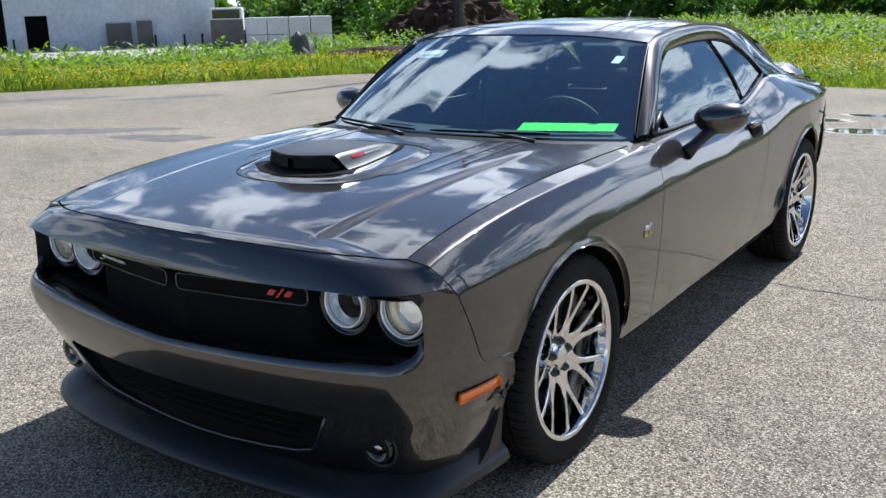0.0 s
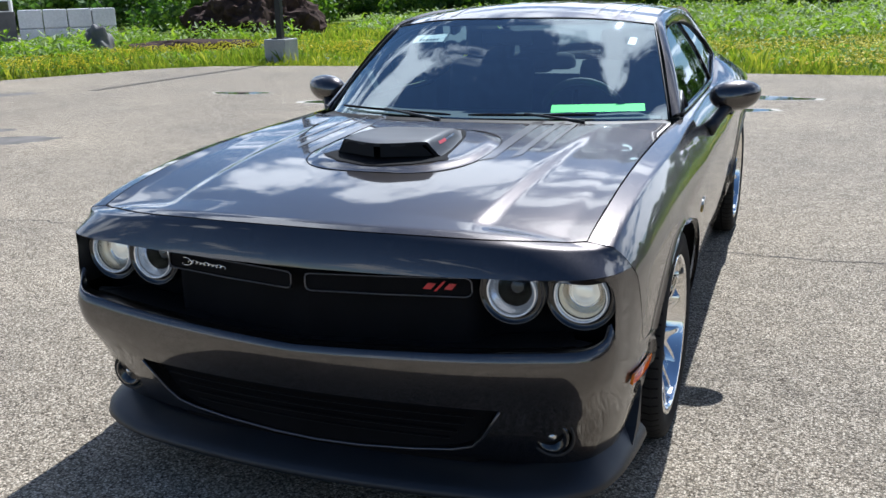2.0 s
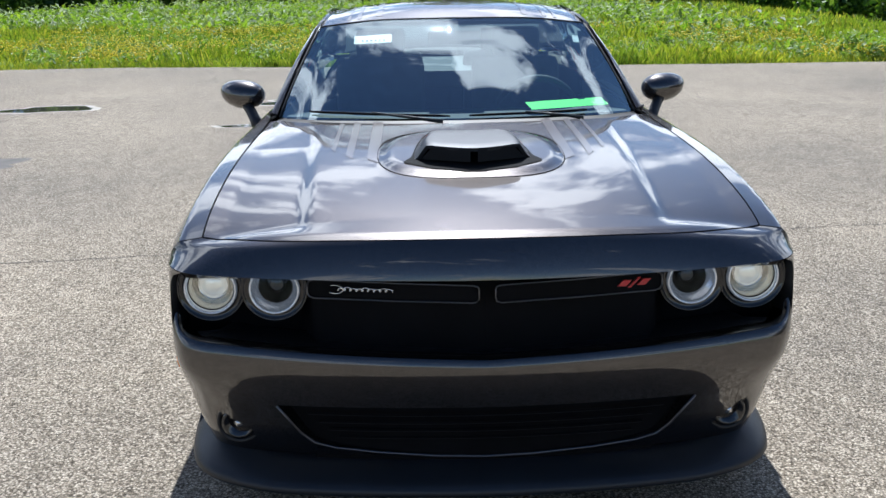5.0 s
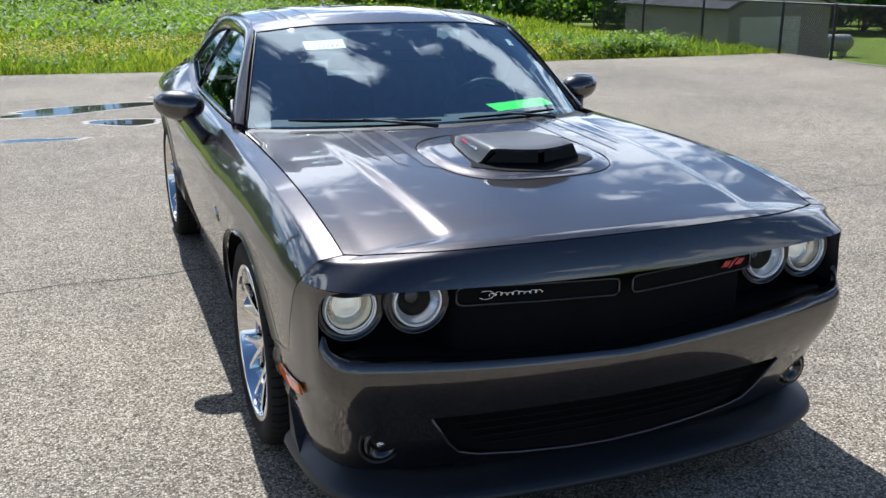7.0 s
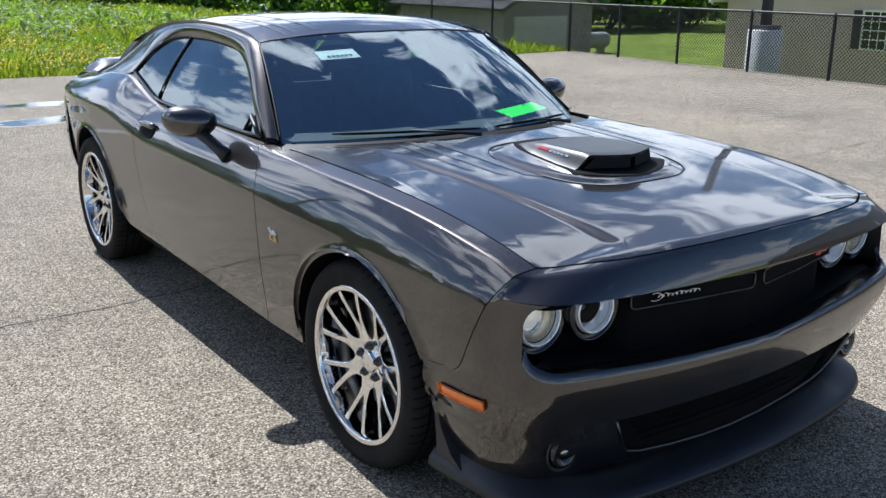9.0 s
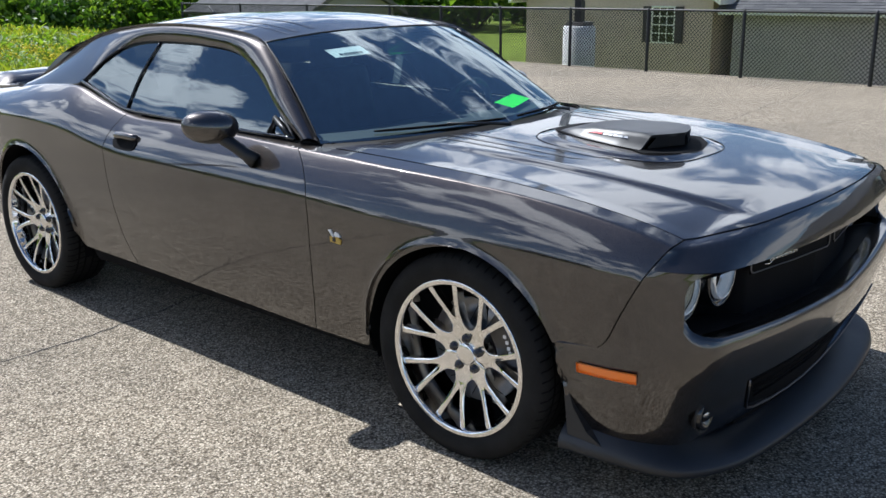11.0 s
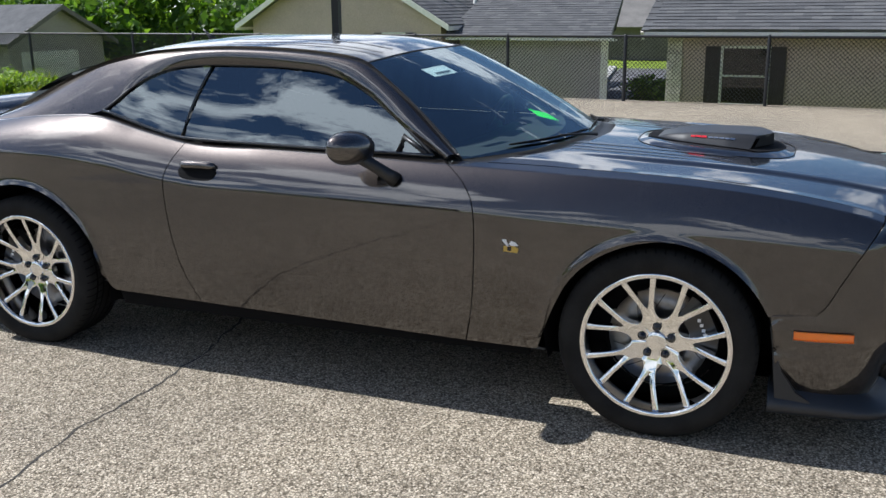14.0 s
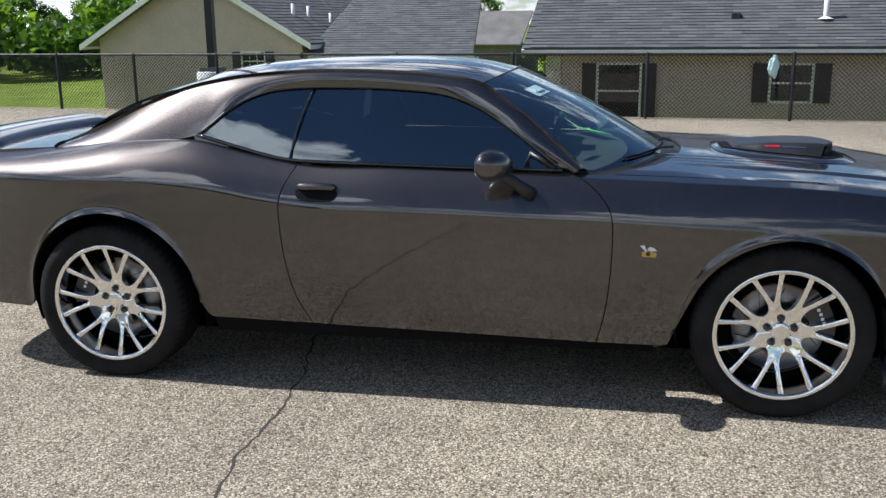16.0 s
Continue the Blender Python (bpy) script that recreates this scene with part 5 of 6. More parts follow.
def on_glass(x0, x1, z0, z1, name, material, lab):
    def at(x, z):
        v = (z - 1.0) / 0.36
        p = ws_P(0.5 + x / (2 * (0.775 - 0.15 * v)), v)
        return (p[0], p[1] + 0.006, p[2] - 0.004)
    q = [at(x0, z0), at(x1, z0), at(x1, z1), at(x0, z1)]
    ob = mesh_ob(name, q + [(a, b + 0.002, c) for a, b, c in q], [(0, 1, 2, 3), (7, 6, 5, 4)], material, None, smooth=False)
    return tagged(ob, lab, "sticker")


st = on_glass(-0.455, -0.285, 1.262, 1.296, "windshield_sticker", WHITE_P, "pale paper sticker inside the windshield")
for k in range(6):
    a = on_glass(-0.42 + k * 0.019, -0.409 + k * 0.019, 1.269, 1.276, "sticker_print", BLACK_SATIN, "small dark print bar on sticker")
on_glass(0.545, 0.575, 1.262, 1.292, "windshield_sticker", WHITE_P, "small square pale sticker inside the windshield")

# ---- ground ----
def fence_x(y):
    return 11.15 + 0.10 * y


edge_pts = [(-60, -60), (-30, -20), (-15.6, 7.5), (-13.5, 10.4), (-11.9, 13.4), (-11.0, 14.2), (-9.0, 14.5), (-5.5, 14.6), (0, 13.75), (6, 13.3), (10.9, 13.1), (fence_x(13.2) + 0.3, 13.2), (fence_x(-60) + 0.3, -60)]
pavement = prism("pavement", edge_pts, -0.25, 0.0, PAVE)
tagged(pavement, "worn pale aggregate pavement of an open lot", "pavement", kind="structure")

rng = np.random.default_rng(7)


def land(x, y):
    """Height of the land round the lot: level meadow behind, lower lawns past the fence."""
    d = x - fence_x(y) - 0.3
    drop = -1.45 * min(max(d / 2.2, 0), 1) if d > 0 else 0
    if y > 13 and x < fence_x(y) + 2.5:
        drop = drop * min(max((x - 10.5) / 3.0, 0), 1)
    r = math.hypot(x, y)
    west = -0.70 * min(max((-14 - x) / 22, 0), 1) * min(max((y - 8) / 14, 0), 1)
    return -0.03 + drop + west + 0.10 * noise.noise((x * 0.08, y * 0.08, 0)) * min(max((r - 18) / 12, 0), 1)


verts, faces = [], []
ticks = [-900, -500, -250, -140] + list(range(-100, 101, 2)) + [140, 250, 500, 900]
n = len(ticks)
for x in ticks:
    for y in ticks:
        verts.append((x, y, land(x, y) - 0.02))
for i in range(n - 1):
    for j in range(n - 1):
        faces.append((i * n + j, (i + 1) * n + j, (i + 1) * n + j + 1, i * n + j + 1))
ground = mesh_ob("ground", verts, faces, SOIL)
tagged(ground, "green grassy ground reaching to the horizon", "ground", kind="structure")


# joint cracks in the pavement, as dark ribbons laid on top
def crack(pts, width, seed):
    r = np.random.default_rng(seed)
    f = poly_line(pts)
    L = sum(math.dist(a, b) for a, b in zip(pts, pts[1:]))
    n = max(8, int(L / 0.05))
    verts, faces = [], []
    drift = 0.0
    for i in range(n + 1):
        t = i / n
        p = f(t)
        q = f(min(1, t + 0.01)) - f(max(0, t - 0.01))
        q /= np.linalg.norm(q)
        s = np.array((-q[1], q[0]))
        drift = drift * 0.80 + r.normal() * 0.012
        w = width * (0.35 + 0.9 * r.random())
        for k in (-1, 1):
            v = p + s * (drift + k * w / 2)
            verts.append((v[0], v[1], 0.0015))
    for i in range(n):
        faces.append((2 * i, 2 * i + 2, 2 * i + 3, 2 * i + 1))
    ob = mesh_ob("pavement_crack", verts, faces, CRACK, pavement, "dark joint crack", smooth=False)
    return ob


crack([(-12, 0.9), (-3.2, 1.86), (-2.1, 1.99), (-1.3, 2.03), (-0.6, 2.11), (0.7, 2.33), (1.5, 2.33), (2.3, 2.36), (4.5, 2.40), (11.5, 2.9)], 0.014, 3)
crack([(3.0, 14.0), (3.4, 9.5), (3.9, 5.6), (4.3, 2.4), (4.4, -6)], 0.008, 4)
crack([(-3.1, 1.86), (-3.9, -2.5), (-4.6, -9)], 0.006, 5)
crack([(5.5, 4.6), (6.6, 4.1), (7.6, 4.15), (8.6, 3.7)], 0.012, 6)


def puddle(x, y, a, b, turn, seed, wet=True, rim=1.22):
    """A shallow puddle with its pale dried margin, on the pavement."""
    r = np.random.default_rng(seed)
    ph = r.random(6) * 6.28
    def ring(k, z):
        out = []
        for i in range(48):
            w = 2 * math.pi * i / 48
            q = 1 + 0.16 * math.sin(2 * w + ph[0]) + 0.12 * math.sin(3 * w + ph[1]) + 0.07 * math.sin(5 * w + ph[2]) + 0.04 * math.sin(9 * w + ph[3])
            u, v = a * k * q * math.cos(w), b * k * q * math.sin(w)
            out.append((x + u * math.cos(turn) - v * math.sin(turn), y + u * math.sin(turn) + v * math.cos(turn), z))
        return out
    if wet:
        o, i = ring(rim, 0.0012), ring(1.0, 0.0012)
        mesh_ob("silt_margin", o + i, [(k, (k + 1) % 48, 48 + (k + 1) % 48, 48 + k) for k in range(48)], SILT, pavement, "pale dried silt", smooth=False)
        p = mesh_ob("puddle", ring(1.02, 0.002), [tuple(range(48))], WATER, None, smooth=False)
        tagged(p, "shallow dark puddle lying on the pavement", "puddle", kind="structure")
    else:
        mesh_ob("damp_patch", ring(1.0, 0.0012), [tuple(range(48))], STAIN, pavement, "dark damp stain", smooth=False)


puddle(-4.85, 8.78, 0.50, 0.30, 0.05, 11)
puddle(-7.1, 9.5, 0.40, 0.20, 0.1, 12, rim=1.12)
puddle(-4.1, 5.0, 0.45, 0.28, 0.3, 13, wet=False)
puddle(-1.3, 9.3, 1.10, 0.28, 0.30, 14, rim=1.15)
puddle(-0.9, 8.0, 0.42, 0.20, -0.3, 15)
puddle(-1.9, 7.06, 0.50, 0.10, 0.0, 16)
puddle(0.25, 8.75, 0.62, 0.20, 0.2, 17, rim=1.18)
puddle(0.5, 10.2, 0.75, 0.22, 0.0, 18, rim=1.15)
puddle(-7.1, 4.7, 0.62, 0.30, 0.45, 19, wet=False)
puddle(-13.4, 6.9, 1.3, 0.35, 0.9, 20, wet=False)
puddle(-11.3, 8.2, 1.2, 0.22, 0.9, 21, wet=False)
puddle(-9.2, 4.3, 1.6, 0.35, 0.6, 22, wet=False)

# ---- meadow: blades, weeds and yellow flowers ----
def blades(name, xs, ys, hs, ws, material, label, category, lean=0.35):
    n = len(xs)
    a = rng.random(n) * 6.283
    lx, ly = rng.normal(size=n) * lean * hs, rng.normal(size=n) * lean * hs
    z = np.array([land(x, y) for x, y in zip(xs, ys)])
    v = np.empty((n, 4, 3), np.float32)
    cx, cy = np.cos(a) * ws / 2, np.sin(a) * ws / 2
    v[:, 0] = np.c_[xs - cx, ys - cy, z]
    v[:, 1] = np.c_[xs + cx, ys + cy, z]
    v[:, 2] = np.c_[xs + cx * 0.7 + lx * 0.35, ys + cy * 0.7 + ly * 0.35, z + hs * 0.6]
    v[:, 3] = np.c_[xs + lx, ys + ly, z + hs]
    me = bpy.data.meshes.new(name)
    idx = np.arange(n)[:, None] * 4
    me.vertices.add(n * 4)
    me.vertices.foreach_set("co", v.reshape(-1))
    tri = np.concatenate([idx + np.array([[0, 1, 2]]), idx + np.array([[0, 2, 3]])], axis=1).reshape(-1)
    me.loops.add(len(tri))
    me.loops.foreach_set("vertex_index", tri.astype(np.int32))
    me.polygons.add(n * 2)
    me.polygons.foreach_set("loop_start", np.arange(0, n * 6, 3, dtype=np.int32))
    me.update(calc_edges=True)
    me.materials.append(material)
    ob = new(name, me)
    return tagged(ob, label, category, kind="stuff")


def lot_edge(x):
    """y of the lot's far edge at x."""
    xs = [-60, -15.6, -13.5, -11.9, -11.0, -9.0, -5.5, 0, 6, 10.9, 14]
    ys = [-60, 7.5, 10.4, 13.4, 14.2, 14.5, 14.6, 13.75, 13.3, 13.1, 13.1]
    return np.interp(x, xs, ys)


def spread(n, x0, x1, d0, d1, power=1.6):
    """Places at d0 to d1 metres beyond the lot's edge, thinning out with distance."""
    x = x0 + (x1 - x0) * rng.random(n)
    return x, lot_edge(x) + d0 + (d1 - d0) * rng.random(n) ** power


def clumpy(x, y, s, cut):
    k = np.array([noise.noise((a * s, b * s, 5.0)) for a, b in zip(x, y)])
    return k > cut


x, y = spread(90000, -26, 14, 0.02, 14)
low_h = np.array([0.5 + 0.9 * abs(noise.noise((a * 0.45, b * 0.45, 2.0))) for a, b in zip(x, y)])
blades("meadow_grass", x, y, (0.09 + 0.17 * rng.random(len(x)) ** 1.5) * low_h, 0.010 + 0.0014 * (y - lot_edge(x)), GRASS, "tall green meadow grass", "grass")
x, y = spread(60000, -60, 22, 12, 46, 1.0)
blades("meadow_grass", x, y, 0.10 + 0.16 * rng.random(len(x)), 0.05 + 0.03 * rng.random(len(x)), GRASS, "tall green meadow grass far off", "grass")
x, y = spread(50000, -34, 12.5, 0.1, 16, 1.2)
k = clumpy(x, y, 0.55, 0.12)
x, y = x[k], y[k]
blades("tall_weeds", x, y, 0.16 + 0.24 * rng.random(len(x)), 0.010 + 0.010 * rng.random(len(x)), GRASS, "clumps of tall green weeds", "weeds", 0.25)
x = 6.5 + 4.9 * rng.random(800)
y = lot_edge(x) + 0.3 + 1.6 * rng.random(len(x))
blades("tall_weeds", x, y, (0.14 + 0.30 * rng.random(len(x)) ** 2) * np.interp(x, [4, 8.5, 11.4], [0.3, 0.7, 1.1]), np.full(len(x), 0.010), GRASS, "tall seeding weeds beside the lot", "weeds", 0.22)

x = -17.5 + 9.0 * rng.random(3000)        # tall rank growth along the lot's far corner
y = lot_edge(x) + 0.2 + 2.2 * rng.random(len(x))
k = clumpy(x, y, 0.75, 0.05)
x, y = x[k], y[k]
blades("tall_weeds", x, y, 0.12 + 0.30 * rng.random(len(x)) ** 1.6, np.full(len(x), 0.012), GRASS, "rank tall green weeds at the corner of the lot", "weeds", 0.20)


def dots(name, xs, ys, hs, size, material, label):
    n = len(xs)
    z = np.array([land(a, b) for a, b in zip(xs, ys)]) + hs
    v, f = [], []
    for i in range(n):
        s = size * (0.6 + 0.8 * rng.random())
        c = (xs[i], ys[i], z[i])
        b = len(v)
        v += [(c[0] - s, c[1], c[2]), (c[0], c[1] - s, c[2] + s * 0.4), (c[0] + s, c[1], c[2]), (c[0], c[1] + s, c[2] + s * 0.4), (c[0], c[1], c[2] - s * 0.8)]
        f += [(b, b + 1, b + 2, b + 3), (b, b + 4, b + 1), (b + 1, b + 4, b + 2), (b + 2, b + 4, b + 3), (b + 3, b + 4, b)]
    return tagged(mesh_ob(name, v, f, material, smooth=False), label, "flowers", kind="stuff")


x, y = spread(30000, -34, 8.5, 0.2, 11, 1.2)
k = clumpy(x, y, 0.30, -0.06)
x, y = x[k], y[k]
dots("yellow_flowers", x, y, 0.14 + 0.16 * rng.random(len(x)), 0.026, FLOWER, "small yellow flowers among the grass")

# leafy weeds in low clumps
def leaf_clumps(name, cx, cy, rad, hgt, per, size, label, seed):
    r = np.random.default_rng(seed)
    v, f = [], []
    for x0, y0, a, h in zip(cx, cy, rad, hgt):
        z0 = land(x0, y0)
        for _ in range(per):
            w, q = r.random() * 6.283, r.random() ** 0.6
            x1, y1 = x0 + a * q * math.cos(w), y0 + a * q * math.sin(w)
            z1 = z0 + h * (1 - 0.7 * q * q) * (0.35 + 0.65 * r.random())
            s, t = size * (0.5 + r.random()), r.random() * 6.283
            dx, dy, dz = math.cos(t) * s, math.sin(t) * s, s * r.normal() * 0.5
            k = len(v)
            v += [(x1 - dx, y1 - dy, z1 - dz), (x1 - dy * 0.45, y1 + dx * 0.45, z1 + s * 0.25), (x1 + dx, y1 + dy, z1 + dz), (x1 + dy * 0.45, y1 - dx * 0.45, z1 + s * 0.1)]
            f.append((k, k + 1, k + 2, k + 3))
    return tagged(mesh_ob(name, v, f, WEED, smooth=False), label, "weeds", kind="stuff")


x, y = spread(1500, -40, 14, 7, 36, 0.9)
k = clumpy(x, y, 0.12, -0.12)
x, y = x[k], y[k]
leaf_clumps("leafy_weeds", x, y, 0.5 + 0.8 * rng.random(len(x)), 0.30 + 0.55 * rng.random(len(x)), 60, 0.10, "bright green leafy weeds spread over the meadow", 61)
x, y = spread(420, -30, 11, 0.5, 7, 1.0)
xx = 8.0 + 3.2 * rng.random(60)
leaf_clumps("leafy_weeds", xx, lot_edge(xx) + 0.4 + 1.3 * rng.random(60), 0.20 + 0.2 * rng.random(60), 0.22 + 0.36 * rng.random(60), 110, 0.045, "tall leafy weeds by the fence corner", 63)
leaf_clumps("leafy_weeds", x, y, 0.2 + 0.3 * rng.random(len(x)), 0.18 + 0.22 * rng.random(len(x)), 55, 0.05, "low leafy weeds along the lot", 62)

# ---- trees and shrubs ----
def crown_mesh(centres, radii, per, size, seed):
    r = np.random.default_rng(seed)
    v, f = [], []
    for (cx, cy, cz), rad in zip(centres, radii):
        for _ in range(per):
            d = r.normal(size=3)
            d /= np.linalg.norm(d)
            p = np.array((cx, cy, cz)) + d * rad * r.random() ** 0.45 * np.array((1, 1, 0.8))
            a = r.normal(size=3)
            a /= np.linalg.norm(a)
            b = np.cross(a, d + r.normal(size=3) * 0.6)
            b /= np.linalg.norm(b) + 1e-9
            s = size * (0.6 + 0.8 * r.random())
            k = len(v)
            v += [tuple(p - a * s), tuple(p + b * s * 0.55), tuple(p + a * s), tuple(p - b * s * 0.55)]
            f.append((k, k + 1, k + 2, k + 3))
    return v, f


def tree(name, at, h, spreadr, seed, per=230, size=0.17, low=0.25, label="broad leafy green tree"):
    r = np.random.default_rng(seed)
    t = thing(name, label, "tree", at=at)
    lean = r.normal(size=2) * 0.03 * h
    top = (lean[0], lean[1], h * 0.80)
    tube("trunk", [(0, 0, -0.3), (lean[0] * 0.2, lean[1] * 0.2, h * 0.2), (lean[0] * 0.6, lean[1] * 0.6, h * 0.5), top], 0.022 * h, BARK, t, seg=7, taper=[1.3, 1.0, 0.65, 0.15])
    cs, rs = [], []
    for k in range(26):
        a, q = r.random() * 6.283, r.random()
        z = h * (low + (0.97 - low) * q)
        rr = spreadr * math.sin(math.pi * min(0.95, 0.18 + 0.80 * q)) * (0.45 + 0.6 * r.random())
        c = (lean[0] + rr * math.cos(a), lean[1] + rr * math.sin(a), z)
        cs.append(c)
        rs.append(spreadr * (0.24 + 0.20 * r.random()))
        if k % 3 == 0:
            tube("limb", [(lean[0] * 0.5, lean[1] * 0.5, max(h * 0.15, z - h * 0.18)), (c[0] * 0.5, c[1] * 0.5, z - h * 0.07), c], 0.007 * h, BARK, t, seg=5, taper=[1, 0.7, 0.3])
    v, f = crown_mesh(cs, rs, per, size, seed + 1)
    mesh_ob("crown", v, f, LEAF, t, smooth=False)
    return t


def shrub(name, at, h, seed, label="dense green leafy wild shrub"):
    r = np.random.default_rng(seed)
    t = thing(name, label, "shrub", at=at)
    cs = [(r.normal() * 0.32 * h, r.normal() * 0.32 * h, h * (0.22 + 0.5 * r.random())) for _ in range(12)]
    for c in cs[:5]:
        tube("stem", [(0, 0, -0.1), (c[0] * 0.5, c[1] * 0.5, c[2] * 0.6), c], 0.012 * h, BARK, t, seg=5, taper=[1, 0.7, 0.3])
    v, f = crown_mesh(cs, [h * (0.22 + 0.10 * r.random()) for _ in cs], 130, 0.055 * h, seed)
    mesh_ob("leaves", v, f, LEAF, t, smooth=False)
    return t


kinds = [tree("tree", (-24, 56, land(-24, 56)), 11, 3.6, 31, low=0.12), tree("tree", (-12, 58, land(-12, 58)), 9, 3.2, 32, low=0.10), tree("tree", (2, 57, land(2, 57)), 12, 4.0, 33, low=0.14)]
shrubs = [shrub("shrub", (-19.5, 50, land(-19.5, 50)), 2.6, 41), shrub("shrub", (-8, 51, land(-8, 51)), 2.0, 42)]
r2 = random.Random(5)


def plant(proto, x, y, s):
    return copy_thing(proto, Matrix.LocRotScale((x, y, land(x, y)), Euler((0, 0, r2.random() * 6.28)), (s, s, s)))


for k in range(34):        # wood behind the meadow
    x = -66 + k * 3.3 + r2.uniform(-1, 1)
    plant(kinds[k % 3], x, 55 + r2.uniform(-2, 6) + max(0, -30 - x) * 0.15, r2.uniform(0.45, 0.72))
for k in range(30):
    x = -64 + k * 3.6 + r2.uniform(-1, 1)
    plant(kinds[(k + 1) % 3], x, 61 + r2.uniform(-2, 4), r2.uniform(0.6, 0.85))
for k in range(46):        # undergrowth at its foot
    x = -60 + k * 2.15 + r2.uniform(-0.7, 0.7)
    plant(shrubs[k % 2], x, 50.5 + r2.uniform(-1.5, 3), r2.uniform(0.8, 1.5))
for x, y, s in ((44, 48, 0.85), (49, 44, 0.8), (46, 40, 0.7), (53, 39, 0.9), (58, 34, 0.9), (62, 29, 0.85), (66, 24, 0.8), (40, 52, 0.9), (70, 18, 0.8), (74, 11, 0.8), (60, 5, 0.6), (66, 0, 0.7), (72, -6, 0.8), (36, 47, 0.6), (55, 48, 0.9), (64, 40, 1.0)):
    plant(kinds[int(x) % 3], x, y, 0.62 * s)
for x, y, s in ((38, 39, 1.2), (42, 36, 1.1), (47, 33, 1.3), (33, 42, 1.2), (51, 29, 1.2), (55, 24, 1.2), (59, 18, 1.3), (63, 12, 1.2), (50, 3, 1.0), (54, 1, 1.2)):
    plant(shrubs[int(x) % 2], x, y, s)
for k in range(16):        # bushy growth past the houses
    t = k / 15
    plant(shrubs[k % 2], 31 + 36 * t + r2.uniform(-1, 1), 46 - 26 * t + r2.uniform(-1.5, 1.5), r2.uniform(1.9, 2.7))
for k in range(34):        # dense wood past the lawns
    t = k / 33
    plant(kinds[k % 3], 40 + 44 * t + r2.uniform(-2, 2), 66 - 46 * t + r2.uniform(-2, 2), r2.uniform(0.26, 0.42))
    plant(shrubs[k % 2], 35 + 41 * t + r2.uniform(-1, 1), 55 - 42 * t + r2.uniform(-1.5, 1.5), r2.uniform(1.0, 1.6))
shrub("shrub", (-24.3, 33.5, land(-24.3, 33.5)), 2.9, 43, "round young bushy green tree")
for x, y, s in ((-21.5, 37, 0.9), (-27, 37, 1.0), (-31, 40, 1.2), (-37, 42, 1.6), (-41, 42, 1.6)):
    plant(shrubs[0], x, y, s)
for x, y, s in ((-34, 46, 0.8), (-40, 48, 0.9), (-45, 47, 0.9)):
    plant(kinds[1], x, y, s)

# ---- dirt heap, stump, lamp posts ----
bm = bmesh.new()
bmesh.ops.create_icosphere(bm, subdivisions=5, radius=1.0)
for v in bm.verts:
    p = v.co.copy()
    q = 1 + 0.22 * noise.noise(p * 2.2) + 0.14 * noise.noise(p * 6.0) + 0.08 * noise.noise(p * 15)
    v.co = Vector((p.x * 2.6 * q, p.y * 2.4 * q, max(p.z, -0.2) * 2.1 * q))
heap = part("dirt_mound", bm, DIRT)
heap.location = (-19.4, 29.0, land(-19, 29))
tagged(heap, "large heap of dark reddish-brown soil", "dirt mound")
bm = bmesh.new()
bmesh.ops.create_icosphere(bm, subdivisions=4, radius=1.0)
for v in bm.verts:
    p = v.co.copy()
    q = 1 + 0.25 * noise.noise(p * 1.7) + 0.12 * noise.noise(p * 5.0)
    v.co = Vector((p.x * 2.6 * q, p.y * 0.9 * q, max(p.z, -0.2) * 0.35 * q))
low = part("soil_bank", bm, DIRT)
low.location = (-15.6, 20.2, land(-15.6, 20.2))
tagged(low, "low bank of dark soil", "dirt mound")
bm = bmesh.new()
bmesh.ops.create_icosphere(bm, subdivisions=4, radius=1.0)
for v in bm.verts:
    p = v.co.copy()
    q = 1 + 0.3 * noise.noise(p * 1.5)
    v.co = Vector(((p.x * 0.36 - 0.10 * p.z) * q, p.y * 0.3 * q, (p.z * 0.5 + 0.35) * q))
stump = part("boulder", bm, BROWN)
stump.location = (-17.2, 18.0, land(-17.2, 18))
tagged(stump, "dark leaning boulder at the edge of the grass", "rock")

lp = thing("lamp_post", "dark steel lamp post on a square concrete base", "lamp post", at=(-9.85, 15.3, 0))
box("base", (-0.27, -0.27, -0.2), (0.27, 0.27, 0.52), CONC, lp, bevel=0.02)
box("pole", (-0.065, -0.065, 0.52), (0.065, 0.065, 7.0), BLACK_STEEL, lp)
box("base_plate", (-0.15, -0.15, 0.52), (0.15, 0.15, 0.545), BLACK_STEEL, lp)
lp2 = thing("lamp_post", "dark steel lamp post on a pale round concrete base", "lamp post", at=(13.47, 8.6, -1.5))
lathe("base", [(0.0005, 2.17), (0.30, 2.17), (0.325, 2.15), (0.325, 0.0)], TARP, lp2, axis="z", seg=32)
box("base_plate", (-0.2, -0.2, 2.17), (0.2, 0.2, 2.25), BROWN, lp2)
box("pole", (-0.075, -0.075, 2.25), (0.075, 0.075, 8.0), BLACK_STEEL, lp2)

# ---- chain-link fence ----
fence = thing("chain_link_fence", "black chain-link fence with steel posts along the lot", "fence", at=(0, 0, 0))
post_y = [22.2, 19.1, 16.1, 13.0, 11.35, 9.65, 7.9, 6.2, 4.4, 2.33, 0.10, -2.15, -4.4, -6.7, -9.0]
FT = 1.05
for y in post_y:
    z0 = land(fence_x(y) + 0.15, y) - 0.1
    lathe("post", [(0.0005, FT + 0.04), (0.024, FT + 0.03), (0.030, FT + 0.01), (0.030, z0)], BLACK_STEEL, fence, axis="z", at=(fence_x(y) + 0.1, y, 0), seg=10)
tube("top_rail", [(fence_x(y) + 0.1, y, FT) for y in post_y], 0.021, BLACK_STEEL, fence, seg=8)
verts, faces = [], []


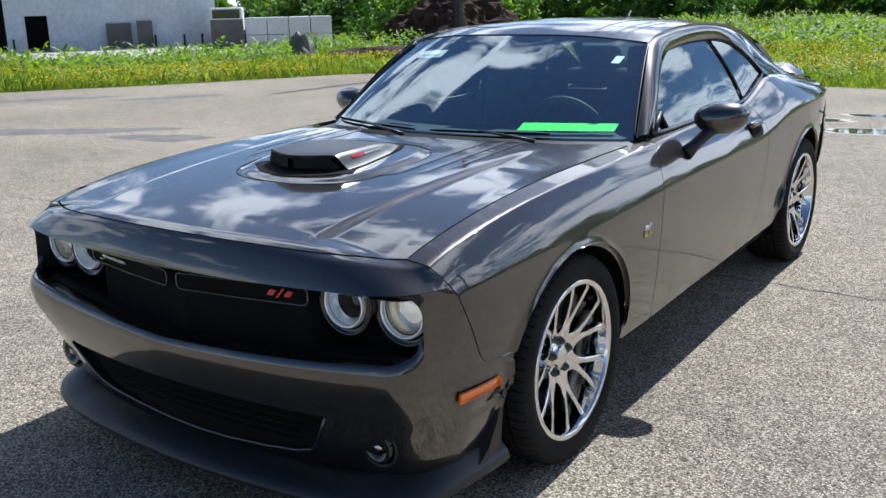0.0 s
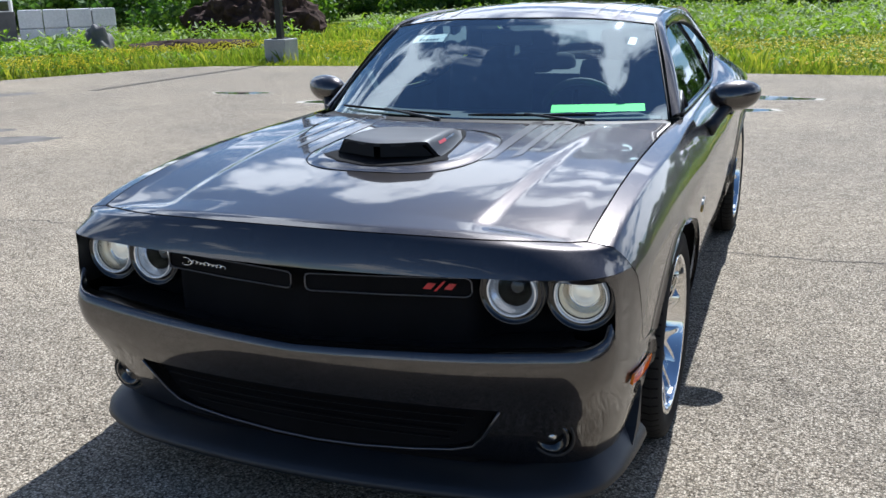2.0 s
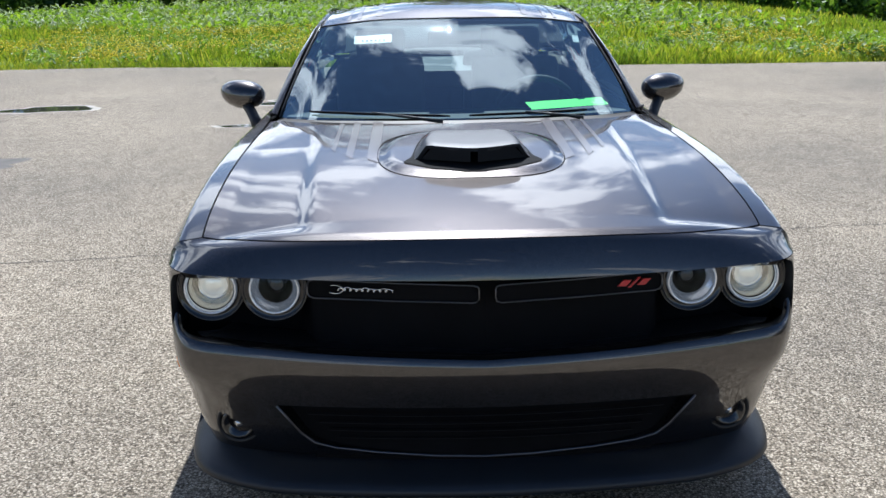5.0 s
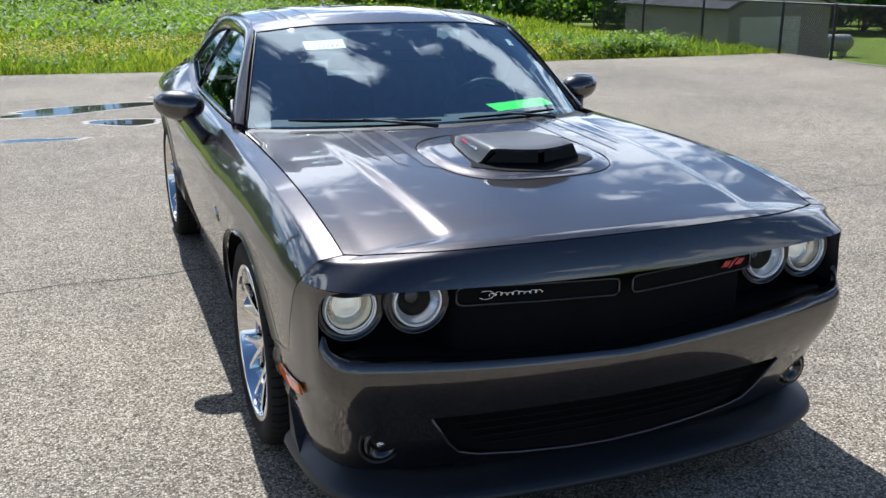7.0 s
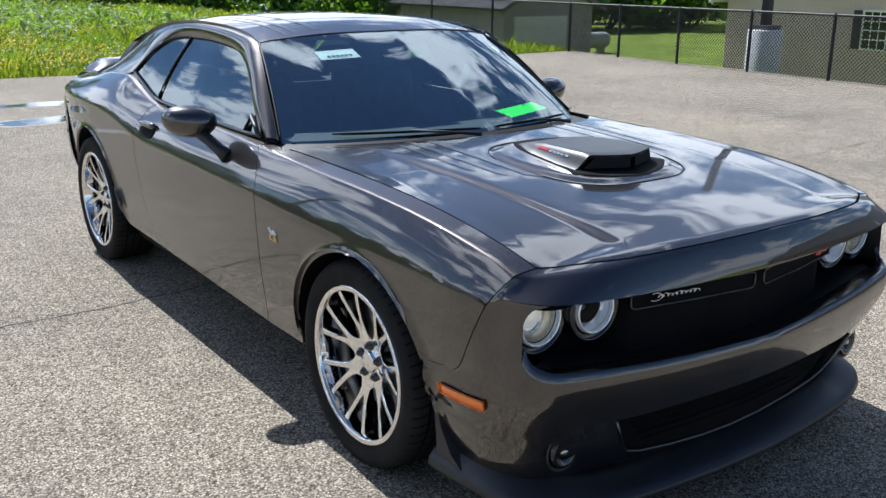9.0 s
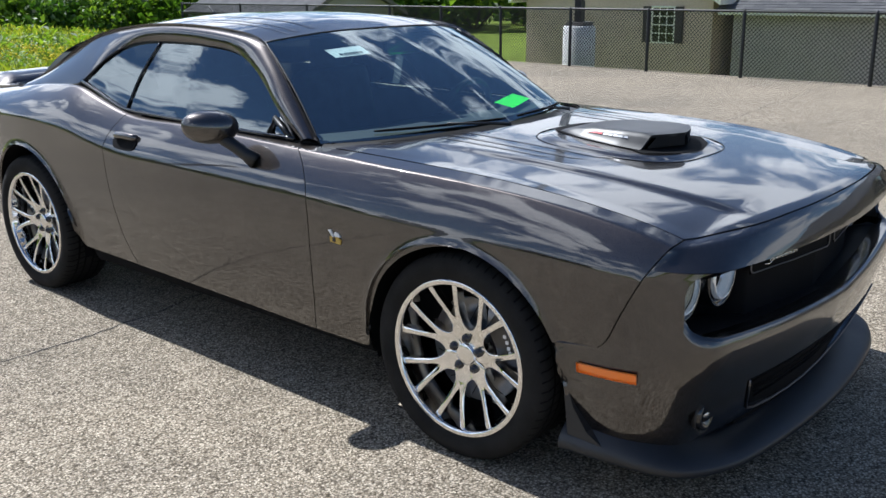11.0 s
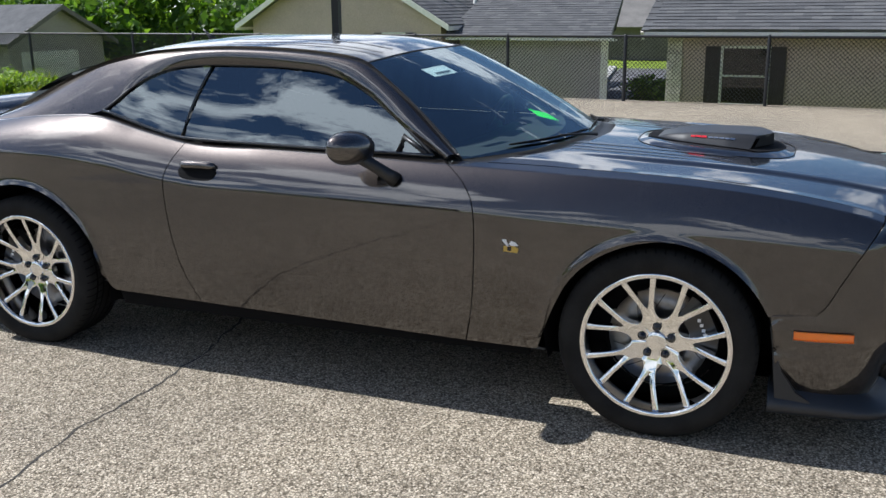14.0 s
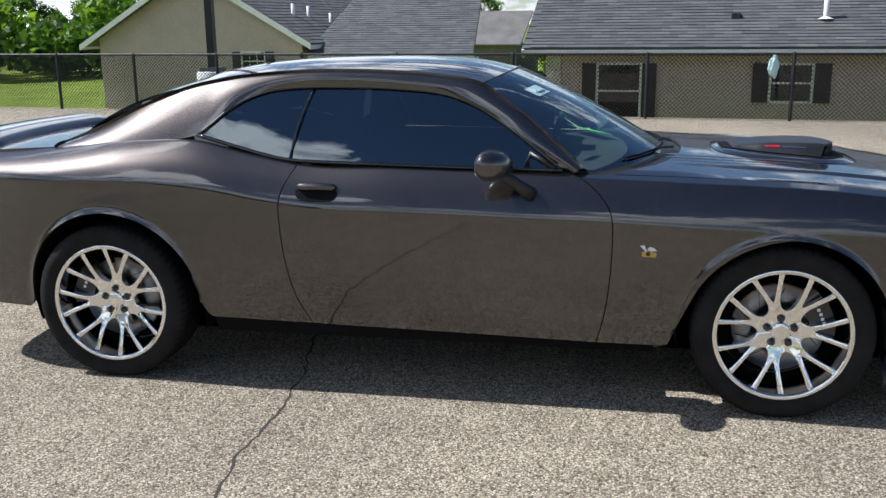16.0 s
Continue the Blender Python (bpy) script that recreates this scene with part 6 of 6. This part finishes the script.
def wire(a, b, r=0.0056):
    a, b = Vector(a), Vector(b)
    d = (b - a).normalized()
    s = d.cross(Vector((1, 0, 0))).normalized() * r
    t = Vector((1, 0, 0)) * r
    k = len(verts)
    for q in (a, b):
        verts.extend([q + s, q - s * 0.5 + t, q - s * 0.5 - t])
    for i in range(3):
        faces.append((k + i, k + (i + 1) % 3, k + 3 + (i + 1) % 3, k + 3 + i))


ya, yb, hgt = -9.0, 22.0, 1.0
step = 0.066
k = ya - hgt
while k < yb:
    for sgn in (1, -1):
        y0, y1, z0, z1 = k, k + hgt, 0.03, 0.03 + hgt
        if sgn < 0: z0, z1 = z1, z0
        if y0 < ya: z0, y0 = z0 + (z1 - z0) * (ya - y0) / (y1 - y0), ya
        if y1 > yb: z1, y1 = z0 + (z1 - z0) * (yb - y0) / (y1 - y0), yb
        if y1 > y0: wire((fence_x(y0) + 0.1, y0, z0), (fence_x(y1) + 0.1, y1, z1))
    k += step
mesh = mesh_ob("chain_link", verts, faces, BLACK_STEEL, fence, "black woven wire mesh", smooth=False)
mesh["kind"] = "stuff"

# ---- lower lawns and houses past the fence ----
LZ = -1.45
TURN = -math.atan(0.1)      # the houses stand square with the fence


def house_thing(name, label, X0, y):
    """A house frame: local x away from the lot, local y along the fence, z = 0 at the lawn."""
    h = thing(name, label, "house")
    h.matrix_world = Matrix.Translation((X0 + 0.1 * y, y, 0)) @ Matrix.Rotation(TURN, 4, "Z")
    return h


def siding(parent, y0, y1, z0, z1, material, gable=None, step=0.105):
    """Lap boards on the wall at local x = 0, each its own piece."""
    z = z0
    while z < z1 - 0.01:
        zt = min(z + step, z1)
        a, b = y0, y1
        if gable:
            zm, pk = gable
            if z > zm:
                k = (z + step / 2 - zm) / (pk - zm)
                mid = (y0 + y1) / 2
                a, b = mid + (y0 - mid) * (1 - k), mid + (y1 - mid) * (1 - k)
                if b - a < 0.05: break
        v = [(-0.004, a, zt), (-0.004, b, zt), (-0.020, b, z), (-0.020, a, z), (0.01, a, z), (0.01, b, z)]
        mesh_ob("siding_board", v, [(0, 1, 2, 3), (3, 2, 5, 4)], material, parent, smooth=False)
        z = zt


def window(parent, y0, y1, z0, z1, shutter=0.0, grid=(0, 1), x=-0.034):
    w = box("window", (x + 0.005, y0, z0), (x + 0.012, y1, z1), GLASS_DARK, parent, "dark window in white frame")
    t = 0.045
    for nm, lo, hi in (("frame", (x - 0.02, y0 - t, z0 - t), (x + 0.01, y1 + t, z0)), ("frame", (x - 0.02, y0 - t, z1), (x + 0.01, y1 + t, z1 + t)),
                       ("frame", (x - 0.02, y0 - t, z0), (x + 0.01, y0, z1)), ("frame", (x - 0.02, y1, z0), (x + 0.01, y1 + t, z1))):
        box(nm, lo, hi, WHITE_TRIM, w)
    for k in range(1, grid[0] + 1):
        yy = y0 + (y1 - y0) * k / (grid[0] + 1)
        box("muntin", (x - 0.012, yy - 0.011, z0), (x + 0.004, yy + 0.011, z1), WHITE_TRIM, w)
    for k in range(1, grid[1] + 1):
        zz = z0 + (z1 - z0) * k / (grid[1] + 1)
        box("sash_rail", (x - 0.014, y0, zz - 0.016), (x + 0.004, y1, zz + 0.016), WHITE_TRIM, w)
    if shutter:
        for a, b in ((y0 - t - shutter, y0 - t), (y1 + t, y1 + t + shutter)):
            sh = box("shutter", (x - 0.035, a + 0.004, z0 - 0.03), (x, b - 0.004, z1 + 0.03), SHUTTER, w, "dark louvred shutter")
            n = 14
            for k in range(n):
                zz = z0 + (z1 - z0) * (k + 0.5) / n
                box("louvre", (x - 0.043, a + 0.03, zz - 0.016), (x - 0.034, b - 0.03, zz + 0.016), SHUTTER, sh)
    return w


GLASS_DARK = mat("dark_house_window", (0.012, 0.014, 0.016), 0.05, 0, 1.0)


def roof_slab(parent, pts, thick, material, label=""):
    """A sloping roof sheet over four corners."""
    v = [Vector(p) for p in pts]
    n = (v[1] - v[0]).cross(v[3] - v[0]).normalized()
    if n.z < 0: n = -n
    low = [p - n * thick for p in v]
    me = mesh_ob("roof", [tuple(p) for p in v + low], [(0, 1, 2, 3), (7, 6, 5, 4)] + [(i, (i + 1) % 4, 4 + (i + 1) % 4, 4 + i) for i in range(4)], material, parent, label, smooth=False)
    bm = bmesh.new()
    bm.from_mesh(me.data)
    bmesh.ops.recalc_face_normals(bm, faces=bm.faces)
    bm.to_mesh(me.data)
    bm.free()
    return me


def courses(parent, a, b, c, d, n, material):
    """Shingle courses laid on a roof slope: a-b the eave, d-c the ridge."""
    a, b, c, d = (Vector(p) for p in (a, b, c, d))
    nrm = (b - a).cross(d - a).normalized()
    if nrm.z < 0: nrm = -nrm
    verts, faces = [], []
    for i in range(n):
        p, q = a + (d - a) * (i / n), b + (c - b) * (i / n)
        r, s = b + (c - b) * ((i + 1) / n), a + (d - a) * ((i + 1) / n)
        m = max(2, int((q - p).length / 0.30))
        for j in range(m):
            o = 0.5 * (i % 2)
            t0, t1 = min(max((j + o - 0.5) / m, 0), 1), min(max((j + 1 + o - 0.5) / m, 0), 1)
            if t1 - t0 < 1e-4: continue
            lift = nrm * (0.010 + 0.007 * rng.random())
            k = len(verts)
            verts.extend([p + (q - p) * t0 + lift, p + (q - p) * t1 + lift, s + (r - s) * t1 + nrm * 0.002, s + (r - s) * t0 + nrm * 0.002, p + (q - p) * t0, p + (q - p) * t1])
            faces.extend([(k, k + 1, k + 2, k + 3), (k + 4, k + 5, k + 1, k)])
    ob = mesh_ob("shingles", verts, faces, SHINGLE_TAB, parent, "grey asphalt shingle courses", smooth=False)
    ob["kind"] = "stuff"


SHINGLE_TAB = mat("shingle_tabs", (0.08, 0.08, 0.085), 0.95)
_g = node(SHINGLE_TAB, "ShaderNodeNewGeometry")
_c = ramp(SHINGLE_TAB, _g.outputs["Random Per Island"], (0.0, (0.066, 0.067, 0.072)), (0.6, (0.088, 0.089, 0.094)), (1.0, (0.112, 0.112, 0.115)))
_n = ramp(SHINGLE_TAB, noisy(SHINGLE_TAB, coords(SHINGLE_TAB), 60, 3), (0.3, grey(0.75)), (0.7, grey(1.15)))
link(SHINGLE_TAB, mixc(SHINGLE_TAB, 1.0, _c, _n, "MULTIPLY"), bsdf(SHINGLE_TAB).inputs["Base Color"])

# house beside the drive, its long side to the fence
hc = house_thing("house", "beige clapboard house with grey shingle roof behind the fence", 13.0, 0.0)
box("wall", (0.0, -10.0, LZ), (6.5, 1.80, 1.05), SIDING, hc)
siding(hc, -10.0, 1.60, LZ + 0.1, 1.02, SIDING)
for k in range(11):        # cream stone cladding at the corner
    z = LZ + 0.1 + k * 0.228
    o = 0.05 * (k % 2)
    for a, b in ((1.60 + o * 0.3, 1.71 + o), (1.714 + o, 1.88)):
        box("stone", (-0.05 - 0.01 * (k % 3), a, z), (0.05, b, z + 0.224), STONE, hc, bevel=0.006)
    box("stone", (0.05, 1.78, z), (0.40, 1.89 + 0.01 * (k % 2), z + 0.218), STONE, hc, bevel=0.012)
window(hc, 0.16, 0.90, -0.14, 0.80, 0.26, (0, 1))
window(hc, -2.78, -2.12, 0.18, 0.80, 0.28, (0, 1))
box("fascia", (-0.42, -10.2, 0.99), (-0.38, 2.22, 1.13), WHITE_TRIM, hc)
box("soffit", (-0.38, -10.2, 0.99), (0.05, 2.22, 1.02), WHITE_TRIM, hc)
E1, E2 = (-0.44, -10.3, 1.12), (-0.44, 2.26, 1.12)
R1, R2 = (3.3, -10.3, 3.15), (3.3, 2.26, 3.15)
B1, B2 = (7.0, -10.3, 1.12), (7.0, 2.26, 1.12)
roof_slab(hc, [E1, E2, R2, R1], 0.10, SHINGLE, "grey shingle roof")
roof_slab(hc, [B1, B2, R2, R1], 0.10, SHINGLE)
courses(hc, E1, E2, R2, R1, 38, SHINGLE)
# gable end: cream rake boards and wall
prism("gable_wall", [(0.0, 1.05), (6.5, 1.05), (3.3, 2.85)], 1.70, 1.80, SIDING, hc, axis="y")
for a, b in (((-0.46, 1.08), (3.3, 3.12)), ((7.0, 1.08), (3.3, 3.12))):
    d = Vector((b[0] - a[0], b[1] - a[1])).normalized()
    nn = Vector((-d.y, d.x)) * 0.16
    if nn.y > 0: nn = -nn
    prism("rake_board", [a, b, (b[0] + nn.x, b[1] + nn.y), (a[0] + nn.x, a[1] + nn.y)], 2.22, 2.27, STONE, hc, axis="y")
prism("rake_soffit", [(-0.40, 1.00), (3.3, 2.98), (3.3, 3.02), (-0.40, 1.06)], 1.80, 2.24, STONE, hc, axis="y")
for y, z, m, nm in ((-1.47, 1.60, BLACK_SATIN, "roof_vent"), ):
    box(nm, (0.42, y - 0.08, 1.58), (0.66, y + 0.08, 1.70), m, hc, "small black roof vent", bevel=0.02)
lathe("vent_pipe", [(0.0005, 1.98), (0.045, 1.98), (0.045, 1.58)], WHITE_TRIM, hc, "white vent pipe", axis="z", at=(0.42, -2.98, 0), seg=14)
lathe("pipe_flashing", [(0.05, 1.62), (0.14, 1.58)], WHITE_TRIM, hc, axis="z", at=(0.42, -2.98, 0), seg=14)
# pale cloth hung on the mesh in front of the second window
bm = bmesh.new()
bmesh.ops.create_icosphere(bm, subdivisions=4, radius=1.0)
for v in bm.verts:
    p = v.co.copy()
    q = 1 + 0.35 * noise.noise(p * 1.8) + 0.12 * noise.noise(p * 5)
    v.co = Vector((p.x * 0.03 * q, p.y * 0.075 * q, p.z * 0.17 * q))
rag = part("rag", bm, mat("pale_blue_cloth", (0.42, 0.58, 0.58), 0.85), smooth=True)
rag.location = (fence_x(-1.85) + 0.085, -1.85, 0.86)
tagged(rag, "pale blue-green rag hung on the fence wire", "cloth")

# gabled house
ha = house_thing("house", "beige clapboard house with a gable end and dark roof", 20.0, 0.0)
yl, yr = 9.20, 15.70
ym, ze, zp = (yl + yr) / 2, 1.20, 3.05
v = [(0, yl, LZ), (0, yr, LZ), (0, yr, ze), (0, ym, zp), (0, yl, ze)]
mesh_ob("wall", v + [(11, b, c) for _, b, c in v], [(0, 4, 3, 2, 1), (5, 6, 7, 8, 9), (0, 1, 6, 5), (1, 2, 7, 6), (4, 0, 5, 9), (2, 3, 8, 7), (3, 4, 9, 8)], SIDING, ha, smooth=False)
siding(ha, yl, yr, LZ + 0.1, zp - 0.1, SIDING, gable=(ze, zp), step=0.11)
for a, nm in ((yl - 0.42, 0), (yr + 0.42, 1)):
    k = (zp - ze) / (ym - yl)
    zz = ze - 0.42 * k
    roof_slab(ha, [(-0.35, a, zz + 0.10), (11.3, a, zz + 0.10), (11.3, ym, zp + 0.12), (-0.35, ym, zp + 0.12)], 0.09, SHINGLE, "dark shingle roof")
    courses(ha, (-0.35, a, zz + 0.10), (11.3, a, zz + 0.10), (11.3, ym, zp + 0.12), (-0.35, ym, zp + 0.12), 24, SHINGLE)
    q = [(a, zz + 0.09), (ym, zp + 0.11), (ym, zp - 0.06), (a, zz - 0.07)]
    prism("rake_board", q, -0.39, -0.355, WHITE_TRIM, ha, axis="x")
    box("fascia", (-0.36, min(a, a + 0.03), zz - 0.06), (11.3, max(a, a + 0.03), zz + 0.06), WHITE_TRIM, ha)
window(ha, 10.36, 11.04, -0.12, 0.80, 0.26, (2, 3))
for x, y in ((1.6, 8.95 + 1.2), (2.5, 8.95 + 1.1), (3.4, 9.7)):
    zz = ze + (y - yl) * (zp - ze) / (ym - yl)
    lathe("vent_pipe", [(0.0005, zz + 0.42), (0.06, zz + 0.42), (0.06, zz + 0.05)], WHITE_TRIM, ha, "white vent pipe", axis="z", at=(x, y, 0), seg=12)

# grey garage wing beside it
hb = house_thing("garage", "pale grey sided garage with grey shingle roof", 20.3, 0.0)
prism("wall", [(0.0, 4.45), (0.0, 8.72), (7.0, 8.72), (7.0, 6.6)], LZ, 0.72, SIDING_GREY_SHADED, hb)
siding(hb, 4.62, 8.72, LZ + 0.1, 0.66, SIDING_GREY_SHADED, step=0.10)
box("corner_board", (-0.03, 4.44, LZ), (0.05, 4.62, 0.70), WHITE_TRIM, hb)
# dark brown colour paints in the shade of this recess
box("link_wall", (0.9, 8.72, LZ), (5.0, 9.25, 1.0), BROWN, hb, "recessed wall with shade painted brown")
box("fascia", (-0.36, 4.2, 0.64), (-0.33, 9.0, 0.78), WHITE_TRIM, hb)
box("soffit", (-0.33, 4.2, 0.64), (0.02, 9.0, 0.67), WHITE_TRIM, hb)
E1, E2, R1, R2 = (-0.38, 4.25, 0.77), (-0.38, 9.05, 0.77), (3.6, 4.95, 2.35), (3.6, 9.05, 2.35)
roof_slab(hb, [E1, E2, R2, R1], 0.09, SHINGLE, "grey shingle roof")
roof_slab(hb, [(7.4, 6.4, 0.77), (7.4, 9.05, 0.77), R2, R1], 0.09, SHINGLE)
courses(hb, E1, E2, R2, R1, 26, SHINGLE)

# far brick house between the roofs
hd = house_thing("house", "small far house with a brown roof and brick wall", 48.0, 10.0)
box("wall", (0, -4.2, LZ), (7, 4, 0.4), BROWN, hd)
roof_slab(hd, [(-0.4, -4.5, 0.35), (-0.4, 4.4, 0.35), (3.5, 4.4, 2.2), (3.5, -4.5, 2.2)], 0.1, BROWN, "brown roof")

# drive and kerb between the houses, shrub by the garage corner
drive = mesh_ob("driveway", [(13.6, 2.5, LZ + 0.13), (14.2, 4.2, LZ + 0.13), (40, 7.6, LZ + 0.13), (40, 5.0, LZ + 0.13)], [(0, 3, 2, 1)], varied("old_asphalt", (0.10, 0.10, 0.105), 0.2, 1.5, 0.9, 0, 0.4, 40), None, smooth=False)
tagged(drive, "grey asphalt drive between the houses", "driveway", kind="structure")
kerb = prism("kerb", [(14.3, 4.25), (14.35, 4.55), (40, 8.2), (40, 7.7)], LZ - 0.1, LZ + 0.24, CONC)
tagged(kerb, "pale concrete edging of the drive", "kerb", kind="structure")
shrub("shrub", (22.0, 3.3, LZ), 1.3, 44, "rounded dark green clipped shrub")
# lawn
lv, lf = [], []
lx = np.linspace(0, 1, 30)
for i in range(30):
    for j in range(40):
        y = -30 + 75 * j / 39
        x = fence_x(y) + 2.6 + (75) * (i / 29) ** 1.8
        lv.append((x, y, land(x, y) + 0.03))
for i in range(29):
    for j in range(39):
        lf.append((i * 40 + j, (i + 1) * 40 + j, (i + 1) * 40 + j + 1, i * 40 + j + 1))
lawn = mesh_ob("lawn", lv, lf, LAWN)
tagged(lawn, "mown green lawn past the fence", "lawn", kind="structure")

# small garage building with a white roll door
gg = thing("garage", "small beige outbuilding, shade painted grey on its walls, with a white roll-up door", "garage")
gg.matrix_world = Matrix.Translation((19.05, 23.0, -1.70)) @ Matrix.Rotation(TURN, 4, "Z")
v = [(0, 0, -0.4), (3.9, 0, -0.4), (3.9, 0, 2.35), (1.95, 0, 3.35), (0, 0, 2.35)]
# grey instead of beige: the shade of the facing side is in the colour
mesh_ob("wall", v + [(a, 7.5, c) for a, _, c in v], [(0, 1, 2, 3, 4), (9, 8, 7, 6, 5), (0, 5, 6, 1), (1, 6, 7, 2), (4, 9, 5, 0)], SIDING_GREY_SHADED, gg, smooth=False)
for a in (-0.35, 4.25):
    zz = 2.35 - 0.35 * (1.0 / 1.95)
    roof_slab(gg, [(a, -0.35, zz + 0.08), (a, 7.9, zz + 0.08), (1.95, 7.9, 3.45), (1.95, -0.35, 3.45)], 0.09, SHINGLE, "grey shingle roof")
    prism("rake_board", [(a, zz + 0.07), (1.95, 3.44), (1.95, 3.28), (a, zz - 0.08)], -0.39, -0.355, BROWN, gg, axis="y")
door = thing("roll_door", "", "")
for key in ("label", "category"):
    if key in door: del door[key]
door.parent = gg
for k in range(4):
    box("door_panel", (0.42, -0.05, 0.02 + k * 0.49), (2.72, 0.0, 0.495 + k * 0.49), WHITE_TRIM, door, bevel=0.012)
tank = thing("gas_tank", "pale grey horizontal gas tank on the lawn", "tank", at=(26.5, 26.0, land(26.5, 26)))
lathe("tank_body", [(0.0005, -0.85), (0.22, -0.80), (0.33, -0.65), (0.33, 0.65), (0.22, 0.80), (0.0005, 0.85)], CONC, tank, seg=20, at=(0, 0, 0.55))
for s in (-0.45, 0.45):
    box("tank_foot", (s - 0.06, -0.2, 0), (s + 0.06, 0.2, 0.3), CONC, tank)

# ---- white block building and goods on the far side ----
def far(az, d, z=None):
    x, y = 2.28 + d * math.sin(radians(az)), -2.65 + d * math.cos(radians(az))
    return Vector((x, y, land(x, y) if z is None else z))


A, B = far(-48.3, 58), far(-62.5, 58)
wb = thing("white_building", "large white block building with dark openings", "building")
du = (B - A); du.z = 0
Lw = du.length
du.normalize()
ang = math.atan2(du.y, du.x)
wb.matrix_world = Matrix.Translation((A.x, A.y, -0.95)) @ Matrix.Rotation(ang, 4, "Z")
# local x runs along the wall, local y towards the lot is negative side
def wall_hole(name, u0, u1, z0, z1):
    return box(name, (u0, 0.0, z0), (u1, 0.35, z1), WHITE_WALL, wb)


wall_hole("wall", 0.0, 9.1, -0.3, 7.0)
wall_hole("wall", 9.1, 10.25, 2.25, 7.0)
wall_hole("wall", 10.25, 11.25, -0.3, 7.0)
wall_hole("wall", 11.25, 20.0, 5.5, 7.0)
# back wall and inner floor are black to paint in the interior's shade
box("back_wall", (-0.0, -9.0, -0.3), (22, -8.7, 7.0), OPENING_SHADE, wb)
box("side_wall", (-0.02, -9.0, -0.3), (0.3, -0.001, 7.0), WHITE_WALL, wb)
box("flat_roof", (-0.2, -9.0, 7.0), (22, 0.5, 7.2), BROWN, wb)
box("inner_floor", (0, -9, -0.35), (22, 0.0, -0.05), OPENING_SHADE, wb)
for u0, u1, h in ((3.6, 4.45, 1.85), (4.75, 6.1, 1.75)):
    p = prism("leaning_panel", [(u0, 0.1), (u1, 0.1), (u1, h), (u0, h)], 0.55, 0.63, BROWN, None, axis="y")
    p.matrix_world = wb.matrix_world
    tagged(p, "brown-grey panel leaning against the white building", "panel")
for u in (0.9, 1.9, 3.5, 10.9):
    p = box("bollard", (u - 0.06, 0.7, 0.0), (u + 0.06, 0.82, 1.05), BLACK_STEEL, None, bevel=0.02)
    p.matrix_world = wb.matrix_world
    tagged(p, "short dark steel bollard by the building", "bollard", group="bollards along the white wall")
C, D = far(-41.6, 50), far(-46.6, 50)
du = (D - C); du.z = 0
ang = math.atan2(du.y, du.x)
Lw = du.length
frame_m = Matrix.Translation((C.x, C.y, C.z - 0.1)) @ Matrix.Rotation(ang, 4, "Z")
for k in range(4):
    for j in range(2):
        b = box("wrapped_bale", (k * Lw / 4 + 0.02, -0.6, j * 0.86), ((k + 1) * Lw / 4 - 0.02, 0.6, j * 0.86 + 0.84), TARP, None, bevel=0.05)
        b.matrix_world = frame_m
        tagged(b, "white wrapped bale in a stacked row", "bale", group="stacked white bales")
slab = box("concrete_slab", (Lw + 0.1, 0.1, 0.0), (Lw + 1.7, 0.5, 1.65), BROWN, None, bevel=0.03)
slab.matrix_world = frame_m
tagged(slab, "grey-brown upright slab beside the bales", "slab")
tr = thing("truck", "white truck cab behind the slabs", "truck")
tr.matrix_world = Matrix.Translation(far(-47.6, 56)) @ Matrix.Rotation(ang, 4, "Z")
box("cab", (-0.9, -1.2, 0.9), (0.9, 1.0, 2.2), WHITE_TRIM, tr, bevel=0.12)
box("windscreen", (-0.75, 1.0, 1.62), (0.75, 1.02, 2.1), GLASS_DARK, tr)
box("chassis", (-0.8, -3.0, 0.45), (0.8, 1.0, 0.9), BLACK_SATIN, tr)
for sx in (-0.75, 0.75):
    for y in (-2.2, 0.4):
        lathe("tyre", [(0.2, -0.14), (0.48, -0.14), (0.5, 0), (0.48, 0.14), (0.2, 0.14)], RUBBER, tr, axis="x", at=(sx, y, 0.5), seg=20)
yard = mesh_ob("gravel_yard", [tuple(far(-64, 34, -0.40)), tuple(far(-41, 36, -0.40)), tuple(far(-41, 64, -0.62)), tuple(far(-64, 64, -0.62))], [(0, 1, 2, 3)], varied("pale_gravel", (0.40, 0.37, 0.33), 0.2, 1.0, 0.9, 0, 0.4, 20), None, smooth=False)
tagged(yard, "pale gravel yard before the white building", "yard", kind="structure")
